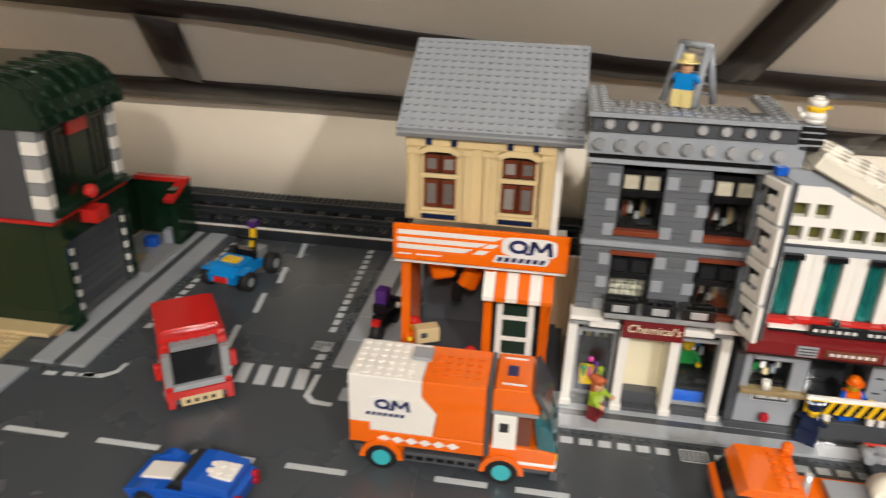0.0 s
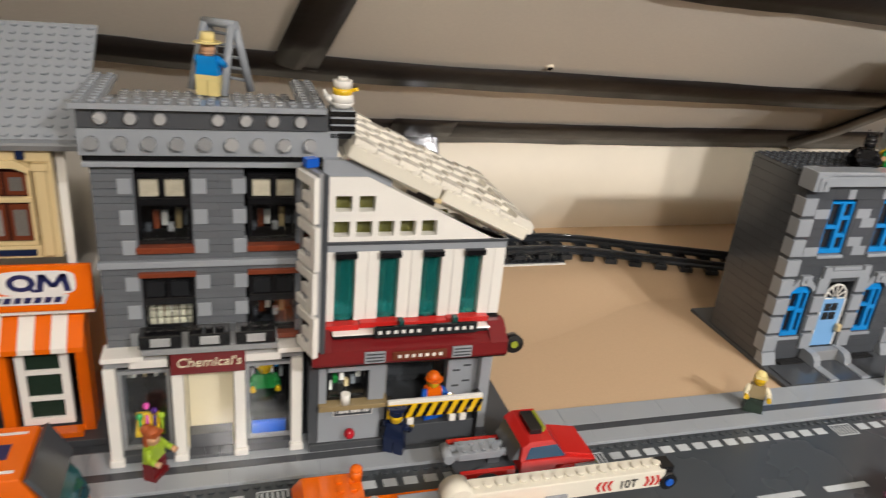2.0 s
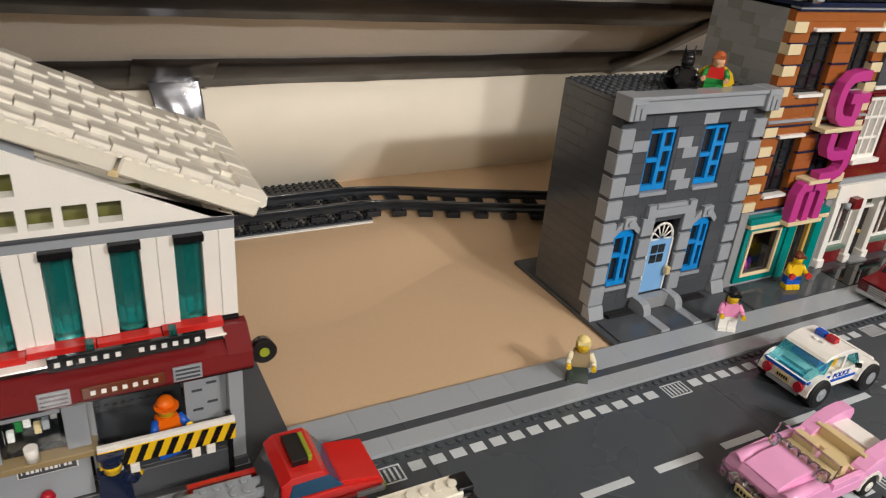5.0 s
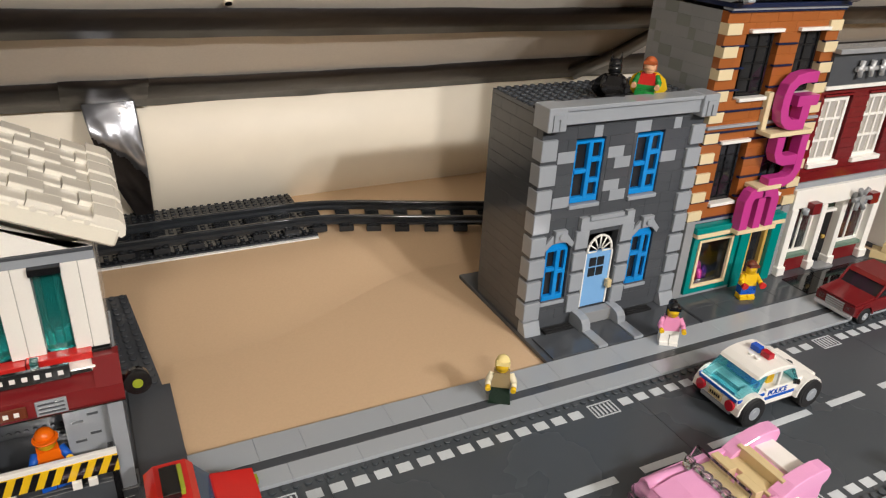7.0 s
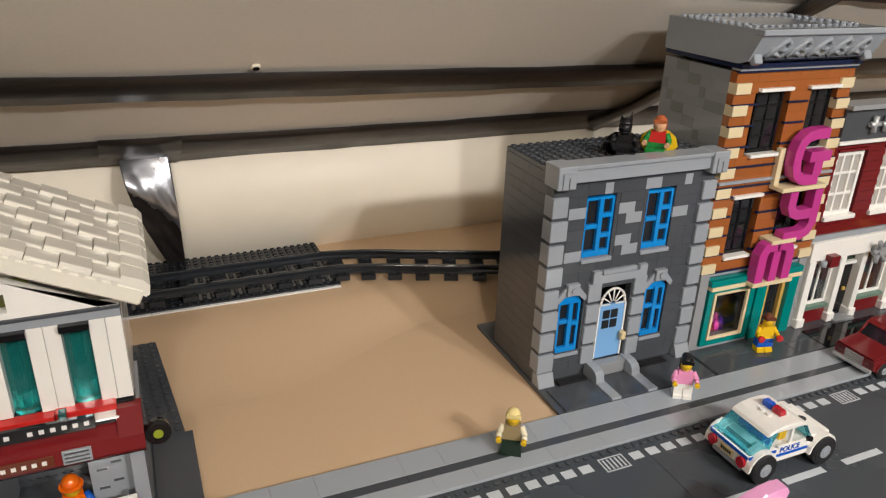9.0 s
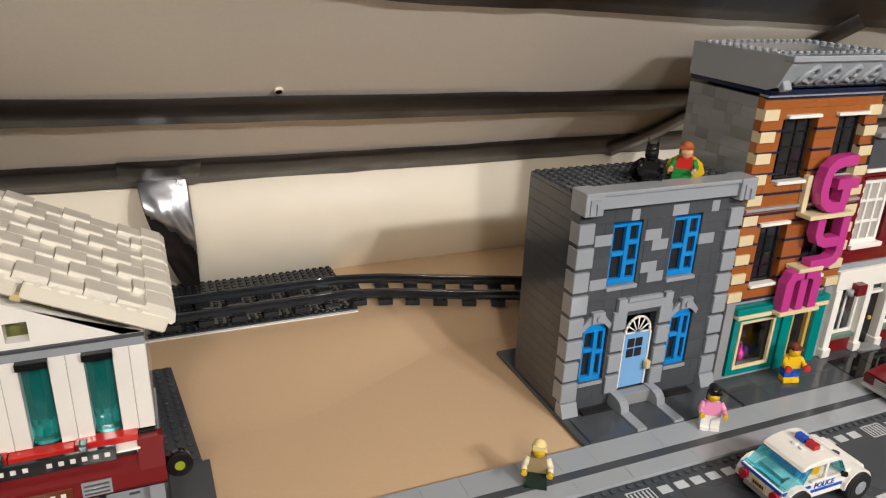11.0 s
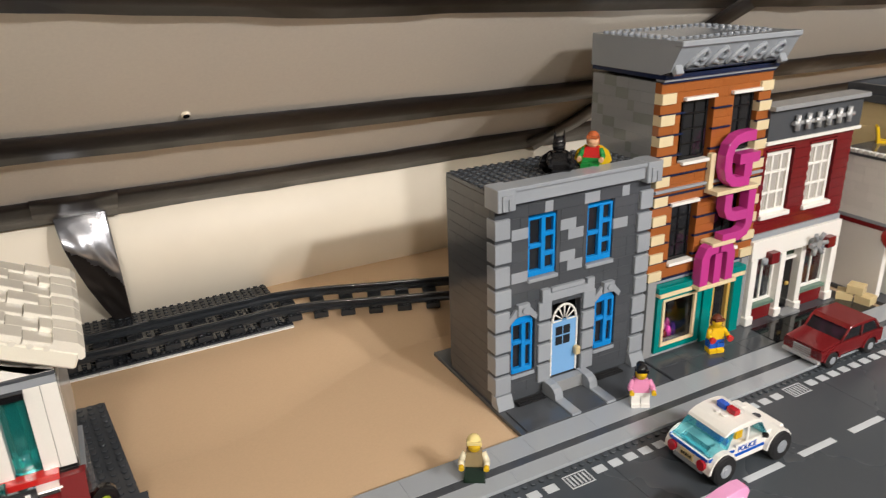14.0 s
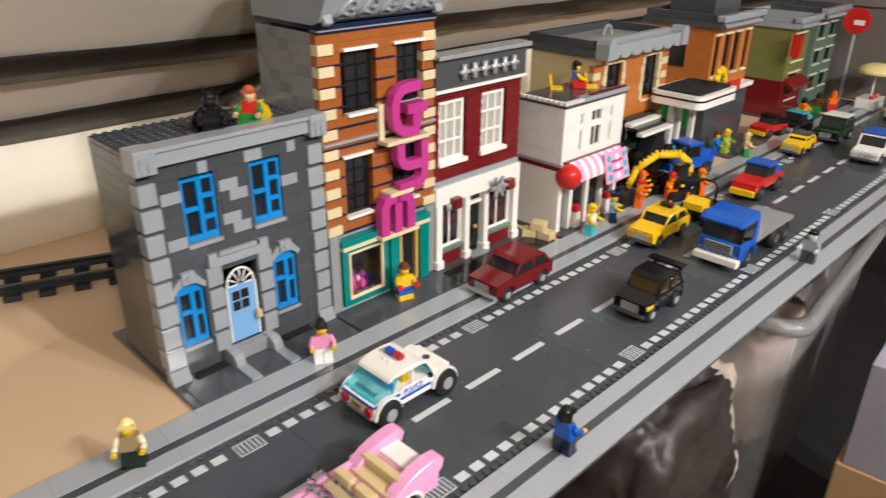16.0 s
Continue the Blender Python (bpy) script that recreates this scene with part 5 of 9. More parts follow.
def chemist():
    h = thing("toy_building", "three-storey grey brick toy chemist's shop with black windows", "toy building", (0.226, 0.668, 0))
    W = 0.132
    p = W / 16
    piece("base_plate", h, pla("dark_grey"), -0.001, -0.010, -0.0044, 0.136, 0.118, 0.0042)
    op = [(0.0236, 0.0583, 0.0935, 0.1475), (0.0925, 0.1270, 0.0935, 0.1475), (0.0236, 0.0583, 0.162, 0.2185), (0.0925, 0.1270, 0.162, 0.2185)]
    ww = 0.0347

    def paint(i, r):
        return "slate"
    brickwall(h, 0.0, 0.0880, 16, 13, paint, op, 0.0, S, "x", p, 0.0048, longest=4, proud=lambda i, r: 0.0008 if r % 2 else 0.0)
    brickwall(h, 0.0, 0.1560, 16, 13, paint, op, 0.0, S, "x", p, 0.0049, longest=4, proud=lambda i, r: 0.0008 if r % 2 else 0.0)
    piece("string_course", h, pla("light_grey"), -0.001, -0.0030, 0.1510, W + 0.002, 0.011, 0.0046)
    brickwall(h, 0.0082, 0.0880, 9, 14, lambda i, r: "dark_grey", (), 0.0, S, "y", S, BK)
    piece("side_wall", h, pla("dark_grey"), W - 0.008, 0.0082, 0.0, 0.008, 0.080, 0.222)
    piece("side_wall", h, pla("dark_grey"), 0.0, 0.0082, 0.0, 0.008, 0.080, 0.0878)
    piece("back_wall", h, pla("dark_grey"), 0.0082, 0.0885, 0.0, W - 0.0164, 0.006, 0.222)
    for z in (0.0935, 0.1615):
        for x in (0.0236, 0.0925):
            t = 0.0500 if z < 0.1 else 0.0530
            piece("sill", h, pla("rust"), x - 0.0005, -0.0036, z, ww + 0.001, 0.008, 0.0042)
            if z < 0.1:
                piece("lintel", h, pla("rust"), x - 0.0005, -0.0030, z + t + 0.0005, ww + 0.001, 0.008, 0.0034)
            w = window(h, x + 0.0004, z + 0.0045, ww - 0.0008, t - 0.0048, pla("black"), CLEAR, 1, 1, 0.0026, 0.0020, 0.004)
            # blocks added behind the pane; the pale ones stand in for glints
            for q in range(6):
                piece("room_goods", h, (pla("white"), CHROME, pla("dark_tan"), pla("dark_grey"), pla("brown"))[(q + int(z * 300)) % 5], x + 0.0030 + 0.0048 * q, 0.024 + 0.006 * (q % 3), z + 0.0045, 0.0040, 0.004, 0.0060 + 0.0040 * ((q * 2) % 3))
            if z < 0.1 and x < 0.05:
                for q in range(18):
                    piece("shelf_pot", h, PANE, x + 0.0030 + 0.0049 * (q % 6), 0.0130, z + 0.0075 + 0.0058 * (q // 6), 0.0040, 0.004, 0.0046, 0.0005)
            # black sheet put in for the dark of the room
            piece("room_back", h, pla("black"), x - 0.004, 0.042, z, ww + 0.006, 0.002, 0.054)
            for q in (0, 1):
                piece("upper_pane", w, PANE if z > 0.1 else SMOKE, x + 0.0036 + 0.0152 * q, 0.0022, z + t - 0.0155, 0.0112, 0.003, 0.0106, 0.0)
            piece("sash_post", w, pla("black"), x + ww / 2 - 0.0015, 0.0012, z + t - 0.0165, 0.0030, 0.004, 0.0150)
            piece("sash_bar", w, pla("black"), x + 0.0006, 0.0012, z + t - 0.0215, ww - 0.0012, 0.004, 0.0052)
    for z in (0.0925, 0.1600):
        for x, w in ((0.0148, 0.0084), (0.0588, 0.0088), (0.0832, 0.0088)):
            for k in range(3):
                piece("quoin_block", h, pla("light_grey"), x, -0.0012, z + 0.0208 * k, w, 0.006, 0.0102)
    # loose blocks added behind the shop windows to give them glints
    for k in range(7):
        piece("shelf_goods", h, (pla("white"), CHROME, pla("tan"), pla("teal"))[k % 4], 0.0085 + 0.0038 * k, 0.0330, 0.0460 + 0.0080 * (k % 2), 0.0028, 0.004, 0.0065)
        piece("shelf_goods", h, (CHROME, pla("white"), pla("azure"))[k % 3], 0.0935 + 0.0036 * k, 0.0300, 0.0400 + 0.0090 * (k % 2), 0.0026, 0.004, 0.0075)
    # balcony planters
    for x in (0.022, 0.053, 0.083):
        pl_ = piece("planter", h, pla("black"), x, -0.0200, 0.1000, 0.0265, 0.0140, 0.0100, 0.0006)
        piece("planter_plate", pl_, CHROME, 0.0070, -0.0006, 0.0020, 0.0125, 0.0010, 0.0062)
        bm = bmesh.new()
        for k in range(3):
            tube(bm, (0.006 + 0.007 * k, 0.006, 0.0100), (0.006 + 0.007 * k, 0.006, 0.0125), 0.0026, 8)
        part("planter_stud", bm, pla("black"), pl_)
    piece("balcony", h, pla("white"), -0.003, -0.0150, 0.0882, 0.026, 0.020, 0.0038)
    piece("balcony", h, pla("mid_grey"), 0.0232, -0.0200, 0.0955, 0.088, 0.025, 0.0042)
    piece("balcony", h, pla("white"), 0.1114, -0.0150, 0.0882, 0.024, 0.020, 0.0038)
    # ground floor
    for x in (-0.0035, 0.0395, 0.0810, 0.1210):
        piece("column", h, pla("white"), x, -0.0100, 0.0062, 0.0078, 0.0090, 0.0740)
        piece("column_foot", h, pla("white"), x - 0.001, -0.0120, 0.0, 0.0100, 0.0120, 0.0062, 0.0008)
    piece("corner_block", h, pla("mid_grey"), -0.003, -0.008, 0.0804, 0.016, 0.014, 0.0076)
    piece("corner_block", h, pla("mid_grey"), 0.113, -0.008, 0.0804, 0.016, 0.014, 0.0076)
    for x in (0.0135, 0.0890):
        piece("white_head", h, pla("white"), x, -0.0105, 0.0804, 0.0245, 0.010, 0.0060)
    piece("door_step", h, pla("dark_grey"), 0.0490, -0.0010, 0.0033, 0.0310, 0.0108, 0.0120)
    piece("door_wall", h, pla("cream"), 0.0490, 0.010, 0.003, 0.0310, 0.003, 0.070, 0.0003, "cream door wall")
    for k in range(2):
        piece("cream_reveal", h, pla("cream"), 0.0474 + 0.0318 * k, -0.0010, 0.003, 0.0014, 0.0108, 0.070)
    for k in range(3):
        piece("floor_tile", h, pla("dark_grey"), 0.0480 + 0.0110 * k, -0.0098, 0.0, 0.0108, 0.0190, 0.0032)
    for x in (0.0045, 0.0893):
        window(h, x, 0.0075, 0.0335, 0.0660, pla("mid_grey"), CLEAR, 1, 1, -0.0020, 0.0018, 0.003, "shop_window")
        piece("stall_floor", h, pla("dark_grey"), x, -0.0075, 0.0, 0.0335, 0.045, 0.0070)
        # black sheet in place of the shop's unlit depth
        piece("shop_back", h, pla("black"), x, 0.040, 0.0072, 0.0335, 0.003, 0.070)
    piece("blue_crate", h, pla("blue"), 0.0930, 0.0040, 0.0072, 0.0250, 0.0100, 0.0105)
    piece("dark_shelf", h, pla("black"), 0.0930, 0.0060, 0.0180, 0.0250, 0.0080, 0.0170)
    piece("seat", h, pla("yellow"), 0.0120, 0.0020, 0.0150, 0.0160, 0.0130, 0.0050)
    piece("seat_back", h, pla("yellow"), 0.0120, 0.0105, 0.0202, 0.0160, 0.0034, 0.0090)
    piece("seat_stand", h, pla("dark_grey"), 0.0150, 0.0040, 0.0071, 0.0100, 0.0080, 0.0078)
    for k, c in enumerate(("green", "magenta", "purple", "lime")):
        bm = bmesh.new()
        dome(bm, (0.0150 + 0.0050 * k, 0.0060, 0.0300 + 0.0045 * ((k * 2) % 3)), 0.0026, 0.0030, low=-0.9)
        tube(bm, (0.0150 + 0.0050 * k, 0.0080, 0.0124), (0.0150 + 0.0050 * k, 0.0068, 0.0300), 0.0012, 6)
        part("flower", bm, pla(c), h)
    sg = piece("shop_sign", h, pla("dark_red"), 0.0400, -0.0150, 0.0760, 0.0490, 0.0036, 0.0195, 0.0004, "dark red sign with cream handwriting")
    words("sign_lettering", sg, "Chemical's", pla("cream"), (0.0036, -0.0003, 0.0062), 0.0099, shear=0.15)
    # cornice
    piece("cornice_ledge", h, pla("light_grey"), -0.003, -0.0050, 0.2202, 0.140, 0.014, 0.0034)
    piece("black_course", h, pla("black"), -0.003, -0.0035, 0.2238, 0.146, 0.014, 0.0038)
    piece("black_course", h, pla("black"), 0.128, -0.0032, 0.2080, 0.016, 0.014, 0.0120)
    piece("boss_course", h, pla("light_grey"), -0.004, -0.0060, 0.2278, 0.154, 0.018, 0.0170)
    piece("ring_course", h, pla("dark_grey"), -0.003, -0.0075, 0.2450, 0.146, 0.018, 0.0120)
    for k in range(9):
        bm = bmesh.new()
        tube(bm, (0.004 + 0.0160 * k, -0.0060, 0.2362), (0.004 + 0.0160 * k, -0.0105, 0.2362), 0.0040, 12)
        part("boss", bm, pla("mid_grey") if k < 5 else CHROME, h)
        if k != 3 and k < 8:
            bm = bmesh.new()
            tube(bm, (0.010 + 0.0165 * k, -0.0075, 0.2512), (0.010 + 0.0165 * k, -0.0112, 0.2512), 0.0045, 14, 0.0030)
            part("ring", bm, CHROME, h)
    studded("roof_edge", h, pla("light_grey"), -0.006, -0.0120, 0.2572, 18, 2, 0.0034, 0.0082)
    studded("roof_edge", h, pla("light_grey"), -0.006, 0.0045, 0.2572, 2, 9, 0.0034, 0.0082)
    studded("roof_edge", h, pla("mid_grey"), 0.1252, 0.0045, 0.2572, 2, 9, 0.0034, 0.0082)
    piece("roof_wall", h, pla("mid_grey"), -0.004, 0.0122, 0.2240, 0.150, 0.070, 0.0220)
    studded("roof", h, pla("mid_grey"), 0.0105, 0.0045, 0.2462, 14, 9, 0.0034, 0.0082)
    # chimney with the white pot
    for k in range(4):
        piece("chimney_block", h, pla("black"), 0.1445, -0.0060, 0.2405 + k * 0.0047, 0.0165, 0.0165, 0.0034)
    piece("chimney_core", h, pla("light_grey"), 0.1450, -0.0055, 0.2403, 0.0155, 0.0155, 0.0184)
    return h


chemist()

pot = thing("white_teapot", "white toy teapot with a yellow band on the black chimney", "teapot", (0.3790, 0.6700, 0.2591))
pot.scale = (0.8, 0.8, 0.8)
bm = bmesh.new()
tube(bm, (0, 0, 0.0), (0, 0, 0.0050), 0.0070, 16, 0.0100)
tube(bm, (0, 0, 0.0050), (0, 0, 0.0110), 0.0100, 16, 0.0085)
tube(bm, (0, 0, 0.0158), (0, 0, 0.0220), 0.0074, 14, 0.0078)
tube(bm, (0, 0, 0.0220), (0, 0, 0.0245), 0.0040, 12)
tube(bm, (-0.007, 0, 0.004), (-0.0130, 0, 0.0090), 0.0034, 8, 0.0022)
tube(bm, (-0.0130, 0, 0.0090), (-0.0150, 0, 0.0140), 0.0022, 8, 0.0008)
part("pot_body", bm, pla("white"), pot)
bm = bmesh.new()
tube(bm, (0, 0, 0.0110), (0, 0, 0.0158), 0.0080, 16)
tube(bm, (0.0070, 0, 0.0135), (0.0120, -0.002, 0.0155), 0.0016, 8)
part("yellow_band", bm, pla("yellow"), pot)

ladder = thing("step_ladder", "light grey toy step ladder standing on the flat roof", "ladder", (0.304, 0.752, 0.2513), 138)
for s in (-1, 1):
    for lean in (-1, 1):
        bm = bmesh.new()
        tube(bm, (s * 0.0150, 0.0140 * lean, 0.0), (s * 0.0120, 0.0020 * lean, 0.046), 0.0030, 8)
        part("ladder_rail", bm, pla("light_grey"), ladder)
for k in range(5):
    bm = bmesh.new()
    z = 0.007 + 0.008 * k
    tube(bm, (-0.0140, -0.014 + 0.012 * z / 0.046, z), (0.0140, -0.014 + 0.012 * z / 0.046, z), 0.0012, 8)
    part("rung", bm, pla("light_grey"), ladder)
bm = bmesh.new()
tube(bm, (-0.0150, 0, 0.0465), (0.0150, 0, 0.0465), 0.0030, 10)
part("ladder_hinge", bm, pla("light_grey"), ladder)


# ---------- orange parcel shop ----------
def parcel_shop():
    h = thing("toy_shop", "orange toy parcel shop with tan upper floor and grey roof", "toy shop", (0.067, 0.685, 0))
    piece("base_plate", h, pla("dark_grey"), -0.002, -0.008, -0.0044, 0.158, 0.112, 0.0042)
    piece("shop_floor", h, pla("dark_grey"), 0.003, 0.000, 0.0, 0.146, 0.100, 0.0060)
    for x, w in ((0.0045, 0.0085), (0.0805, 0.0078), (0.1320, 0.0085)):
        piece("post", h, pla("orange"), x, 0.012, 0.006, w, 0.010, 0.1030)
    piece("post_return", h, pla("orange"), 0.0045, 0.022, 0.006, 0.0070, 0.050, 0.1030)
    piece("back_wall", h, pla("dark_grey"), 0.0115, 0.088, 0.006, 0.130, 0.006, 0.1030)
    for k in range(12):
        bm = bmesh.new()
        for j in range(4):
            tube(bm, (0.020 + 0.0060 * k, 0.088, 0.060 + 0.009 * j), (0.020 + 0.0060 * k, 0.0865, 0.060 + 0.009 * j), 0.0018, 6)
        part("wall_stud", bm, pla("light_grey"), h)
    piece("side_wall", h, pla("orange"), 0.1340, 0.0222, 0.006, 0.0070, 0.072, 0.1030)
    piece("inner_wall", h, pla("orange"), 0.0810, 0.0225, 0.006, 0.004, 0.050, 0.1030)
    piece("hanging_arm", h, pla("orange"), 0.030, 0.030, 0.078, 0.022, 0.020, 0.024, 0.003, rot=(0, -14, 0))
    piece("hanging_arm", h, pla("orange"), 0.052, 0.034, 0.074, 0.018, 0.014, 0.022, 0.003, rot=(0, 22, 0))
    piece("hanging_arm", h, pla("black"), 0.047, 0.036, 0.056, 0.010, 0.010, 0.0210, 0.001)
    # door
    d = window(h, 0.0925, 0.012, 0.034, 0.066, pla("white"), surface("green_smoked_plastic", (0.016, 0.030, 0.020), rough=0.06, vary=0.3), 1, 3, 0.0150, 0.0040, 0.004, "door", "white three-pane door")
    piece("doorstep", h, pla("orange"), 0.088, 0.004, 0.006, 0.045, 0.010, 0.0045)
    # striped awning
    for k in range(6):
        bm = bmesh.new()
        x = 0.0800 + 0.0102 * k
        slab(bm, [(0.013, 0.1040), (-0.0035, 0.0860), (-0.0035, 0.0820), (-0.0015, 0.0820), (0.0, 0.0860), (0.013, 0.0990)], "x", x, x + 0.0100)
        part("awning_stripe", bm, pla("white" if k % 2 == 0 else "orange"), h)
    # signboard: bars and shapes in place of its mark
    piece("ceiling_plate", h, pla("white"), 0.0, 0.0030, 0.1092, 0.150, 0.094, 0.0040)
    sb = piece("signboard", h, pla("orange"), 0.0, -0.0010, 0.1135, 0.1510, 0.0036, 0.0335, 0.0005, "orange signboard with white speed stripes")
    for z, x1 in ((0.0245, 0.088), (0.0175, 0.074), (0.0110, 0.062)):
        bm = bmesh.new()
        slab(bm, [(0.004, z), (x1, z), (x1 + 0.008, z + 0.0042), (0.004, z + 0.0042)], "y", -0.0004, 0.0002)
        part("white_stripe", bm, PRINT_WHITE, sb)
    piece("small_line", sb, PRINT_WHITE, 0.004, -0.0003, 0.0055, 0.012, 0.0004, 0.0013, 0.0)
    piece("small_line", sb, PRINT_WHITE, 0.020, -0.0003, 0.0055, 0.022, 0.0004, 0.0013, 0.0)
    for x, z in ((0.070, 0.0110), (0.078, 0.0175)):
        bm = bmesh.new()
        slab(bm, [(x, z), (x + 0.009, z), (x + 0.014, z + 0.0040), (x + 0.005, z + 0.0040)], "y", -0.0004, 0.0002)
        part("white_stripe", bm, PRINT_WHITE, sb)
    mark(sb, 0.100, 0.0150, 1.0)
    # upper floor
    piece("upper_wall", h, pla("tan"), 0.0085, 0.0100, 0.1480, 0.0120, 0.086, 0.0680)
    piece("upper_back", h, pla("tan"), 0.0208, 0.0850, 0.1480, 0.100, 0.010, 0.0680)
    piece("side_wall", h, pla("white"), 0.1335, 0.0180, 0.1135, 0.0060, 0.075, 0.1050)
    piece("upper_wall", h, pla("tan"), 0.1210, 0.0100, 0.1480, 0.0120, 0.086, 0.0680)
    piece("upper_pier", h, pla("tan"), 0.0535, 0.0100, 0.1480, 0.0330, 0.009, 0.0680)
    piece("upper_foot", h, pla("tan"), 0.0208, 0.0100, 0.1480, 0.0325, 0.009, 0.0085)
    piece("upper_foot", h, pla("tan"), 0.0867, 0.0100, 0.1480, 0.0341, 0.009, 0.0085)
    piece("upper_head", h, pla("tan"), 0.0085, 0.0085, 0.2142, 0.1245, 0.0100, 0.0120)
    for x in (0.0110, 0.0575, 0.0745, 0.1225):
        piece("pilaster", h, pla("tan"), x, 0.0068, 0.1500, 0.0070, 0.0034, 0.0600, 0.0008)
        piece("capital", h, pla("tan"), x - 0.001, 0.0060, 0.2085, 0.0090, 0.0042, 0.0048)
    for x in (0.0208, 0.0867):
        w = window(h, x + 0.0005, 0.1568, 0.0325, 0.0570, pla("tan"), surface("brown_pane", (0.05, 0.016, 0.010), 0.12), 1, 1, 0.0110, 0.0018, 0.003)
        piece("window_rail", w, pla("tan"), x, 0.0100, 0.1865, 0.0330, 0.005, 0.0036)
        for q in (0, 1):
            sh = piece("shutter", w, pla("brown"), x + 0.0035 + 0.0145 * q, 0.0112, 0.1600, 0.0125, 0.002, 0.0250)
            piece("shutter_glass", sh, surface("lattice_glass", (0.20, 0.19, 0.17), 0.16, vary=0.5, grain=1400, bump=0.5), 0.0024, -0.0004, 0.0035, 0.0077, 0.001, 0.0180, 0.0)
            su = piece("shutter", w, pla("brown"), x + 0.0035 + 0.0145 * q, 0.0112, 0.1915, 0.0125, 0.002, 0.0150)
            piece("shutter_glass", su, MATS["lattice_glass"], 0.0024, -0.0004, 0.0028, 0.0077, 0.001, 0.0090, 0.0)
        bm = bmesh.new()
        slab(bm, [(x, 0.207), (x + 0.008, 0.2105), (x + 0.025, 0.2105), (x + 0.033, 0.207), (x + 0.035, 0.2105), (x + 0.026, 0.2155), (x + 0.007, 0.2155), (x - 0.002, 0.2105)], "y", 0.0060, 0.0110)
        part("arched_head", bm, pla("tan"), w)
        piece("blue_sill", w, pla("navy"), x + 0.0015, 0.0085, 0.1500, 0.0300, 0.003, 0.0042)
    for x in (0.026, 0.047, 0.093, 0.114):
        piece("eave_block", h, pla("navy"), x, 0.0050, 0.2165, 0.0050, 0.004, 0.0080)
    # roof
    rp = new("roof")
    rp.parent = h
    rp["label"] = "light grey studded roof plate, tilted"
    rp.matrix_basis = Matrix.Translation((0.002, 0.004, 0.2275)) @ Matrix.Rotation(math.atan2(0.056, 0.094), 4, "X")
    studded("roof_plate", rp, pla("light_grey"), 0, 0, 0, 19, 14, 0.0034, 0.0080)
    piece("roof_edge", rp, pla("mid_grey"), 0.0, -0.0022, -0.0050, 0.152, 0.0100, 0.0049)
    for x in (0.0085, 0.1210):
        bm = bmesh.new()
        slab(bm, [(0.012, 0.2162), (0.094, 0.2162), (0.094, 0.2765), (0.012, 0.2290)], "x", x, x + 0.0120)
        part("gable", bm, pla("tan"), h)
    return h


def mark(parent, x, z, k, y=-0.0004):
    """A ring and zigzag with a slanted strip below, in the place of the parcel firm's mark."""
    bm = bmesh.new()
    n = 20
    cx, cz = x + 0.0085 * k, z + 0.0065 * k
    for i in range(n):
        a, b = 2 * math.pi * i / n, 2 * math.pi * (i + 1) / n
        slab(bm, [(cx + 0.0045 * k * math.cos(a), cz + 0.0032 * k * math.sin(a)), (cx + 0.0085 * k * math.cos(a), cz + 0.0062 * k * math.sin(a)), (cx + 0.0085 * k * math.cos(b), cz + 0.0062 * k * math.sin(b)), (cx + 0.0045 * k * math.cos(b), cz + 0.0032 * k * math.sin(b))], "y", y - 0.0003, y + 0.0001)
    for pa, pb in (((0.019, 0.0), (0.021, 0.0125)), ((0.021, 0.0125), (0.0275, 0.003)), ((0.0275, 0.003), (0.034, 0.0125)), ((0.034, 0.0125), (0.036, 0.0))):
        ax, az, bx, bz = x + pa[0] * k, z + pa[1] * k, x + pb[0] * k, z + pb[1] * k
        w = 0.0020 * k
        slab(bm, [(ax - w, az), (ax + w, az), (bx + w, bz), (bx - w, bz)], "y", y - 0.0003, y + 0.0001)
    slab(bm, [(cx + 0.0020 * k, cz - 0.0030 * k), (cx + 0.0046 * k, cz - 0.0020 * k), (cx + 0.0100 * k, cz - 0.0068 * k), (cx + 0.0066 * k, cz - 0.0068 * k)], "y", y - 0.0004, y)
    part("printed_mark", bm, PRINT_NAVY, parent)
    bm = bmesh.new()
    slab(bm, [(x + 0.0175 * k + 0.0235 * k * math.copysign(abs(math.cos(a)) ** 0.45, math.cos(a)), z + 0.0062 * k + 0.0088 * k * math.copysign(abs(math.sin(a)) ** 0.45, math.sin(a))) for a in [2 * math.pi * i / 24 for i in range(24)]], "y", y - 0.0001, y + 0.0004)
    part("mark_ground", bm, PRINT_WHITE, parent)
    bm = bmesh.new()
    slab(bm, [(x - 0.013 * k, z - 0.0095 * k), (x + 0.033 * k, z - 0.0095 * k), (x + 0.036 * k, z - 0.0025 * k), (x - 0.010 * k, z - 0.0025 * k)], "y", y - 0.0002, y + 0.0002)
    part("mark_strip", bm, PRINT_WHITE, parent)
    for i in range(7):
        bm = bmesh.new()
        xa = x + (-0.0095 + 0.0060 * i) * k
        slab(bm, [(xa, z - 0.0080 * k), (xa + 0.0042 * k, z - 0.0080 * k), (xa + 0.0056 * k, z - 0.0040 * k), (xa + 0.0014 * k, z - 0.0040 * k)], "y", y - 0.0005, y - 0.0001)
        part("letter_bar", bm, PRINT_NAVY, parent)


parcel_shop()


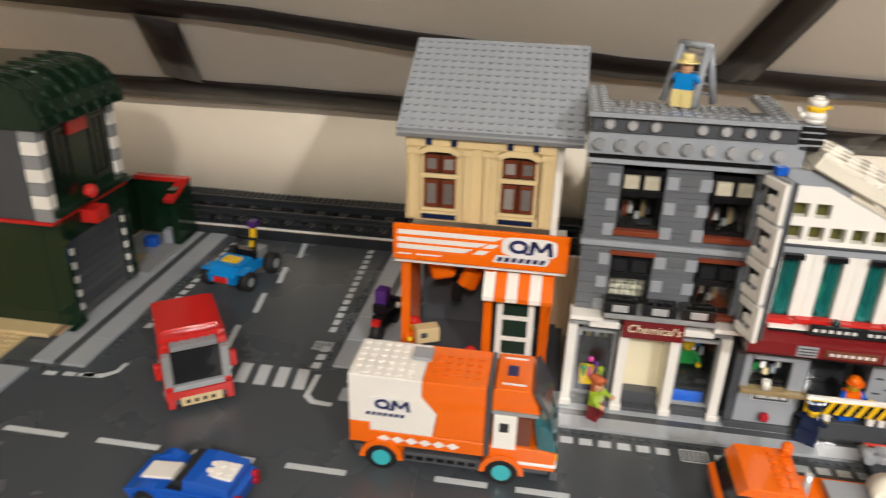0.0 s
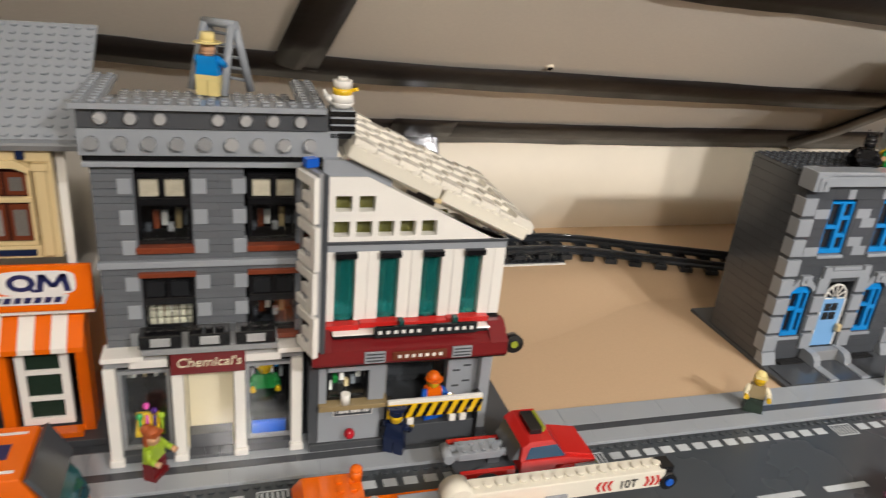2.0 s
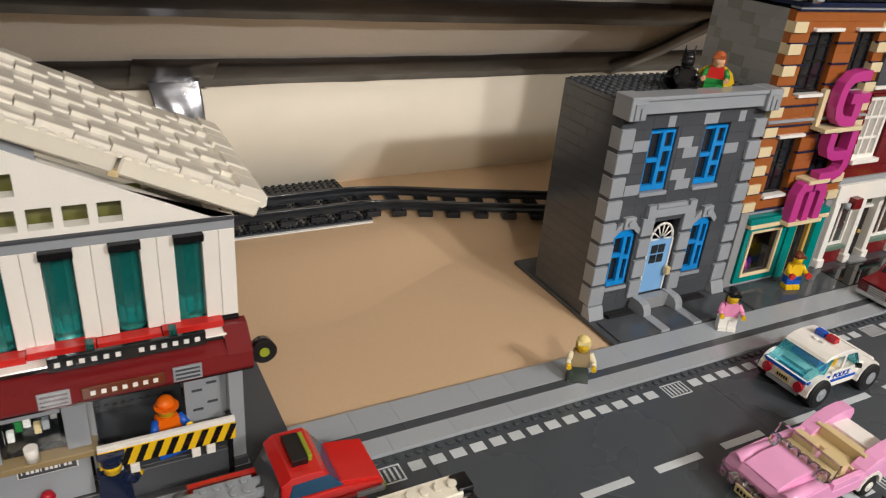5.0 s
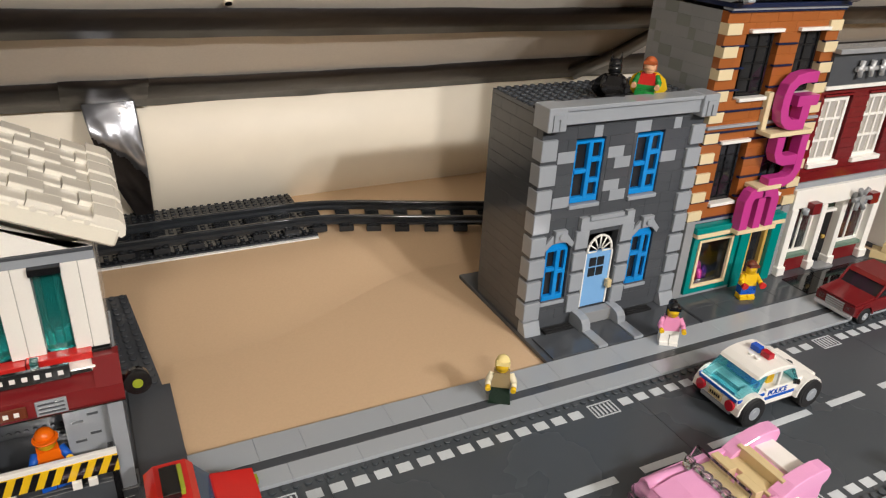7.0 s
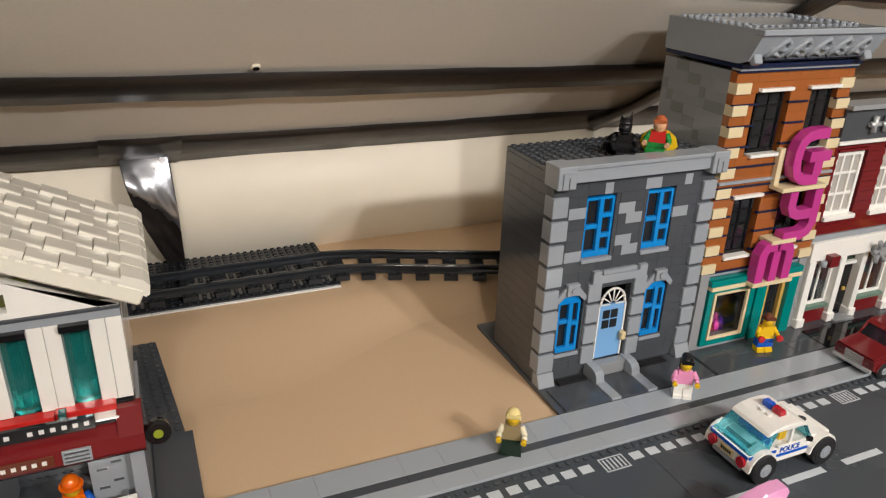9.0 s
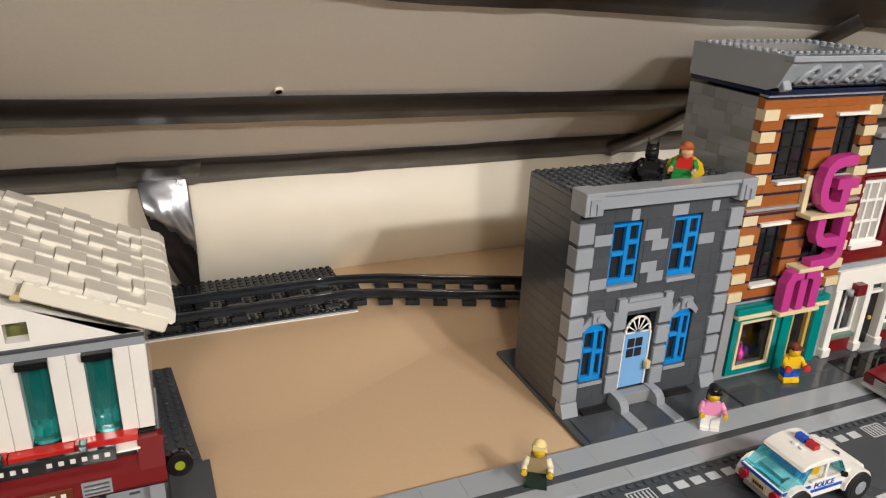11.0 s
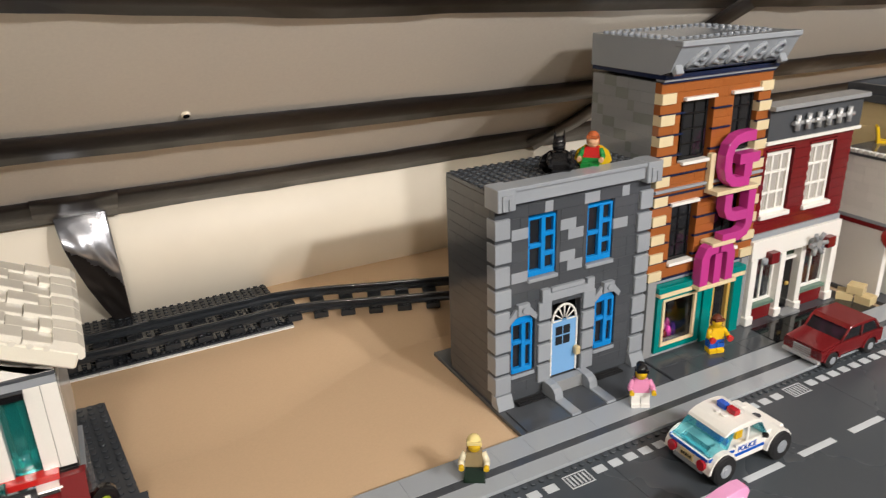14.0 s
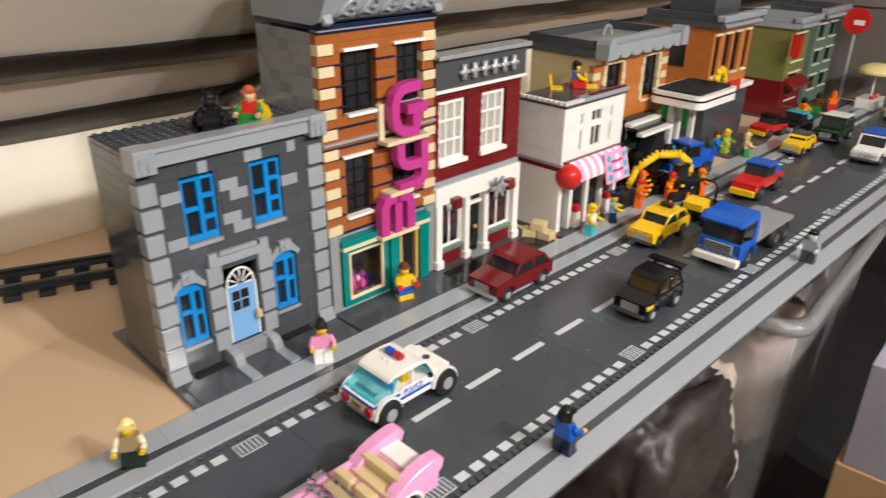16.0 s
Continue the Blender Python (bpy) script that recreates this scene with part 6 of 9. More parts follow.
# ---------- dark green garage by the side road ----------
def garage():
    h = thing("toy_garage", "dark green and grey toy garage with a large roller door", "toy garage", (-0.262, 0.687, 0))
    # local x runs away from the road (to -x), y along the side road
    piece("sand_base", h, pla("tan"), -0.190, -0.020, -0.0006, 0.176, 0.190, 0.0040)
    piece("front_wall", h, pla("dark_green"), -0.012, 0.0, 0.0035, 0.012, 0.018, 0.1080)
    piece("front_wall", h, pla("dark_green"), -0.012, 0.104, 0.0035, 0.012, 0.020, 0.1080)
    piece("front_head", h, pla("dark_green"), -0.012, 0.0182, 0.088, 0.012, 0.0856, 0.0235)
    bm = bmesh.new()
    slab(bm, [(-0.010, 0.0035), (0.012, 0.0035), (0.006, 0.020), (0.0035, 0.055), (0.006, 0.095), (0.010, 0.1115), (0.0, 0.1115), (0.0, 0.0036)], "x", 0.0, 0.008)
    part("corner_buttress", bm, pla("dark_green"), h)
    piece("side_wall", h, pla("dark_green"), -0.170, 0.0, 0.0035, 0.1575, 0.010, 0.1080)
    piece("back_wall", h, pla("dark_green"), -0.170, 0.112, 0.0035, 0.1575, 0.010, 0.1080)
    piece("far_wall", h, pla("dark_green"), -0.172, 0.0102, 0.0035, 0.008, 0.1016, 0.1080)
    d = piece("roller_door", h, pla("dark_grey"), -0.006, 0.0186, 0.004, 0.004, 0.0850, 0.0838, 0.0003, "grey roller door")
    for k in range(9):
        piece("door_slat", d, pla("dark_grey"), 0.0040, 0.0005, 0.0015 + 0.0092 * k, 0.0012, 0.0840, 0.0080)
    for k in range(11):
        for y in (0.0145, 0.1035):
            piece("hazard_block", h, pla("white" if k % 2 else "dark_grey"), 0.0004, y, 0.006 + 0.0076 * k, 0.0030, 0.0040, 0.0075)
    piece("red_band", h, pla("red"), -0.171, -0.001, 0.1116, 0.172, 0.126, 0.0030)
    # upper floor
    piece("upper_side", h, pla("dark_grey"), -0.165, 0.002, 0.1148, 0.160, 0.010, 0.0920)
    piece("upper_front", h, pla("dark_green"), -0.008, 0.0122, 0.1148, 0.006, 0.1000, 0.0920)
    piece("upper_back", h, pla("mid_grey"), -0.165, 0.112, 0.1148, 0.160, 0.010, 0.0920)
    for k in range(7):
        for y in (0.0005, 0.1125):
            piece("corner_block", h, pla("white" if k % 2 else "mid_grey"), -0.0165, y, 0.1150 + 0.0130 * k, 0.0180, 0.0110, 0.0126)
    for y in (0.024, 0.080):
        w = window(h, 0, 0, 0.024, 0.062, pla("black"), SMOKE, 2, 3, 0.0, 0.0022, 0.004)
        w.matrix_basis = Matrix.Translation((-0.0005, y, 0.135)) @ Matrix.Rotation(math.pi / 2, 4, "Z")
    piece("red_panel", h, pla("red"), -0.0030, 0.045, 0.188, 0.006, 0.028, 0.017)
    piece("red_bracket", h, pla("red"), 0.0012, 0.040, 0.1000, 0.018, 0.020, 0.014)
    bm = bmesh.new()
    dome(bm, (0.006, 0.056, 0.128), 0.0075, 0.008, low=-0.9)
    part("red_beacon", bm, pla("red"), h)
    piece("ledge", h, pla("dark_green"), -0.010, 0.004, 0.1185, 0.018, 0.116, 0.0070)
    # curved dark green roof
    bm = bmesh.new()
    prof = [(0.012, 0.2050), (0.011, 0.2150), (0.006, 0.2270), (-0.002, 0.2380), (-0.014, 0.2460), (-0.028, 0.2490), (-0.060, 0.2500)]
    prof += [(-0.170 - x * 0.6, z) for x, z in prof[::-1]]
    slab(bm, prof, "y", -0.004, 0.128)
    part("roof", bm, pla("dark_green"), h, "rounded dark green roof")
    for k in range(7):
        bm = bmesh.new()
        for (xa, za), (xb, zb) in zip(prof[:6], prof[1:7]):
            tube(bm, (xa, 0.002 + 0.020 * k, za), (xb, 0.002 + 0.020 * k, zb), 0.0022, 6)
        part("roof_rib", bm, pla("dark_green"), h)
    piece("red_roof_block", h, pla("red"), -0.140, -0.0075, 0.2280, 0.075, 0.0034, 0.0160)
    # lower annex
    an = thing_part("annex", h)
    piece("annex_back", an, pla("dark_green"), -0.060, 0.236, 0.0035, 0.070, 0.010, 0.0720)
    piece("annex_side", an, pla("dark_green"), 0.0005, 0.205, 0.0035, 0.010, 0.0308, 0.0720)
    piece("annex_far", an, pla("dark_green"), -0.070, 0.1245, 0.0035, 0.008, 0.121, 0.0720)
    piece("annex_floor", an, pla("mid_grey"), -0.060, 0.1245, 0.0, 0.070, 0.110, 0.0034)
    piece("annex_rail", an, pla("red"), -0.058, 0.232, 0.0757, 0.070, 0.012, 0.0055)
    piece("annex_rail", an, pla("red"), 0.0, 0.1950, 0.0620, 0.012, 0.044, 0.0055, rot=(18, 0, 0))
    piece("annex_box", an, pla("blue"), -0.030, 0.190, 0.0036, 0.014, 0.012, 0.012)
    piece("annex_box", an, pla("light_grey"), -0.012, 0.205, 0.0036, 0.010, 0.012, 0.018)
    return h


garage()

# ---------- toy figures, each one plain mesh ----------
def figure(label, x, y, z, rz, legs, torso, arms, skin="yellow", top="black", style="hair", skirt=False, cape=None, arm_up=0.3, tilt=0.0, seated=False, shorts=None, gloves=None):
    keys = [legs, torso, arms, skin, top, cape or gloves or top, shorts or legs]
    bm = bmesh.new()
    if seated:
        for s in (-1, 1):
            block(bm, s * 0.0041 - 0.0038, -0.013, 0.0, 0.0076, 0.013, 0.0075, 0)
        block(bm, -0.0079, -0.004, 0.0, 0.0158, 0.008, 0.011, 0)
    elif skirt:
        slab(bm, [(-0.0085, 0.0), (0.0085, 0.0), (0.0068, 0.0140), (-0.0068, 0.0140)], "y", -0.0050, 0.0050, 0)
    else:
        for s in (-1, 1):
            block(bm, s * 0.0041 - 0.0038, -0.0042, 0.0, 0.0076, 0.0078, 0.0105, 0)
            block(bm, s * 0.0041 - 0.0038, -0.0058, 0.0, 0.0076, 0.0020, 0.0034, 0)
        block(bm, -0.0079, -0.0038, 0.0106, 0.0158, 0.0076, 0.0034, 6)
        if shorts:
            for s in (-1, 1):
                block(bm, s * 0.0041 - 0.0039, -0.0044, 0.0055, 0.0078, 0.0082, 0.0050, 6)
    slab(bm, [(-0.0078, 0.0141), (0.0078, 0.0141), (0.0058, 0.0268), (-0.0058, 0.0268)], "y", -0.0037, 0.0037, 1)
    for s in (-1, 1):
        a, b, c = (s * 0.0068, 0, 0.0250), (s * 0.0098, -0.0025 - 0.004 * arm_up, 0.0195), (s * 0.0095, -0.0075 - 0.003 * arm_up, 0.0160 + 0.008 * arm_up)
        tube(bm, a, b, 0.0025, 8, mi=2)
        tube(bm, b, c, 0.0024, 8, 0.0021, mi=2)
        d = (Vector(c) - Vector(b)).normalized() * 0.0034
        tube(bm, c, Vector(c) + d, 0.0030 if gloves else 0.0020, 8, 0.0034 if gloves else 0.0022, mi=5 if gloves else 3)
    tube(bm, (0, 0, 0.0268), (0, 0, 0.0278), 0.0032, 10, mi=3)
    tube(bm, (0, 0, 0.0278), (0, 0, 0.0292), 0.0042, 14, 0.0050, mi=3)
    tube(bm, (0, 0, 0.0292), (0, 0, 0.0350), 0.0050, 14, mi=3)
    tube(bm, (0, 0, 0.0350), (0, 0, 0.0363), 0.0050, 14, 0.0040, mi=3)
    if style in ("hair", "bob", "helmet", "cowl", "cap", "hat", "police"):
        dome(bm, (0, 0.0004, 0.0345), 0.0057, 0.0062, 4)
    if style in ("hair", "bob"):
        low = 0.0292 if style == "hair" else 0.0262
        slab(bm, [(-0.0057, 0.0006), (-0.0050, 0.0040), (0.0, 0.0062), (0.0050, 0.0040), (0.0057, 0.0006), (0.0046, 0.0003), (0.0, 0.0044), (-0.0046, 0.0003)], "z", low, 0.0350, 4)
        block(bm, -0.0048, -0.0056, 0.0346, 0.0096, 0.0030, 0.0026, 4)
    if style == "bob":
        dome(bm, (0, 0.0045, 0.0370), 0.0042, 0.0040, 4, low=-0.8)
    if style == "helmet":
        tube(bm, (0, -0.0012, 0.0338), (0, -0.0012, 0.0349), 0.0070, 16, mi=4)
    if style == "cap":
        slab(bm, [(-0.0045, -0.0040), (0.0045, -0.0040), (0.0036, -0.0098), (-0.0036, -0.0098)], "z", 0.0345, 0.0356, 4)
    if style == "hat":
        tube(bm, (0, 0, 0.0352), (0, 0, 0.0362), 0.0098, 18, 0.0092, mi=4)
        tube(bm, (0, 0, 0.0362), (0, 0, 0.0425), 0.0056, 14, 0.0045, mi=4)
    if style == "police":
        tube(bm, (0, 0, 0.0375), (0, 0, 0.0402), 0.0062, 14, 0.0074, mi=4)
        slab(bm, [(-0.0045, -0.0045), (0.0045, -0.0045), (0.0034, -0.0088), (-0.0034, -0.0088)], "z", 0.0350, 0.0360, 4)
    if style == "cowl":
        tube(bm, (0, 0.0002, 0.0296), (0, 0.0002, 0.0352), 0.0055, 14, mi=4)
        for s in (-1, 1):
            tube(bm, (s * 0.0036, 0, 0.0375), (s * 0.0042, 0, 0.0455), 0.0016, 6, 0.0003, mi=4)
    if cape:
        slab(bm, [(-0.0070, 0.0272), (0.0070, 0.0272), (0.0135, 0.0225), (0.0165, 0.0145), (0.0150, 0.0060), (0.0105, 0.0012), (0.0, 0.0004), (-0.0105, 0.0012), (-0.0150, 0.0060), (-0.0165, 0.0145), (-0.0135, 0.0225)], "y", 0.0042, 0.0050, 5)
    if seated:
        bmesh.ops.translate(bm, vec=(0, 0, -0.0066), verts=[v for v in bm.verts if v.co.z > 0.0135])
    me = bpy.data.meshes.new("toy_figure")
    bm.normal_update()
    bm.to_mesh(me)
    bm.free()
    for k in keys:
        me.materials.append(pla(k))
    ob = new("toy_figure", me)
    ob.matrix_world = pose(x, y, z, tilt, 0, rz)
    return tagged(ob, label, "toy figure", "toy figures")


# rz: 0 faces the table's near edge
figure("toy figure with ginger hair, lime top and dark red legs", 0.2520, 0.646, 0.0002, 60, "dark_red", "lime", "lime", "skin", "ginger", "bob")
figure("toy figure in navy uniform with a peaked cap", 0.4235, 0.6440, 0.0002, 150, "navy", "navy", "navy", "yellow", "navy", "police")
figure("toy worker with orange helmet standing behind the striped barrier", 0.4560, 0.6620, 0.0172, 10, "blue", "orange", "blue", "yellow", "orange", "helmet", arm_up=0.8)
figure("blonde toy figure with dark green legs on the pavement", 0.7540, 0.6480, 0.0002, -32, "dark_green", "dark_tan", "cream", "yellow", "pale_yellow", "hair", skirt=True)
figure("toy woman with black hair, pink top and white legs", 0.9300, 0.6620, 0.0002, -30, "white", "pink", "pink", "yellow", "black", "bob")
figure("toy boxer with bare yellow chest and blue shorts", 1.0570, 0.6960, 0.0010, -15, "yellow", "yellow", "yellow", "yellow", "brown", "hair", shorts="blue", gloves="red")
figure("dark caped toy figure on the townhouse roof", 0.8950, 0.7430, 0.1965, -25, "black", "black", "black", "black", "black", "cowl", cape="black", seated=True)
figure("ginger toy figure with yellow cape on the townhouse roof", 0.9300, 0.7420, 0.1965, -48, "green", "red", "green", "skin", "ginger", "hair", cape="yellow", seated=True)
figure("toy workman in blue with a straw hat beside the ladder", 0.2960, 0.7330, 0.2515, 160, "pale_yellow", "azure", "azure", "skin", "pale_yellow", "hat", arm_up=0.9)
figure("toy figure in blue at the edge of the near pavement", 0.9860, 0.4420, 0.0002, 90, "navy", "blue", "blue", "yellow", "black", "hair")
figure("toy figure in grey at the edge of the near pavement", 1.4480, 0.4410, 0.0002, -90, "dark_grey", "light_grey", "light_grey", "white", "black", "hair")
figure("toy parcel carrier with a red cap in the shop", 0.0840, 0.7020, 0.0062, 30, "dark_grey", "orange", "orange", "yellow", "red", "cap", arm_up=0.9)
figure("toy parcel carrier with a red cap behind the van", 0.1400, 0.6700, 0.0002, 10, "dark_grey", "orange", "orange", "yellow", "red", "cap")
figure("green toy figure behind the chemist's shop window", 0.3300, 0.6985, 0.0180, 0, "dark_green", "green", "green", "yellow", "yellow", "hair")
figure("toy woman with striped top and aqua skirt", 1.3330, 0.6600, 0.0002, 10, "aqua", "white", "yellow", "yellow", "yellow", "hair", skirt=True)
figure("toy figure in pale blue with a dark cap", 1.3870, 0.6640, 0.0002, 40, "navy", "sky_blue", "yellow", "yellow", "navy", "police")
figure("toy figure in red and blue sunbathing on the shop roof", 1.3920, 0.7420, 0.1590, 50, "red", "blue", "yellow", "yellow", "black", "hair", seated=True)
for i, (x, y, rz) in enumerate(((1.456, 0.668, 20), (1.513, 0.652, -30), (1.556, 0.632, 60), (1.488, 0.684, 40))):
    figure("toy road worker in orange beside the digger", x, y, 0.0002 if y > 0.628 else -0.003, rz, "orange", "orange", "orange", "yellow", "red" if i < 2 else "orange", "helmet", arm_up=0.7)
for i, (x, y, c, d, t) in enumerate(((1.775, 0.700, "lime", "lime", "yellow"), (1.752, 0.706, "blue", "azure", "brown"), (1.780, 0.668, "green", "tan", "tan"), (2.050, 0.682, "white", "white", "orange"), (2.10, 0.700, "purple", "yellow", "black"), (2.16, 0.695, "green", "brown", "black"), (2.20, 0.680, "red", "orange", "orange"))):
    figure("small toy figure on the far pavement in " + d, x, y, 0.0002, 20 * i, c, d, d, "yellow", t, "hair")

for x, y in ((1.4380, 0.6340), (1.4720, 0.6300), (1.5180, 0.6290)):
    cone = thing("traffic_cone", "small orange toy traffic cone beside the works", "cone", (x, y, 0.0002), group="traffic cones")
    bm = bmesh.new()
    tube(bm, (0, 0, 0.0016), (0, 0, 0.0150), 0.0044, 12, 0.0014)
    part("cone_body", bm, pla("orange"), cone)
    piece("cone_foot", cone, pla("white"), -0.0055, -0.0055, 0.0, 0.0110, 0.0110, 0.0016)

parcel = thing("cardboard_parcel", "tan toy parcel with a printed ring, carried at the shop", "parcel", (0.097, 0.6905, 0.0300), 25)
bx = piece("parcel_box", parcel, pla("tan"), -0.011, -0.006, 0.0, 0.022, 0.012, 0.015, 0.0006)
piece("parcel_print", bx, pla("dark_grey"), 0.004, -0.0003, 0.006, 0.006, 0.0005, 0.005, 0.0)

# ---------- vehicles; each is built facing +x with its middle at the origin ----------
def vehicle(name, label, x, y, rz, category="toy car"):
    return thing(name, label, category, (x, y, -0.0030), rz, "toy vehicles")


def wheels(v, xs, half, r, w, rim):
    for x in xs:
        for s in (-1, 1):
            wheel(v, x, s * (half - w / 2), r, w, rim)


def hull(name, parent, mat, outline, y0, y1, label="", soft=0.0005):
    """A body part from its side outline (x, z), with softened edges."""
    bm = bmesh.new()
    slab(bm, outline, "y", y0, y1)
    bmesh.ops.bevel(bm, geom=[e for e in bm.edges if abs(e.verts[0].co.y - e.verts[1].co.y) < 1e-6], offset=soft, segments=1 if soft < 0.001 else 3, affect="EDGES", clamp_overlap=True)
    return part(name, bm, mat, parent, label)


def mudguard(v, mat, x, y0, y1, r, t=0.0026, foot=0.004):
    bm = bmesh.new()
    n = 8
    pts = [(x + (r + t) * math.cos(math.pi * k / n), max(foot, 0.0) + (r + t) * math.sin(math.pi * k / n)) for k in range(n + 1)]
    pts += [(x + r * math.cos(math.pi * k / n), max(foot, 0.0) + r * math.sin(math.pi * k / n)) for k in range(n, -1, -1)]
    slab(bm, pts, "y", y0, y1)
    return part("mudguard", bm, mat, v)


def roof_studs(v, mat, x0, y0, z, nx, ny):
    bm = bmesh.new()
    for i in range(nx):
        for j in range(ny):
            tube(bm, (x0 + (i + 0.5) * S, y0 + (j + 0.5) * S, z), (x0 + (i + 0.5) * S, y0 + (j + 0.5) * S, z + 0.0017), 0.0024, 9)
    return part("roof_studs", bm, mat, v)


def plate_with_bars(v, x, y, z, w, h, axis_rot, n=5):
    """A number plate: a tan or white tile with plain bars."""
    ob = piece("number_plate", v, pla("tan"), 0, 0, 0, w, 0.0012, h, 0.0002)
    ob.location, ob.rotation_euler = (x, y, z), (0, 0, radians(axis_rot))
    for k in range(n):
        piece("plate_bar", ob, pla("black"), w * (0.12 + 0.8 * k / n), -0.0003, h * 0.3, w * 0.10, 0.0005, h * 0.4, 0.0)


def delivery_van():
    v = vehicle("delivery_van", "orange and white toy parcel van with turquoise wheels", 0.1385, 0.577, 0, "toy van")
    hw = 0.0250
    wheels(v, (-0.0510, 0.0410), hw + 0.0016, 0.0116, 0.0090, "aqua")
    piece("chassis", v, pla("dark_grey"), -0.074, -hw + 0.006, 0.0085, 0.150, 2 * hw - 0.012, 0.0065)
    for s in (-1, 1):
        y0 = -hw - 0.0006 if s < 0 else hw - 0.0084
        for x in (-0.0510, 0.0410):
            mudguard(v, pla("orange"), x, y0 - (0.0014 if s < 0 else 0.0), y0 + 0.0090, 0.0128, 0.0042, 0.0108)
        piece("side_step", v, pla("dark_grey"), -0.0340, -hw if s < 0 else hw - 0.004, 0.0100, 0.058, 0.004, 0.0082)
    for k in range(7):
        piece("step_slot", v, pla("black"), -0.0325 + 0.0080 * k, -hw - 0.0004, 0.0125, 0.0060, 0.0006, 0.0032, 0.0)
    hull("box_lower", v, pla("orange"), [(-0.0760, 0.0230), (0.0265, 0.0230), (0.0265, 0.0350), (-0.0600, 0.0350), (-0.0600, 0.0420), (-0.0760, 0.0420)], -hw, hw)
    hull("box_front", v, pla("orange"), [(-0.0120, 0.0352), (0.0265, 0.0352), (0.0265, 0.0840), (-0.0205, 0.0840), (-0.0205, 0.0700), (-0.0090, 0.0560)], -hw, hw)
    hull("box_rear", v, pla("white"), [(-0.0600, 0.0352), (-0.0124, 0.0352), (-0.0094, 0.0560), (-0.0209, 0.0700), (-0.0209, 0.0840), (-0.0760, 0.0840), (-0.0760, 0.0422), (-0.0600, 0.0422)], -hw, hw)
    roof_studs(v, pla("white"), -0.0750, -0.024, 0.0840, 6, 6)
    piece("roof_plate", v, pla("light_grey"), -0.0330, 0.0010, 0.0842, 0.0150, 0.0150, 0.0034)
    roof_studs(v, pla("orange"), -0.0170, -0.016, 0.0840, 5, 4)
    for k in range(6):
        bm = bmesh.new()
        x = -0.0540 + k * 0.0105
        slab(bm, [(x, 0.0290), (x + 0.005, 0.0258), (x + 0.010, 0.0290), (x + 0.005, 0.0322)], "y", -hw - 0.0004, -hw + 0.0002)
        part("white_diamond", bm, PRINT_WHITE, v)
    mk = new("side_print")
    mk.parent = v
    mark(mk, -0.0560, 0.0560, 0.72, -hw - 0.0006)
    piece("gap_post", v, pla("dark_grey"), 0.0268, -hw + 0.002, 0.0155, 0.0038, 2 * hw - 0.004, 0.0700)
    # cab
    hull("cab_lower", v, pla("orange"), [(0.0310, 0.0170), (0.0800, 0.0170), (0.0800, 0.0330), (0.0690, 0.0350), (0.0310, 0.0350)], -hw, hw)
    piece("white_line", v, pla("white"), 0.0310, -hw - 0.0005, 0.0205, 0.0500, 2 * hw + 0.001, 0.0028)
    dr = piece("door", v, pla("white"), 0.0330, -hw - 0.0004, 0.0330, 0.0170, 0.0060, 0.0300)
    piece("door_window", dr, SMOKE, 0.0040, -0.0004, 0.0150, 0.0075, 0.0020, 0.0085, 0.0008)
    piece("door", v, pla("white"), 0.0330, hw - 0.0056, 0.0330, 0.0170, 0.0060, 0.0300)
    piece("seat_block", v, pla("brown"), 0.0500, -hw + 0.003, 0.0352, 0.0100, 2 * hw - 0.006, 0.0250)
    hull("windscreen", v, surface("deep_aqua_plastic", (0.02, 0.22, 0.26), 0.06, clear=0.6, vary=0.02), [(0.0660, 0.0352), (0.0810, 0.0335), (0.0760, 0.0500), (0.0670, 0.0640), (0.0620, 0.0640), (0.0640, 0.0500)], -hw + 0.001, hw - 0.001, "clear turquoise windscreen")
    hull("cab_roof", v, pla("orange"), [(0.0312, 0.0660), (0.0660, 0.0660), (0.0640, 0.0720), (0.0580, 0.0850), (0.0330, 0.0850), (0.0312, 0.0830)], -hw + 0.001, hw - 0.001)
    hull("visor", v, pla("dark_grey"), [(0.0600, 0.0840), (0.0720, 0.0640), (0.0745, 0.0650), (0.0630, 0.0860)], -hw, hw)
    piece("cab_shelf", v, pla("mid_grey"), 0.0312, -hw, 0.0632, 0.0340, 2 * hw, 0.0026)
    cp = piece("roof_print", v, PRINT_WHITE, 0.0370, -0.0180, 0.0851, 0.0170, 0.0020, 0.0004, 0.0)
    piece("roof_print", v, PRINT_WHITE, 0.0370, 0.0160, 0.0851, 0.0170, 0.0020, 0.0004, 0.0)
    piece("roof_print", v, PRINT_NAVY, 0.0400, -0.0060, 0.0851, 0.0080, 0.0130, 0.0004, 0.0)
    for s in (-1, 1):
        piece("headlight", v, pla("yellow"), 0.0792, s * 0.0180 - 0.003, 0.0240, 0.0022, 0.0060, 0.0055)
    piece("bumper", v, pla("dark_grey"), 0.0770, -hw, 0.0090, 0.0060, 2 * hw, 0.0078)


delivery_van()


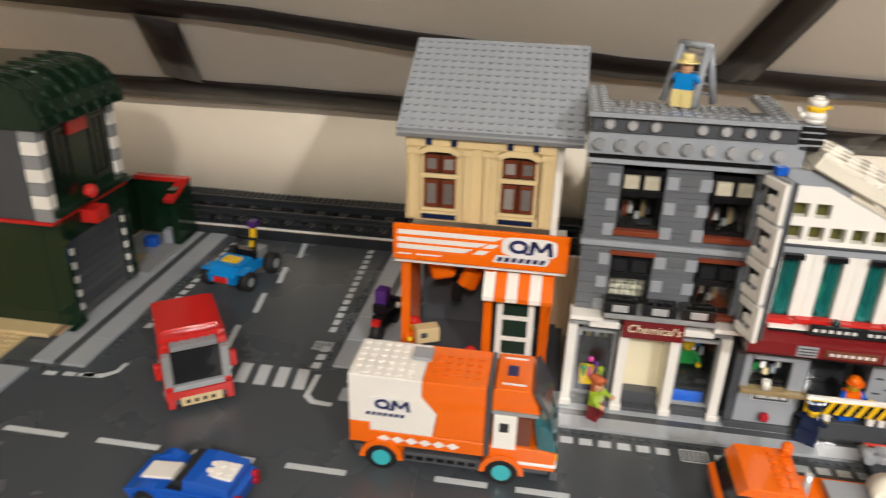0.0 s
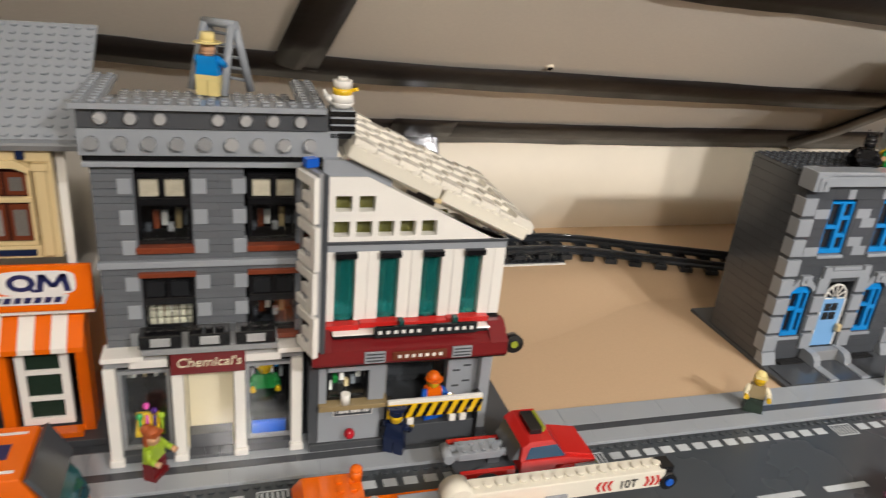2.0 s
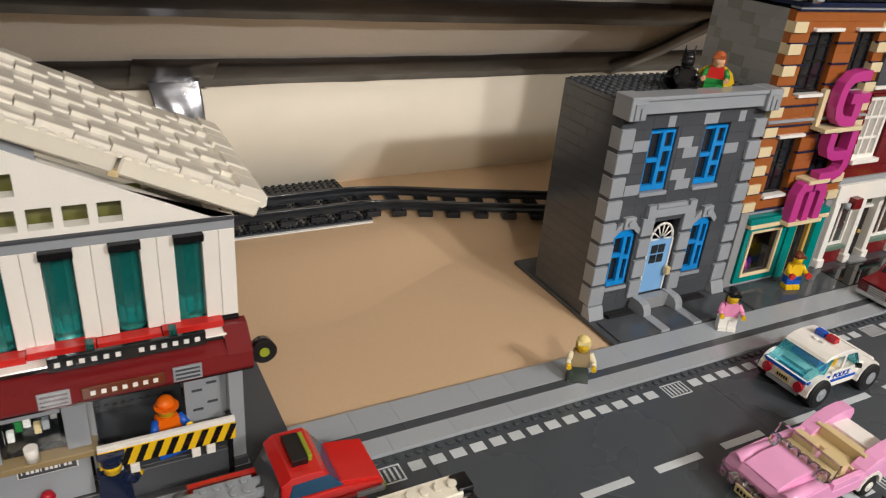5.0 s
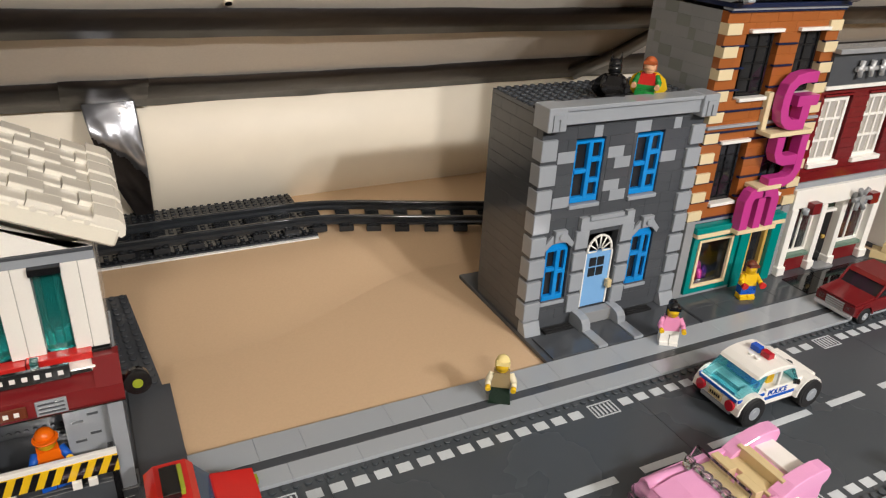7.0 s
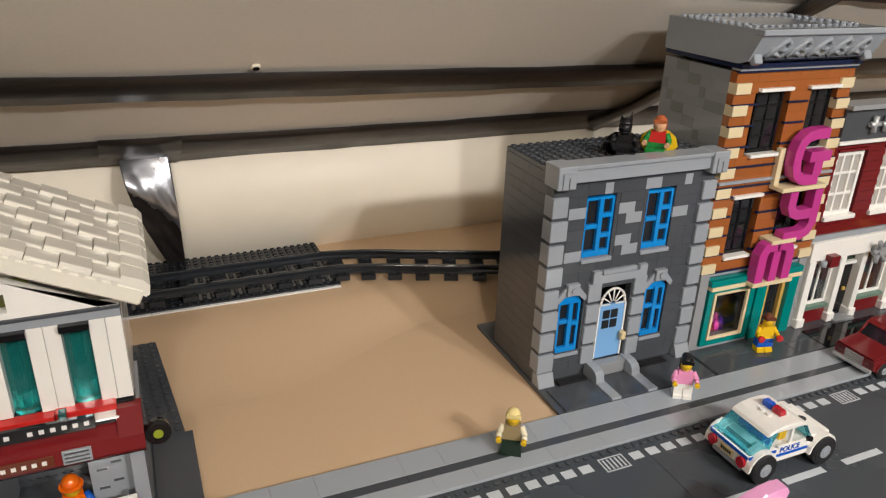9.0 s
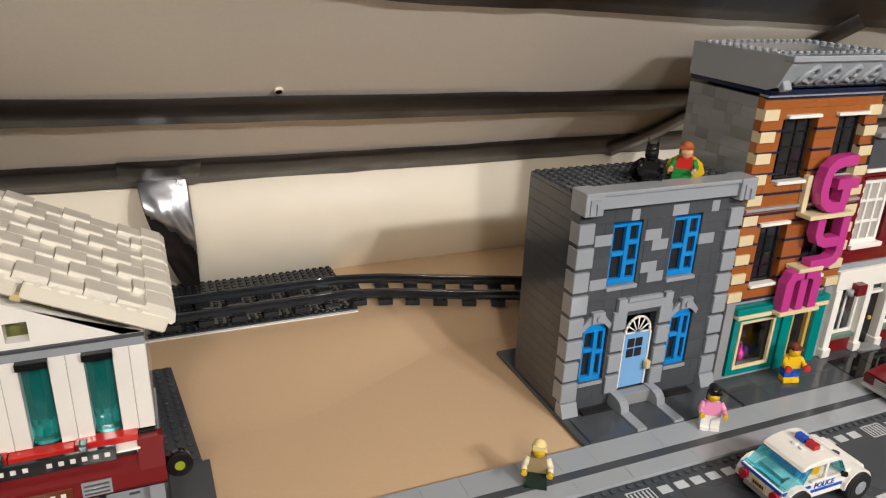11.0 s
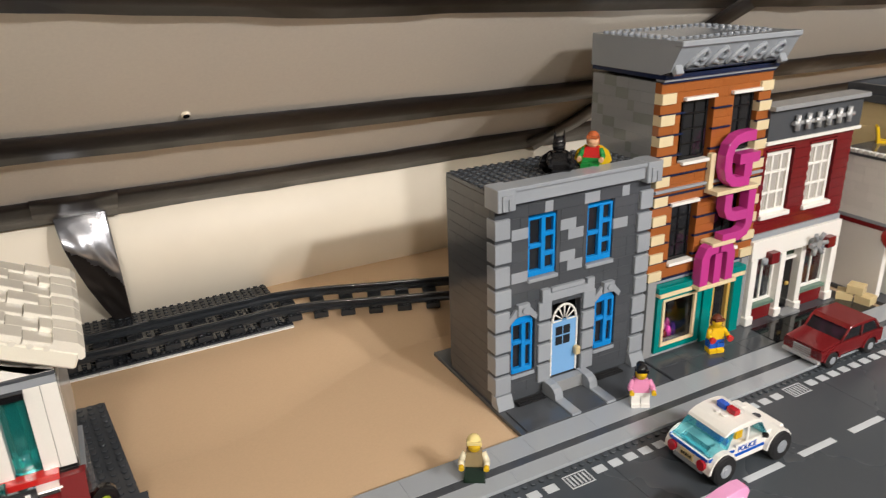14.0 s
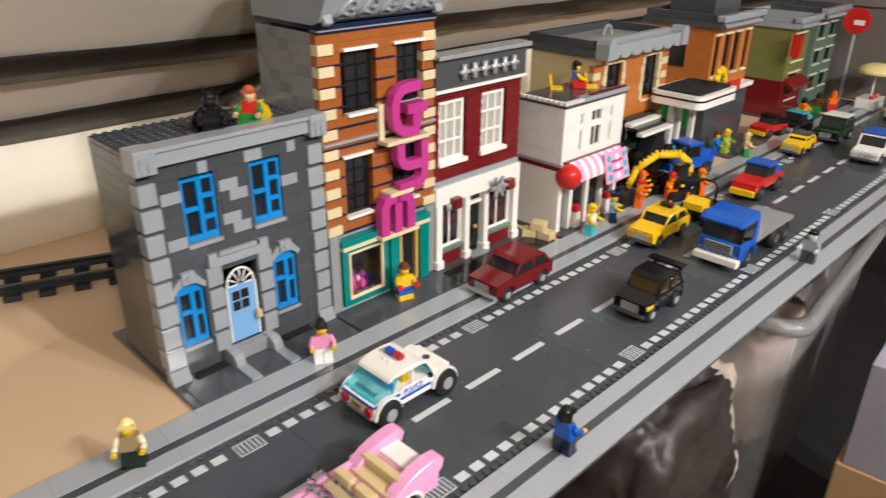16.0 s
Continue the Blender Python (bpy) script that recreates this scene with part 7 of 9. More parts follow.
def police_car():
    v = vehicle("police_car", "white toy police car with blue stripes and aqua windows", 0.9430, 0.5780, 0)
    v.scale = (0.85, 0.82, 0.92)
    hw = 0.0240
    wheels(v, (-0.0330, 0.0385), hw + 0.0078, 0.0134, 0.0118, "light_grey")
    piece("chassis", v, pla("dark_grey"), -0.044, -hw + 0.005, 0.0060, 0.094, 2 * hw - 0.010, 0.0050)
    hull("body", v, pla("white"), [(-0.0480, 0.0125), (-0.0468, 0.0125), (-0.0462, 0.0190), (-0.0190, 0.0190), (-0.0185, 0.0115), (0.0240, 0.0115), (0.0245, 0.0190), (0.0478, 0.0190), (0.0490, 0.0200), (0.0490, 0.0240), (0.0250, 0.0260), (-0.0480, 0.0250)], -hw, hw)
    for s in (-1, 1):
        y0 = -hw - 0.0008 if s < 0 else hw - 0.0080
        for x in (-0.0330, 0.0385):
            mudguard(v, pla("white"), x, y0 - (0.0034 if s < 0 else 0.0), y0 + (0.0088 if s < 0 else 0.0122), 0.0142, 0.0024, 0.0122)
        for a, b, up in ((-0.0165, 0.0220, 0.0), (-0.0478, -0.0168, 0.0054)):
            piece("blue_stripe", v, pla("blue"), a, y0 if s < 0 else hw - 0.0006, 0.0172 + up, b - a, 0.0014, 0.0024, 0.0)
        st = piece("white_door", v, pla("white"), -0.0150, -hw - 0.0006 if s < 0 else hw - 0.002, 0.0205, 0.0340, 0.0026, 0.0072)
    words("car_lettering", v, "POLICE", pla("blue"), (-0.0130, -hw - 0.0010, 0.0215), 0.0072)
    hull("rear_window", v, AQUAGLASS, [(-0.0462, 0.0252), (-0.0240, 0.0252), (-0.0170, 0.0418), (-0.0250, 0.0418), (-0.0420, 0.0285), (-0.0462, 0.0280)], -hw + 0.0010, hw - 0.0010, "clear aqua rear window").visible_shadow = False
    hull("windscreen", v, AQUAGLASS, [(0.0230, 0.0262), (0.0270, 0.0262), (0.0160, 0.0420), (0.0110, 0.0420)], -hw + 0.0010, hw - 0.0010)
    piece("seat", v, pla("yellow"), -0.0050, -0.0150, 0.0255, 0.0080, 0.0300, 0.0100)
    piece("seat", v, pla("blue"), -0.0230, -0.0150, 0.0255, 0.0080, 0.0300, 0.0080)
    hull("roof", v, pla("white"), [(-0.0290, 0.0392), (-0.0270, 0.0392), (-0.0230, 0.0412), (0.0120, 0.0412), (0.0170, 0.0396), (0.0185, 0.0402), (0.0150, 0.0436), (0.0090, 0.0456), (0.0, 0.0464), (-0.0100, 0.0462), (-0.0200, 0.0446), (-0.0270, 0.0416)], -hw + 0.0005, hw - 0.0005, soft=0.0024)
    for s in (-1, 1):
        piece("door_pillar", v, pla("white"), -0.0012, s * (hw - 0.002) - 0.0012, 0.0260, 0.0028, 0.0024, 0.0156)
    piece("bonnet", v, pla("white"), 0.0260, -hw + 0.001, 0.0245, 0.0230, 2 * hw - 0.002, 0.0034, 0.001)
    piece("light_red", v, REDGLASS, -0.0060, -0.0110, 0.0464, 0.0070, 0.0100, 0.0052)
    piece("light_blue", v, BLUEGLASS, -0.0060, 0.0010, 0.0464, 0.0070, 0.0100, 0.0052)
    for y in (-0.004,):
        bm = bmesh.new()
        for k in range(2):
            tube(bm, (-0.012, y + 0.008 * k, 0.0452), (-0.012, y + 0.008 * k, 0.0474), 0.0024, 9)
        part("roof_studs", bm, pla("white"), v)
    rs = piece("roof_sign", v, pla("white"), 0.0040, -0.0110, 0.0452, 0.0012, 0.0220, 0.0075, 0.0002, "white sign with navy marks", (0, -38, 0))
    for k in range(3):
        piece("sign_mark", rs, pla("navy"), -0.0005, 0.0030 + 0.0060 * k, 0.0018, 0.0006, 0.0045, 0.0040, 0.0)
    bm = bmesh.new()
    tube(bm, (0.0380, 0.0, 0.0279), (0.0380, 0.0, 0.0283), 0.0042, 14)
    part("bonnet_badge", bm, pla("dark_grey"), v)
    for s in (-1, 1):
        bm = bmesh.new()
        tube(bm, (-0.0478, s * 0.0180, 0.0175), (-0.0512, s * 0.0180, 0.0175), 0.0048, 14)
        part("tail_light", bm, REDGLASS, v)
        bm = bmesh.new()
        tube(bm, (0.020, s * hw, 0.0270), (0.020, s * (hw + 0.004), 0.0290), 0.0024, 8)
        part("mirror", bm, pla("black"), v)
    piece("rear_band", v, pla("blue"), -0.0488, -hw + 0.001, 0.0222, 0.0020, 2 * hw - 0.002, 0.0026, 0.0)
    piece("bumper", v, pla("light_grey"), -0.0480, -hw + 0.006, 0.0075, 0.0060, 2 * hw - 0.012, 0.0050)
    plate_with_bars(v, -0.0502, 0.0080, 0.0145, 0.0160, 0.0070, -90)


police_car()


def pink_convertible():
    v = vehicle("convertible_car", "open pink toy convertible with tan seats and clear bumpers", 0.8360, 0.500, 180)
    v.scale = (0.93, 0.93, 0.93)
    hw = 0.0265
    wheels(v, (-0.0300, 0.0370), hw + 0.0006, 0.0088, 0.0080, "white")
    piece("chassis", v, pla("white"), -0.056, -hw + 0.004, 0.0060, 0.114, 2 * hw - 0.008, 0.0050)
    hull("body", v, pla("bright_pink"), [(-0.0580, 0.0110), (-0.0400, 0.0110), (-0.0400, 0.0180), (-0.0195, 0.0180), (-0.0195, 0.0110), (0.0265, 0.0110), (0.0265, 0.0180), (0.0475, 0.0180), (0.0475, 0.0110), (0.0580, 0.0120), (0.0590, 0.0200), (0.0560, 0.0250), (0.0200, 0.0275), (0.0140, 0.0200), (-0.0330, 0.0200), (-0.0360, 0.0270), (-0.0580, 0.0250)], -hw, hw)
    for s in (-1, 1):
        y0 = -hw - 0.0008 if s < 0 else hw - 0.0072
        mudguard(v, pla("bright_pink"), 0.0370, y0, y0 + 0.0080, 0.0104, 0.0026, 0.0092)
        mudguard(v, pla("white"), -0.0300, y0, y0 + 0.0080, 0.0104, 0.0026, 0.0092)
        hull("tail_fin", v, pla("bright_pink"), [(-0.0120, 0.0205), (-0.0180, 0.0270), (-0.0280, 0.0330), (-0.0400, 0.0365), (-0.0520, 0.0380), (-0.0600, 0.0370), (-0.0625, 0.0330), (-0.0610, 0.0270), (-0.0560, 0.0230), (-0.0150, 0.0205)], s * (hw - 0.005) - 0.0055, s * (hw - 0.005) + 0.0055)
        bm = bmesh.new()
        tube(bm, (-0.0606, s * (hw - 0.004), 0.0310), (-0.0632, s * (hw - 0.004), 0.0310), 0.0036, 12)
        part("tail_light", bm, REDGLASS, v)
        bm = bmesh.new()
        tube(bm, (0.0560, s * 0.0200, 0.0215), (0.0640, s * 0.0200, 0.0215), 0.0052, 14)
        part("headlight", bm, CLEAR, v)
        bm = bmesh.new()
        tube(bm, (0.0240, s * 0.0210, 0.0240), (0.0570, s * 0.0210, 0.0235), 0.0050, 12)
        part("front_wing", bm, pla("bright_pink"), v)
        piece("side_panel", v, pla("bright_pink"), -0.0330, s * (hw - 0.002) - 0.002, 0.0202, 0.048, 0.004, 0.0060)
    piece("boot_lid", v, pla("white"), -0.0560, -0.0190, 0.0262, 0.0180, 0.0380, 0.0034)
    for x, c in ((-0.0310, "tan"), (-0.0060, "tan")):
        piece("seat_back", v, pla(c), x, -0.0200, 0.0205, 0.0070, 0.0175 if x > -0.02 else 0.040, 0.0120)
        if x > -0.02:
            piece("seat_back", v, pla(c), x, 0.0030, 0.0205, 0.0070, 0.0175, 0.0120)
        piece("seat", v, pla(c), x + 0.0072, -0.0200, 0.0202, 0.0100, 0.040, 0.0045)
    hull("windscreen", v, CLEAR, [(0.0160, 0.0270), (0.0200, 0.0275), (0.0130, 0.0400), (0.0105, 0.0400)], -hw + 0.002, hw - 0.002, "low clear windscreen")
    for k in range(6):
        bm = bmesh.new()
        tube(bm, (0.0220, -0.020 + 0.008 * k, 0.0270), (0.0195, -0.020 + 0.008 * k, 0.0345), 0.0038, 10)
        part("screen_stud", bm, CLEAR, v)
    hull("bonnet", v, pla("bright_pink"), [(0.0215, 0.0270), (0.0540, 0.0245), (0.0560, 0.0262), (0.0400, 0.0310), (0.0225, 0.0315)], -0.0145, 0.0145)
    for k in range(7):
        bm = bmesh.new()
        tube(bm, (0.0580, -0.0225 + 0.0075 * k, 0.0140), (0.0650, -0.0225 + 0.0075 * k, 0.0140), 0.0040, 10)
        part("grille_stud", bm, CLEAR, v)
    plate_with_bars(v, 0.0660, -0.0090, 0.0085, 0.0180, 0.0070, 90)


pink_convertible()


def saloon(label, x, y, rz, colour, glass=SMOKE, length=0.088, hw=0.021, roof_z=0.038, rim="light_grey", second=None):
    """A plain closed toy car."""
    v = vehicle("toy_car", label, x, y, rz)
    k = length / 0.088
    wx = (-0.0265 * k, 0.0290 * k)
    wheels(v, wx, hw + 0.0010, 0.0084, 0.0078, rim)
    piece("chassis", v, pla("black"), -0.040 * k, -hw + 0.004, 0.0055, 0.082 * k, 2 * hw - 0.008, 0.0045)
    c = pla(colour)
    hull("body", v, c, [(-0.0440 * k, 0.0100), (-0.0370 * k, 0.0100), (-0.0370 * k, 0.0160), (-0.0160 * k, 0.0160), (-0.0160 * k, 0.0100), (0.0185 * k, 0.0100), (0.0185 * k, 0.0160), (0.0395 * k, 0.0160), (0.0395 * k, 0.0100), (0.0445 * k, 0.0105), (0.0450 * k, 0.0200), (0.0200 * k, 0.0235), (-0.0440 * k, 0.0235)], -hw, hw)
    for s in (-1, 1):
        y0 = -hw - 0.0007 if s < 0 else hw - 0.0070
        for w in wx:
            mudguard(v, pla(second) if second else c, w, y0, y0 + 0.0077, 0.0097, 0.0022, 0.0088)
    hull("bonnet", v, c, [(0.0170 * k, 0.0236), (0.0440 * k, 0.0202), (0.0448 * k, 0.0222), (0.0190 * k, 0.0262)], -hw + 0.001, hw - 0.001)
    hull("cabin_glass", v, glass, [(-0.0380 * k, 0.0237), (0.0185 * k, 0.0237), (0.0080 * k, roof_z - 0.002), (-0.0280 * k, roof_z - 0.002)], -hw + 0.0016, hw - 0.0016)
    rf = hull("roof", v, c, [(-0.0310 * k, roof_z - 0.0019), (0.0100 * k, roof_z - 0.0019), (0.0060 * k, roof_z + 0.0014), (-0.0260 * k, roof_z + 0.0014)], -hw + 0.0004, hw - 0.0004)
    for s in (-1, 1):
        for a, b in ((-0.0400 * k, -0.0285 * k), (-0.0110 * k, -0.0105 * k), (0.0190 * k, 0.0085 * k)):
            bm = bmesh.new()
            tube(bm, (a, s * (hw - 0.0012), 0.0236), (b, s * (hw - 0.0012), roof_z - 0.001), 0.0013, 6)
            part("door_pillar", bm, c, v)
        piece("headlight", v, CLEAR, 0.0440 * k, s * 0.0140 - 0.003, 0.0140, 0.0018, 0.0060, 0.0046)
        piece("tail_light", v, REDGLASS, -0.0450 * k, s * 0.0150 - 0.003, 0.0150, 0.0016, 0.0060, 0.0050)
    for s in range(4):
        piece("grille_bar", v, CHROME, 0.0446 * k, -0.0095, 0.0118 + 0.0022 * s, 0.0010, 0.0190, 0.0012, 0.0)
    piece("bumper", v, CHROME if colour == "dark_red" else pla("dark_grey"), 0.0440 * k, -hw + 0.001, 0.0075, 0.0030, 2 * hw - 0.002, 0.0036)
    return v


saloon("dark red toy car with grey wheels, parked by the kerb", 1.1610, 0.6420, 180, "dark_red", length=0.090, roof_z=0.0375)
tx = saloon("yellow toy car with black windows", 1.3900, 0.5990, 180, "yellow", length=0.086, hw=0.0175, roof_z=0.036, rim="dark_grey")
piece("roof_sign", tx, pla("black"), -0.016, -0.0080, 0.0376, 0.0070, 0.0160, 0.0050)
bc = saloon("black toy car with yellow flashes", 1.2260, 0.5150, 180, "black", glass=surface("gold_smoked_plastic", (0.050, 0.036, 0.012), rough=0.07, vary=0.05), length=0.072, hw=0.0185, roof_z=0.039)
for s in (-1, 1):
    piece("yellow_flash", bc, pla("yellow"), 0.0240, s * 0.0180 - 0.0012, 0.0165, 0.0120, 0.0024, 0.0040)
piece("rear_wing", bc, pla("black"), -0.0340, -0.0195, 0.0412, 0.0100, 0.0390, 0.0030)
jp = saloon("small yellow toy jeep with a dark roof", 1.8720, 0.6190, 180, "yellow", length=0.068, hw=0.0155, roof_z=0.030, rim="dark_grey")
piece("roof_cover", jp, pla("dark_grey"), -0.020, -0.0140, 0.0316, 0.0240, 0.0300, 0.0030, 0.0008)
for s in (-1, 1):
    piece("wing_post", bc, pla("black"), -0.0330, s * 0.014 - 0.001, 0.0236, 0.0050, 0.0024, 0.0176)
gc = saloon("dark green toy car with a white roof, far along the road", 2.0000, 0.6080, 180, "dark_green", length=0.080, roof_z=0.040)
piece("roof_panel", gc, pla("white"), -0.0280, -0.0200, 0.0416, 0.0340, 0.0400, 0.0030, 0.0008)
bw = saloon("white toy car with a blue roof, far along the road", 1.9250, 0.5200, 180, "white", length=0.085, roof_z=0.042, second="dark_grey")
piece("roof_panel", bw, pla("blue"), -0.0300, -0.0205, 0.0437, 0.0400, 0.0410, 0.0030, 0.0008)


def racing_car():
    v = vehicle("sports_car", "low blue toy sports car with white stripes", -0.0400, 0.4990, 176)
    v.scale = (0.90, 0.88, 0.85)
    hw = 0.0240
    wheels(v, (-0.0270, 0.0290), hw + 0.0008, 0.0090, 0.0085, "dark_grey")
    hull("body", v, pla("blue"), [(-0.0450, 0.0080), (0.0470, 0.0080), (0.0490, 0.0140), (0.0330, 0.0190), (0.0120, 0.0215), (-0.0400, 0.0235), (-0.0460, 0.0200)], -hw + 0.002, hw - 0.002)
    for s in (-1, 1):
        y0 = -hw - 0.0007 if s < 0 else hw - 0.0080
        for x, r in ((-0.0270, 0.0112), (0.0290, 0.0104)):
            mudguard(v, pla("blue"), x, y0, y0 + 0.0088, r, 0.0034, 0.0090)
    piece("white_stripe", v, pla("white"), 0.0120, -0.0100, 0.0212, 0.0290, 0.0200, 0.0026, 0.0008, "", (0, 9, 0))
    piece("white_stripe", v, pla("white"), -0.0400, -0.0100, 0.0310, 0.0260, 0.0200, 0.0028, 0.0008)
    hull("windscreen", v, SMOKE, [(-0.0020, 0.0215), (0.0130, 0.0213), (0.0030, 0.0330), (-0.0040, 0.0330)], -hw + 0.004, hw - 0.004)
    hull("roof", v, pla("blue"), [(-0.0420, 0.0235), (-0.0020, 0.0220), (-0.0040, 0.0335), (-0.0150, 0.0345), (-0.0420, 0.0308)], -hw + 0.004, hw - 0.004)
    roof_studs(v, pla("white"), -0.0390, -0.008, 0.0337, 3, 2)
    for s in (-1, 1):
        for z in (0.0130, 0.0200):
            bm = bmesh.new()
            tube(bm, (-0.0450, s * 0.016, z), (-0.0492, s * 0.016, z), 0.0036, 12)
            part("tail_light", bm, REDGLASS, v)


racing_car()


DULLGREY = surface("dull_grey_plastic", (0.26, 0.27, 0.28), rough=0.45, vary=0.06)


def red_truck():
    v = vehicle("box_truck", "boxy red toy truck with grey pillars and a wide dark windscreen", -0.1060, 0.6330, -56, "toy truck")
    v.scale = (0.92, 1.0, 1.0)
    hw = 0.0270
    wheels(v, (-0.0270, 0.0270), hw + 0.0010, 0.0096, 0.0080, "light_grey")
    piece("chassis", v, pla("dark_grey"), -0.045, -hw + 0.004, 0.0070, 0.092, 2 * hw - 0.008, 0.0060)
    hull("body_side", v, pla("red"), [(-0.0480, 0.0130), (0.0440, 0.0130), (0.0440, 0.0240), (-0.0480, 0.0240)], -hw, hw)
    for s in (-1, 1):
        y0 = -hw - 0.0008 if s < 0 else hw - 0.0074
        for x in (-0.0270, 0.0270):
            mudguard(v, pla("red"), x, y0, y0 + 0.0082, 0.0112, 0.0032, 0.0096)
        piece("pillar", v, pla("mid_grey"), 0.0370, s * (hw - 0.0035) - 0.0035, 0.0242, 0.0080, 0.0070, 0.0300)
        piece("side_window", v, SMOKE, -0.0440, s * (hw - 0.002) - 0.001, 0.0242, 0.0800, 0.0020, 0.0300)
        for x in (-0.0480, -0.0100):
            piece("side_post", v, pla("red"), x, s * (hw - 0.002) - 0.0016, 0.0242, 0.0050, 0.0036, 0.0300)
        piece("side_mirror", v, pla("red"), 0.0330, s * (hw + 0.0035) - 0.0030, 0.0300, 0.0080, 0.0060, 0.0150, 0.0015)
        piece("bumper_post", v, pla("red"), 0.0440, s * (hw - 0.003) - 0.003, 0.0060, 0.0070, 0.0060, 0.0160)
    hull("windscreen", v, SMOKE, [(0.0400, 0.0242), (0.0440, 0.0242), (0.0400, 0.0540), (0.0370, 0.0540)], -hw + 0.007, hw - 0.007, "wide dark windscreen")
    piece("lower_grille", v, pla("light_grey"), 0.0430, -hw + 0.006, 0.0205, 0.0050, 2 * hw - 0.012, 0.0052)
    piece("upper_grille", v, DULLGREY, 0.0306, -hw + 0.008, 0.0545, 0.0084, 2 * hw - 0.016, 0.0052)
    roof_studs(v, DULLGREY, 0.0308, -0.0205, 0.0597, 1, 5)
    for s in (-1, 1):
        piece("roof_corner", v, pla("red"), 0.0302, s * (hw - 0.0037) - 0.0037, 0.0544, 0.0090, 0.0074, 0.0070, 0.0012)
    hull("roof", v, pla("red"), [(-0.0480, 0.0544), (0.0300, 0.0544), (0.0300, 0.0640), (-0.0440, 0.0640)], -hw, hw)
    piece("roof_tile", v, pla("red"), -0.0400, -hw + 0.005, 0.0641, 0.0600, 2 * hw - 0.010, 0.0028)
    piece("bumper", v, pla("red"), 0.0430, -hw, 0.0130, 0.0060, 2 * hw, 0.0070)
    plate_with_bars(v, 0.0505, -0.0165, 0.0065, 0.0340, 0.0085, 90, 4)


red_truck()


def buggy():
    v = vehicle("toy_buggy", "bright blue open toy buggy with big black wheels", -0.1480, 0.8350, -100)
    wheels(v, (-0.0260,), 0.0310, 0.0125, 0.0115, "light_grey")
    wheels(v, (0.0260,), 0.0300, 0.0112, 0.0105, "light_grey")
    hull("body", v, pla("azure"), [(-0.0200, 0.0100), (0.0380, 0.0100), (0.0400, 0.0200), (0.0280, 0.0280), (0.0020, 0.0300), (-0.0080, 0.0190), (-0.0200, 0.0190)], -0.0170, 0.0170)
    for s in (-1, 1):
        piece("front_wing", v, pla("azure"), 0.0180, s * 0.0210 - 0.0060, 0.0220, 0.0180, 0.0120, 0.0034, 0.001)
        bm = bmesh.new()
        tube(bm, (0.026, s * 0.005, 0.011), (0.026, s * 0.024, 0.0112), 0.0022, 8)
        part("axle", bm, pla("black"), v)
        bm = bmesh.new()
        tube(bm, (-0.026, s * 0.003, 0.0125), (-0.026, s * 0.024, 0.0125), 0.0022, 8)
        part("axle", bm, pla("black"), v)
        bm = bmesh.new()
        tube(bm, (-0.0060, s * 0.013, 0.0190), (-0.0180, s * 0.012, 0.0430), 0.0016, 8)
        part("roll_post", bm, pla("black"), v)
    piece("yellow_panel", v, pla("yellow"), 0.0090, -0.0100, 0.0288, 0.0130, 0.0200, 0.0030)
    piece("red_nose", v, pla("red"), 0.0388, -0.0085, 0.0120, 0.0034, 0.0170, 0.0075, 0.001)
    piece("seat", v, pla("black"), -0.0180, -0.0120, 0.0192, 0.0100, 0.0240, 0.0130)
    piece("engine", v, pla("mid_grey"), -0.0400, -0.0110, 0.0110, 0.0190, 0.0220, 0.0160)
    bm = bmesh.new()
    tube(bm, (-0.0180, -0.0120, 0.0430), (-0.0180, 0.0120, 0.0430), 0.0016, 8)
    part("roll_bar", bm, pla("black"), v)
    hull("tail_fin", v, pla("yellow"), [(-0.0300, 0.0272), (-0.0220, 0.0272), (-0.0290, 0.0520), (-0.0340, 0.0520)], -0.0030, 0.0030)
    piece("fin_cap", v, pla("purple"), -0.0370, -0.0045, 0.0522, 0.0110, 0.0090, 0.0080)


buggy()


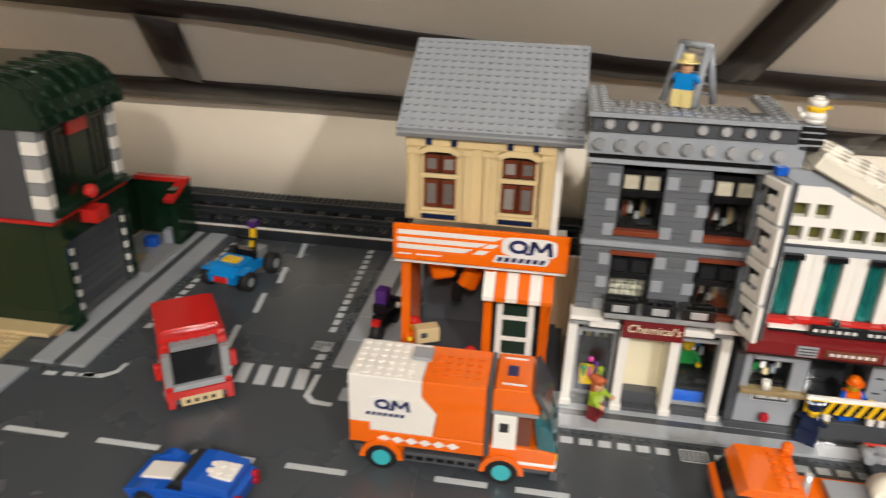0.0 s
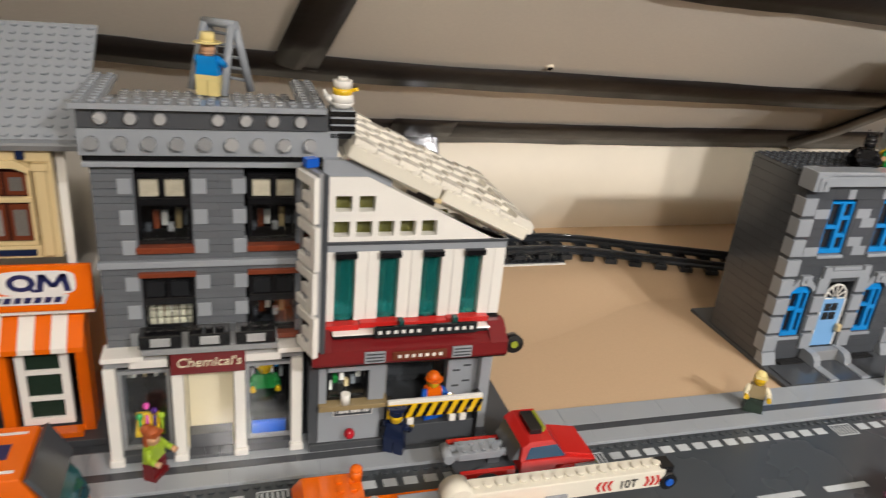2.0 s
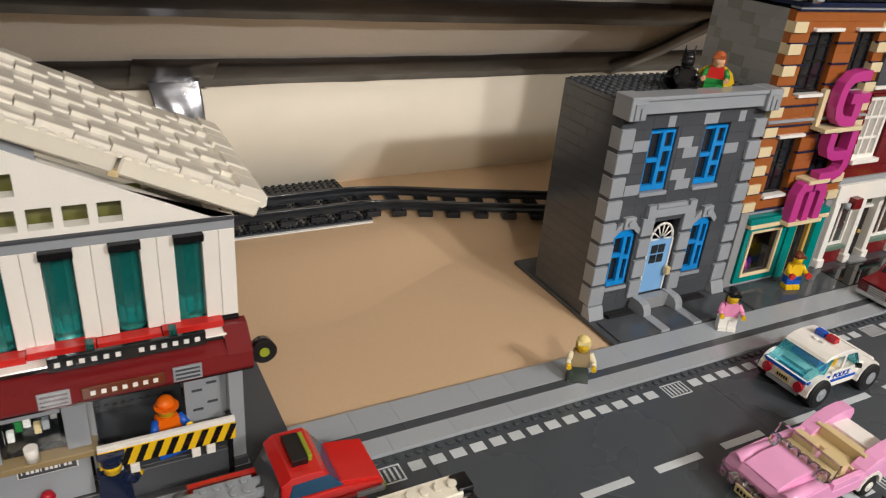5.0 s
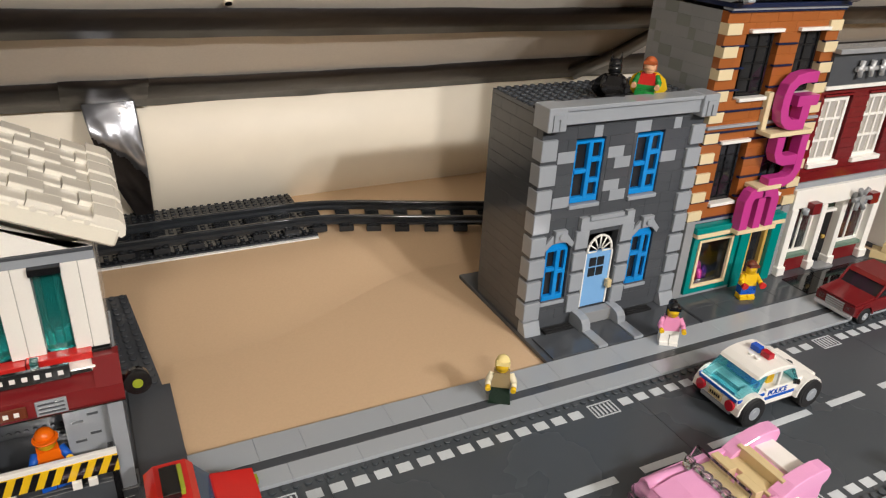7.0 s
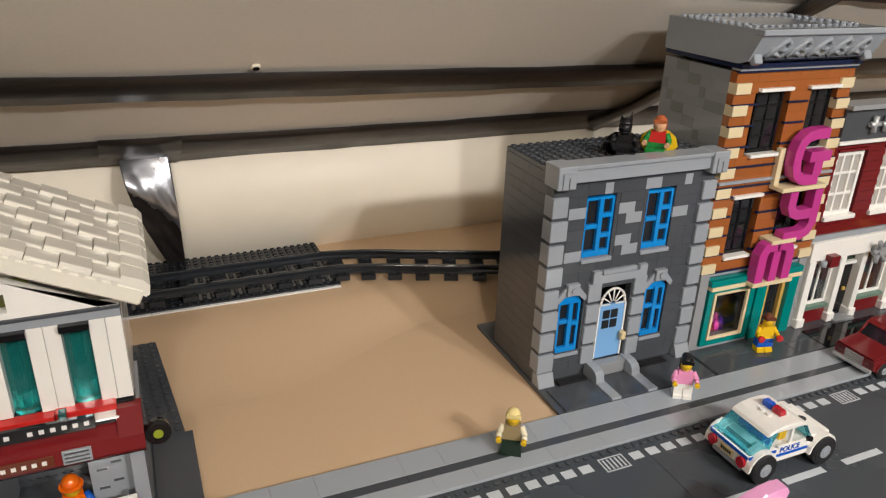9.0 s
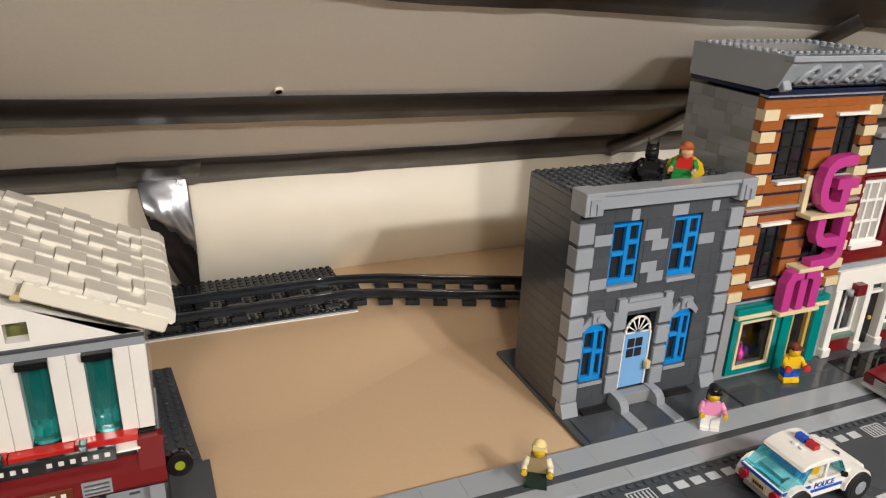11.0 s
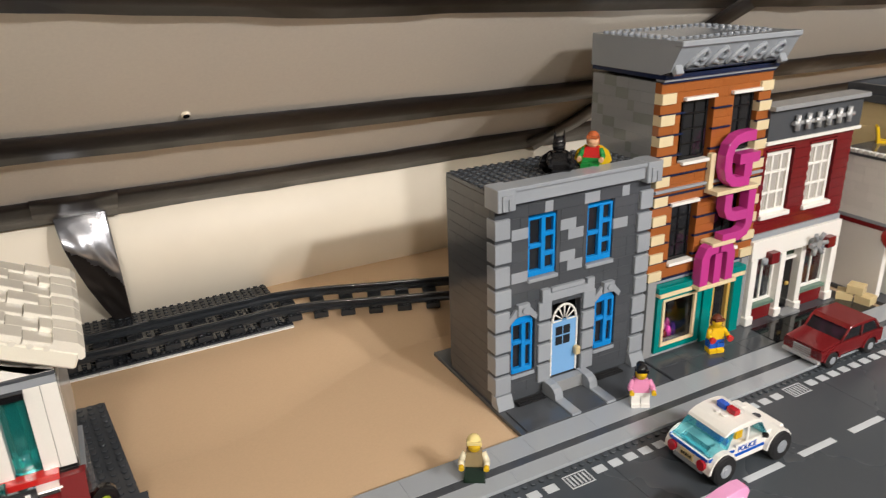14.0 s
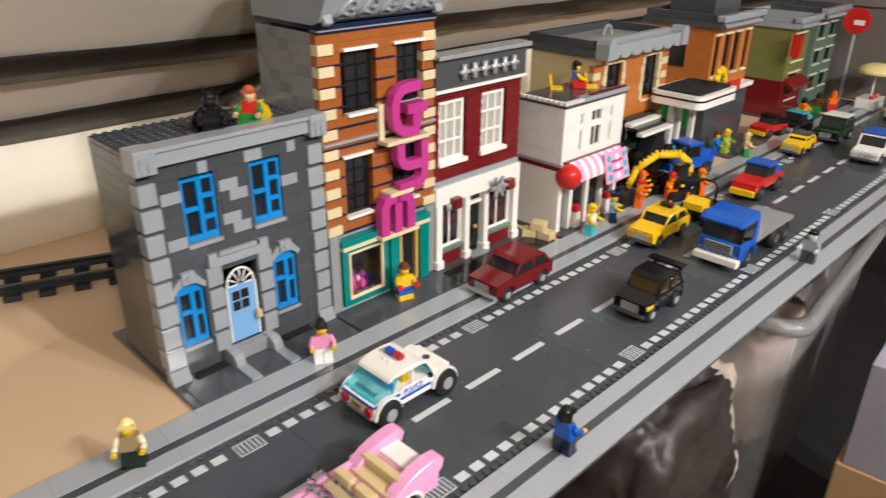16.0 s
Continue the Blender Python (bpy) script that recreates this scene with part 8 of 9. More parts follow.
def crane_truck():
    v = vehicle("crane_truck", "orange and white toy crane truck with a long boom", 0.4400, 0.5500, 180, "toy truck")
    hw = 0.0240
    wheels(v, (-0.0500, -0.0250, 0.0560, 0.0860), hw + 0.0008, 0.0100, 0.0085, "light_grey")
    piece("chassis", v, pla("dark_grey"), -0.070, -hw + 0.004, 0.0090, 0.178, 2 * hw - 0.008, 0.0080)
    hull("cab_base", v, pla("orange"), [(0.0560, 0.0172), (0.1080, 0.0172), (0.1090, 0.0260), (0.1060, 0.0280), (0.0560, 0.0280)], -hw, hw)
    hull("cab_glass", v, SMOKE, [(0.0580, 0.0282), (0.1050, 0.0282), (0.0990, 0.0400), (0.0580, 0.0400)], -hw + 0.001, hw - 0.001)
    hull("cab_roof", v, pla("orange"), [(0.0570, 0.0400), (0.1000, 0.0400), (0.0940, 0.0470), (0.0570, 0.0470)], -hw, hw)
    roof_studs(v, pla("orange"), 0.0590, -0.020, 0.0470, 2, 5)
    for s in (-1, 1):
        for x in (0.0860, -0.0380):
            mudguard(v, pla("orange"), x, s * (hw - 0.003) - 0.0045, s * (hw - 0.003) + 0.0045, 0.0120, 0.0030, 0.0100)
    bm = bmesh.new()
    tube(bm, (0.0600, -0.0180, 0.0470), (0.0600, -0.0180, 0.0540), 0.0042, 12)
    dome(bm, (0.0600, -0.0180, 0.0540), 0.0042, 0.0030)
    part("beacon", bm, pla("orange"), v)
    bm = bmesh.new()
    tube(bm, (0.0540, 0.0120, 0.0172), (0.0540, 0.0120, 0.0560), 0.0026, 10)
    part("exhaust", bm, CHROME, v)
    piece("bed", v, pla("orange"), -0.0700, -hw, 0.0172, 0.1240, 2 * hw, 0.0080)
    piece("turret", v, pla("light_grey"), -0.0100, -0.0160, 0.0254, 0.0420, 0.0320, 0.0054)
    b = new("boom")
    b.parent = v
    b.matrix_basis = Matrix.Translation((0.0280, 0, 0.0310))
    piece("boom_beam", b, pla("warm_white"), -0.1800, -0.0075, 0.0, 0.1480, 0.0150, 0.0138, 0.0006)
    bm = bmesh.new()
    tube(bm, (-0.0310, -0.0080, 0.0080), (-0.0310, 0.0080, 0.0080), 0.0105, 18)
    part("boom_joint", bm, pla("warm_white"), b)
    piece("boom_plate", b, pla("light_grey"), -0.1060, 0.0076, -0.0040, 0.0160, 0.0016, 0.0090)
    bm = bmesh.new()
    for k in range(17):
        tube(bm, (-0.1760 + 0.0083 * k, 0.0, 0.0138), (-0.1760 + 0.0083 * k, 0.0, 0.0156), 0.0028, 9)
    part("boom_studs", bm, pla("warm_white"), b)
    words("boom_lettering", b, "10T", pla("black"), (-0.1440, 0.0080, 0.0036), 0.0090, rot=(90, 0, 180))
    for s, x in ((1, -0.1395), (-1, -0.1660)):
        for k in range(3):
            bm = bmesh.new()
            xx = x + 0.0042 * k * s
            slab(bm, [(xx, 0.0025), (xx + 0.0022, 0.0025), (xx + 0.0022 + 0.002 * s, 0.0065), (xx + 0.0022, 0.0105), (xx, 0.0105), (xx + 0.002 * s, 0.0065)], "y", 0.0074, 0.0079)
            part("red_chevron", bm, pla("red"), b)
    bm = bmesh.new()
    tube(bm, (-0.1830, -0.0085, 0.0040), (-0.1830, 0.0085, 0.0040), 0.0066, 14)
    part("boom_wheel", bm, pla("black"), b)
    piece("boom_head", b, pla("black"), -0.1870, -0.0060, 0.0020, 0.0100, 0.0120, 0.0130)
    piece("hook_block", b, pla("dark_tan"), -0.1900, -0.0040, -0.0060, 0.0060, 0.0080, 0.0075)
    bm = bmesh.new()
    tube(bm, (-0.1835, 0.0086, 0.0040), (-0.1835, 0.0096, 0.0040), 0.0030, 10)
    part("boom_pin", bm, pla("blue"), b)
    piece("boom_prop", v, pla("orange"), -0.0650, -0.0080, 0.0254, 0.0120, 0.0160, 0.0056)


crane_truck()


def tow_truck():
    v = vehicle("tow_truck", "red toy tow truck with a grey towing arm and lime lamps", 0.5120, 0.6080, 0, "toy truck")
    v.scale = (0.94, 0.96, 0.88)
    hw = 0.0210
    wheels(v, (-0.0350, 0.0320), hw + 0.0012, 0.0096, 0.0085, "light_grey")
    piece("chassis", v, pla("dark_grey"), -0.0560, -hw + 0.004, 0.0080, 0.110, 2 * hw - 0.008, 0.0060)
    piece("bed", v, pla("dark_grey"), -0.0580, -hw, 0.0142, 0.0500, 2 * hw, 0.0050)
    for s in (-1, 1):
        piece("bed_side", v, pla("red"), -0.0560, s * (hw - 0.002) - 0.002, 0.0194, 0.0440, 0.0040, 0.0050)
        for x in (-0.0350, 0.0320):
            mudguard(v, pla("dark_grey" if x < 0 else "red"), x, s * (hw - 0.003) - 0.0040, s * (hw - 0.003) + 0.0045, 0.0110, 0.0026, 0.0096)
        piece("lime_lamp", v, LIMEGLASS, 0.0555, s * 0.0165 - 0.003, 0.0150, 0.0030, 0.0060, 0.0050)
        piece("fender", v, pla("light_grey"), 0.0380, s * (hw - 0.001) - 0.0030, 0.0190, 0.0180, 0.0060, 0.0034)
    hull("cab_lower", v, pla("red"), [(-0.0080, 0.0142), (0.0220, 0.0142), (0.0220, 0.0230), (0.0540, 0.0200), (0.0560, 0.0250), (0.0300, 0.0300), (-0.0080, 0.0300)], -hw, hw)
    hull("cab_glass", v, surface("blue_clear_glass", (0.02, 0.10, 0.20), 0.08, clear=0.3), [(-0.0040, 0.0302), (0.0300, 0.0302), (0.0190, 0.0450), (-0.0020, 0.0450)], -hw + 0.0015, hw - 0.0015)
    hull("cab_roof", v, pla("red"), [(-0.0090, 0.0300), (-0.0050, 0.0300), (-0.0020, 0.0430), (0.0200, 0.0440), (0.0160, 0.0490), (-0.0030, 0.0490), (-0.0090, 0.0440)], -hw + 0.0005, hw - 0.0005)
    hull("bonnet", v, pla("red"), [(0.0250, 0.0300), (0.0540, 0.0252), (0.0545, 0.0275), (0.0300, 0.0325)], -hw + 0.003, hw - 0.003)
    piece("light_bar", v, pla("black"), 0.0000, -0.0120, 0.0491, 0.0100, 0.0240, 0.0050)
    piece("light_bar_lens", v, LIMEGLASS, 0.0101, -0.0110, 0.0500, 0.0026, 0.0220, 0.0048)
    hull("rear_screen", v, pla("dark_grey"), [(-0.0160, 0.0300), (-0.0090, 0.0300), (-0.0090, 0.0440)], -hw + 0.003, hw - 0.003)
    for s in (-1, 1):
        bm = bmesh.new()
        tube(bm, (-0.0620, s * 0.0045, 0.0285), (-0.0140, s * 0.0045, 0.0285), 0.0036, 10)
        part("towing_arm", bm, pla("light_grey"), v)
    piece("arm_block", v, pla("light_grey"), -0.0540, -0.0080, 0.0258, 0.0340, 0.0160, 0.0066)
    roof_studs(v, pla("light_grey"), -0.0530, -0.008, 0.0324, 4, 2)
    bm = bmesh.new()
    tube(bm, (-0.0620, -0.0085, 0.0285), (-0.0620, 0.0085, 0.0285), 0.0042, 12)
    part("arm_roller", bm, pla("light_grey"), v)
    piece("arm_post", v, pla("dark_grey"), -0.0300, -0.0070, 0.0194, 0.0100, 0.0140, 0.0064)


tow_truck()


def flatbed():
    v = vehicle("flatbed_truck", "blue toy lorry with white bumper and grey flat bed", 1.4350, 0.5110, 180, "toy truck")
    hw = 0.0250
    wheels(v, (0.0470, -0.0300, -0.0560), hw + 0.0008, 0.0125, 0.0105, "dark_grey")
    piece("chassis", v, pla("dark_grey"), -0.0760, -0.0160, 0.0120, 0.1440, 0.0320, 0.0080)
    hull("cab", v, pla("blue"), [(0.0300, 0.0130), (0.0700, 0.0130), (0.0710, 0.0320), (0.0680, 0.0340), (0.0300, 0.0340)], -hw, hw)
    hull("cab_glass", v, SMOKE, [(0.0310, 0.0342), (0.0690, 0.0342), (0.0655, 0.0540), (0.0310, 0.0540)], -hw + 0.001, hw - 0.001)
    hull("cab_roof", v, pla("blue"), [(0.0300, 0.0540), (0.0700, 0.0530), (0.0765, 0.0545), (0.0770, 0.0570), (0.0720, 0.0605), (0.0600, 0.0630), (0.0300, 0.0630)], -hw, hw, soft=0.0022)
    for s in (-1, 1):
        mudguard(v, pla("blue"), 0.0470, s * (hw - 0.0030) - 0.0045, s * (hw - 0.0030) + 0.0045, 0.0140, 0.0026, 0.0125)
        piece("headlight", v, CLEAR, 0.0712, s * 0.0205 - 0.0030, 0.0195, 0.0018, 0.0060, 0.0060)
    for k in range(4):
        piece("grille_slot", v, pla("dark_grey"), 0.0729, -0.0150, 0.0205 + 0.0027 * k, 0.0008, 0.0300, 0.0011, 0.0)
    for s in (-1, 1):
        piece("cab_post", v, pla("blue"), 0.0300, s * (hw - 0.0016) - 0.0016, 0.0342, 0.0080, 0.0032, 0.0218)
        bm = bmesh.new()
        tube(bm, (0.0640, s * hw, 0.0400), (0.0670, s * (hw + 0.0070), 0.0440), 0.0020, 8)
        part("mirror", bm, pla("black"), v)
    piece("grille", v, pla("light_grey"), 0.0708, -0.0160, 0.0190, 0.0020, 0.0320, 0.0120)
    piece("bumper", v, pla("white"), 0.0680, -hw - 0.001, 0.0070, 0.0090, 2 * hw + 0.002, 0.0090, 0.0012)
    piece("flat_bed", v, pla("mid_grey"), -0.0780, -hw + 0.001, 0.0240, 0.0960, 2 * hw - 0.002, 0.0046)
    piece("bed_head", v, pla("light_grey"), 0.0190, -hw + 0.001, 0.0240, 0.0060, 2 * hw - 0.002, 0.0200)
    piece("bed_frame", v, pla("dark_grey"), -0.0700, -0.0120, 0.0200, 0.0860, 0.0240, 0.0040)


flatbed()


def digger():
    v = vehicle("toy_digger", "yellow toy digger with a jointed arm and black tracks", 1.5300, 0.6540, 158, "toy digger")
    v.scale = (0.78, 0.80, 1.0)
    for s in (-1, 1):
        bm = bmesh.new()
        slab(bm, [(-0.030, 0.004), (-0.026, 0.0), (0.026, 0.0), (0.030, 0.004), (0.030, 0.011), (0.026, 0.015), (-0.026, 0.015), (-0.030, 0.011)], "y", s * 0.020 - 0.006, s * 0.020 + 0.006)
        part("crawler_track", bm, RUBBER, v)
    piece("deck", v, pla("black"), -0.022, -0.014, 0.010, 0.044, 0.028, 0.010)
    hull("body", v, pla("black"), [(-0.032, 0.0202), (0.020, 0.0202), (0.020, 0.030), (-0.010, 0.036), (-0.032, 0.034)], -0.020, 0.020)
    hull("cabin", v, SMOKE, [(-0.006, 0.0345), (0.018, 0.0304), (0.016, 0.050), (-0.006, 0.050)], 0.002, 0.019)
    piece("cabin_roof", v, pla("black"), -0.008, 0.001, 0.0502, 0.027, 0.019, 0.0034)
    pts = [(-0.036, 0.022), (-0.030, 0.044), (-0.004, 0.060), (0.044, 0.064), (0.084, 0.048), (0.098, 0.022)]
    for k, (a, b) in enumerate(zip(pts, pts[1:])):
        bm = bmesh.new()
        tube(bm, (a[0], -0.009, a[1]), (b[0], -0.009, b[1]), 0.0050, 8, 0.0045)
        for q in range(5):
            c = [a[0] + (b[0] - a[0]) * q / 5, a[1] + (b[1] - a[1]) * q / 5]
            n = Vector((-(b[1] - a[1]), b[0] - a[0])).normalized() * 0.0075
            tube(bm, (c[0], -0.009, c[1]), (c[0] + n.x, -0.009, c[1] + n.y), 0.0026, 8)
        part("arm_link", bm, pla("yellow"), v)
    bm = bmesh.new()
    slab(bm, [(0.084, 0.022), (0.104, 0.020), (0.108, 0.004), (0.096, 0.0005), (0.084, 0.008)], "y", -0.020, 0.002)
    part("bucket", bm, pla("dark_grey"), v)


digger()


def works_trailer():
    v = vehicle("works_trailer", "small black toy works trailer with a yellow motor and hoop", 1.4950, 0.5960, 180, "toy trailer")
    wheels(v, (-0.0170, 0.0200), 0.0190, 0.0098, 0.0080, "light_grey")
    piece("trailer_bed", v, pla("black"), -0.0300, -0.0150, 0.0110, 0.0600, 0.0300, 0.0050)
    hull("motor", v, pla("yellow"), [(0.0080, 0.0162), (0.0290, 0.0162), (0.0290, 0.0250), (0.0200, 0.0300), (0.0080, 0.0290)], -0.0130, 0.0130)
    bm = bmesh.new()
    cord(bm, [(-0.0060, -0.0130, 0.0160), (-0.0060, -0.0130, 0.0420), (-0.0060, -0.0080, 0.0480), (-0.0060, 0.0080, 0.0480), (-0.0060, 0.0130, 0.0420), (-0.0060, 0.0130, 0.0160)], 0.0018)
    part("hoop", bm, pla("black"), v)


works_trailer()


def small_truck(label, x, y, rz, colour, second):
    v = vehicle("toy_truck", label, x, y, rz, "toy truck")
    wheels(v, (-0.0260, 0.0260), 0.0230, 0.0110, 0.0090, "dark_grey")
    piece("chassis", v, pla("black"), -0.038, -0.016, 0.0090, 0.078, 0.032, 0.0060)
    hull("body", v, pla(colour), [(-0.0400, 0.0150), (0.0420, 0.0150), (0.0430, 0.0260), (0.0160, 0.0300), (-0.0400, 0.0260)], -0.0210, 0.0210)
    hull("cab_glass", v, SMOKE, [(-0.0140, 0.0280), (0.0150, 0.0300), (0.0080, 0.0430), (-0.0120, 0.0430)], -0.0190, 0.0190)
    piece("cab_roof", v, pla(second), -0.0150, -0.0205, 0.0430, 0.0260, 0.0410, 0.0040, 0.001)
    piece("load", v, pla(second), -0.0380, -0.0160, 0.0262, 0.0220, 0.0320, 0.0080)
    piece("bumper", v, pla("yellow" if colour == "red" else "light_grey"), 0.0410, -0.0200, 0.0090, 0.0060, 0.0400, 0.0080)
    return v


small_truck("red toy pick-up with a blue roof tray", 1.6350, 0.5840, 180, "red", "blue").scale = (1.12, 0.84, 1.0)
small_truck("black and blue toy tractor truck by the station", 1.6200, 0.6930, 165, "blue", "blue").scale = (1.10, 0.9, 1.20)
small_truck("red and black toy racer on the far pavement", 1.9400, 0.6980, 170, "red", "black").scale = (0.8, 0.8, 0.8)
small_truck("black toy racer with aqua parts on the far pavement", 2.0050, 0.6760, 170, "black", "aqua").scale = (0.8, 0.8, 0.8)

scooter = thing("toy_motorbike", "dark toy motorbike with a purple rider's box beside the shop", "toy motorbike", (0.045, 0.745, 0.0), 80)
for x in (-0.020, 0.022):
    bm = bmesh.new()
    tube(bm, (x, -0.004, 0.0105), (x, 0.004, 0.0105), 0.0105, 16)
    part("wheel", bm, RUBBER, scooter)
hull("frame", scooter, pla("black"), [(-0.022, 0.012), (0.022, 0.012), (0.016, 0.030), (0.006, 0.026), (-0.020, 0.028)], -0.006, 0.006)
piece("seat", scooter, pla("black"), -0.016, -0.007, 0.0282, 0.020, 0.014, 0.010)
piece("rider_box", scooter, pla("purple"), -0.013, -0.006, 0.0384, 0.014, 0.012, 0.014)
piece("handlebar", scooter, pla("black"), 0.012, -0.014, 0.0302, 0.005, 0.028, 0.004)
bm = bmesh.new()
dome(bm, (0.018, -0.006, 0.024), 0.004, 0.004, low=-0.9)
part("headlamp", bm, pla("white"), scooter)
piece("red_tail", scooter, pla("red"), -0.027, -0.004, 0.020, 0.006, 0.008, 0.006)

# ---------- the far end of the street ----------
def sweet_shop():
    h = thing("toy_shop", "white toy sweet shop with a pink and red striped awning", "toy shop", (1.303, 0.690, 0))
    W, D = 0.126, 0.078
    piece("base_plate", h, pla("dark_grey"), -0.003, -0.014, -0.0044, 0.134, 0.110, 0.0042)
    p = W / 16
    brickwall(h, 0, 0.0880, 16, 7, lambda i, r: "white", [(0.0312, 0.0400, 0.097, 0.146), (0.0545, 0.0780, 0.097, 0.146), (0.0940, 0.1030, 0.097, 0.146)], 0.0, S, "x", p, BK)
    brickwall(h, 0.0082, 0.0880, 9, 7, lambda i, r: "white", (), 0.0, S, "y", 0.0078, BK)
    for x, w in ((0.0315, 0.0079), (0.0552, 0.0236), (0.0945, 0.0079)):
        fr = window(h, x, 0.0978, w, 0.0480, pla("white"), SMOKE, 2 if w > 0.01 else 1, 1, 0.0008, 0.0016, 0.005)
        piece("transom", fr, pla("white"), x, 0.0004, 0.1240, w, 0.005, 0.0075)
    piece("side_wall", h, pla("white"), 0.0, 0.0004, 0.0, 0.008, D, 0.0790)
    piece("side_wall", h, pla("white"), W - 0.008, 0.0004, 0.0, 0.008, D, 0.1550)
    piece("back_wall", h, pla("white"), 0.0082, D - 0.008, 0.0, W - 0.0164, 0.008, 0.1550)
    piece("red_course", h, pla("dark_red"), -0.001, -0.002, 0.0792, W + 0.002, D + 0.002, 0.0050)
    piece("grey_course", h, pla("light_grey"), -0.0005, -0.0015, 0.0844, W + 0.001, D + 0.001, 0.0034)
    piece("dark_course", h, pla("dark_grey"), -0.001, -0.002, 0.1554, W + 0.002, D + 0.002, 0.0028)
    piece("roof", h, pla("dark_grey"), 0.004, 0.004, 0.1400, W - 0.008, D - 0.010, 0.0050)
    for k in range(16):
        piece("parapet_tooth", h, pla("white"), k * 0.0079, -0.001, 0.1584, 0.0060, 0.0060, 0.0040)
        if k < 9:
            piece("parapet_tooth", h, pla("white"), -0.001, 0.006 + k * 0.0079, 0.1584, 0.0060, 0.0060, 0.0040)
    piece("roof_deck", h, pla("dark_grey"), 0.006, 0.006, 0.1530, W - 0.012, D - 0.012, 0.0040)
    # shopfront
    for x in (0.020, 0.054, 0.086, 0.117):
        piece("column", h, pla("white"), x, -0.002, 0.0, 0.0065, 0.010, 0.0788)
    for x, w in ((0.0267, 0.027), (0.0607, 0.025), (0.0927, 0.024)):
        piece("red_riser", h, pla("red"), x, 0.0, 0.0, w, 0.006, 0.0110)
        piece("shop_pane", h, SMOKE, x, 0.003, 0.0112, w, 0.001, 0.0670, 0.0)
    # rounded awning in strips, with a round red end and a printed board on it
    prof = [(0.0, 0.0910)] + [(-0.020 * math.sin(a), 0.068 + 0.023 * math.cos(a)) for a in (0.25, 0.6, 0.95, 1.25, 1.57)] + [(-0.017, 0.066), (-0.013, 0.078), (0.0, 0.083)]
    for k in range(14):
        bm = bmesh.new()
        x = 0.010 + k * 0.0076
        slab(bm, prof, "x", x, x + 0.0075)
        part("awning_strip", bm, pla("bright_pink" if k % 2 else "white"), h)
    bm = bmesh.new()
    bmesh.ops.create_uvsphere(bm, u_segments=18, v_segments=10, radius=0.0170)
    for v in bm.verts:
        v.co = Vector((v.co.x * 0.85 + 0.0085, v.co.y * 1.0 - 0.006, v.co.z * 0.95 + 0.0735))
    part("awning_end", bm, pla("red"), h, "glossy red rounded awning end", smooth=True)
    piece("awning_rail", h, pla("dark_red"), 0.004, -0.0050, 0.0860, 0.118, 0.006, 0.0050)
    pb_ = piece("printed_board", h, pla("bright_pink"), 0.0640, -0.0270, 0.0540, 0.0500, 0.0030, 0.0390, 0.002, "", (-14, 0, 0))
    for k in range(9):
        bm = bmesh.new()
        cx, cz = 0.0080 + 0.0170 * (k % 3), 0.0075 + 0.0120 * (k // 3)
        tube(bm, (cx, 0.0002, cz), (cx, -0.0009, cz), 0.0042, 10)
        part("board_dot", bm, pla("aqua" if (k + k // 3) % 2 == 0 else "white"), pb_)
    for k in range(2):
        piece("board_bar", pb_, pla("magenta"), 0.0130, -0.0008, 0.0130 + 0.0120 * k, 0.0240, 0.0010, 0.0030, 0.0)
    piece("front_ledge", h, pla("light_grey"), 0.036, -0.003, 0.1584, 0.092, 0.0130, 0.0050)
    piece("ledge_strip", h, pla("dark_red"), 0.050, -0.001, 0.1635, 0.077, 0.0070, 0.0012)
    for x in (0.030, 0.098):
        piece("shop_stand", h, pla("white"), x, -0.006, 0.0, 0.012, 0.010, 0.020)
        piece("shop_stand", h, pla("red"), x + 0.001, -0.006, 0.0202, 0.010, 0.008, 0.0085)
    return h


sweet_shop()
for x, y, z, c in ((1.3720, 0.7560, 0.1572, "yellow"), (1.4110, 0.7300, 0.1572, "yellow")):
    ch = thing("toy_chair", "yellow toy sun chair on the sweet shop roof", "toy chair", (x, y, z), 40, "roof chairs")
    piece("seat", ch, pla(c), -0.008, -0.008, 0.0, 0.016, 0.016, 0.0036)
    piece("backrest", ch, pla(c), -0.008, 0.0045, 0.0038, 0.016, 0.0034, 0.0170, 0.0006, "", (-12, 0, 0))
for x, y, z, rz in ((1.2830, 0.6890, 0.0, 10), (1.2760, 0.7090, 0.0, 30), (1.2800, 0.6990, 0.0100, 20)):
    bale = thing("straw_bale", "small tan toy crate beside the sweet shop", "crate", (x, y, z), rz, "tan crates")
    piece("crate_box", bale, pla("tan"), -0.0085, -0.0085, 0.0, 0.0170, 0.0170, 0.0096)
    bm = bmesh.new()
    for i in (-1, 1):
        for j in (-1, 1):
            tube(bm, (i * 0.004, j * 0.004, 0.0096), (i * 0.004, j * 0.004, 0.0100), 0.0024, 8)
    part("crate_studs", bm, pla("tan"), bale)


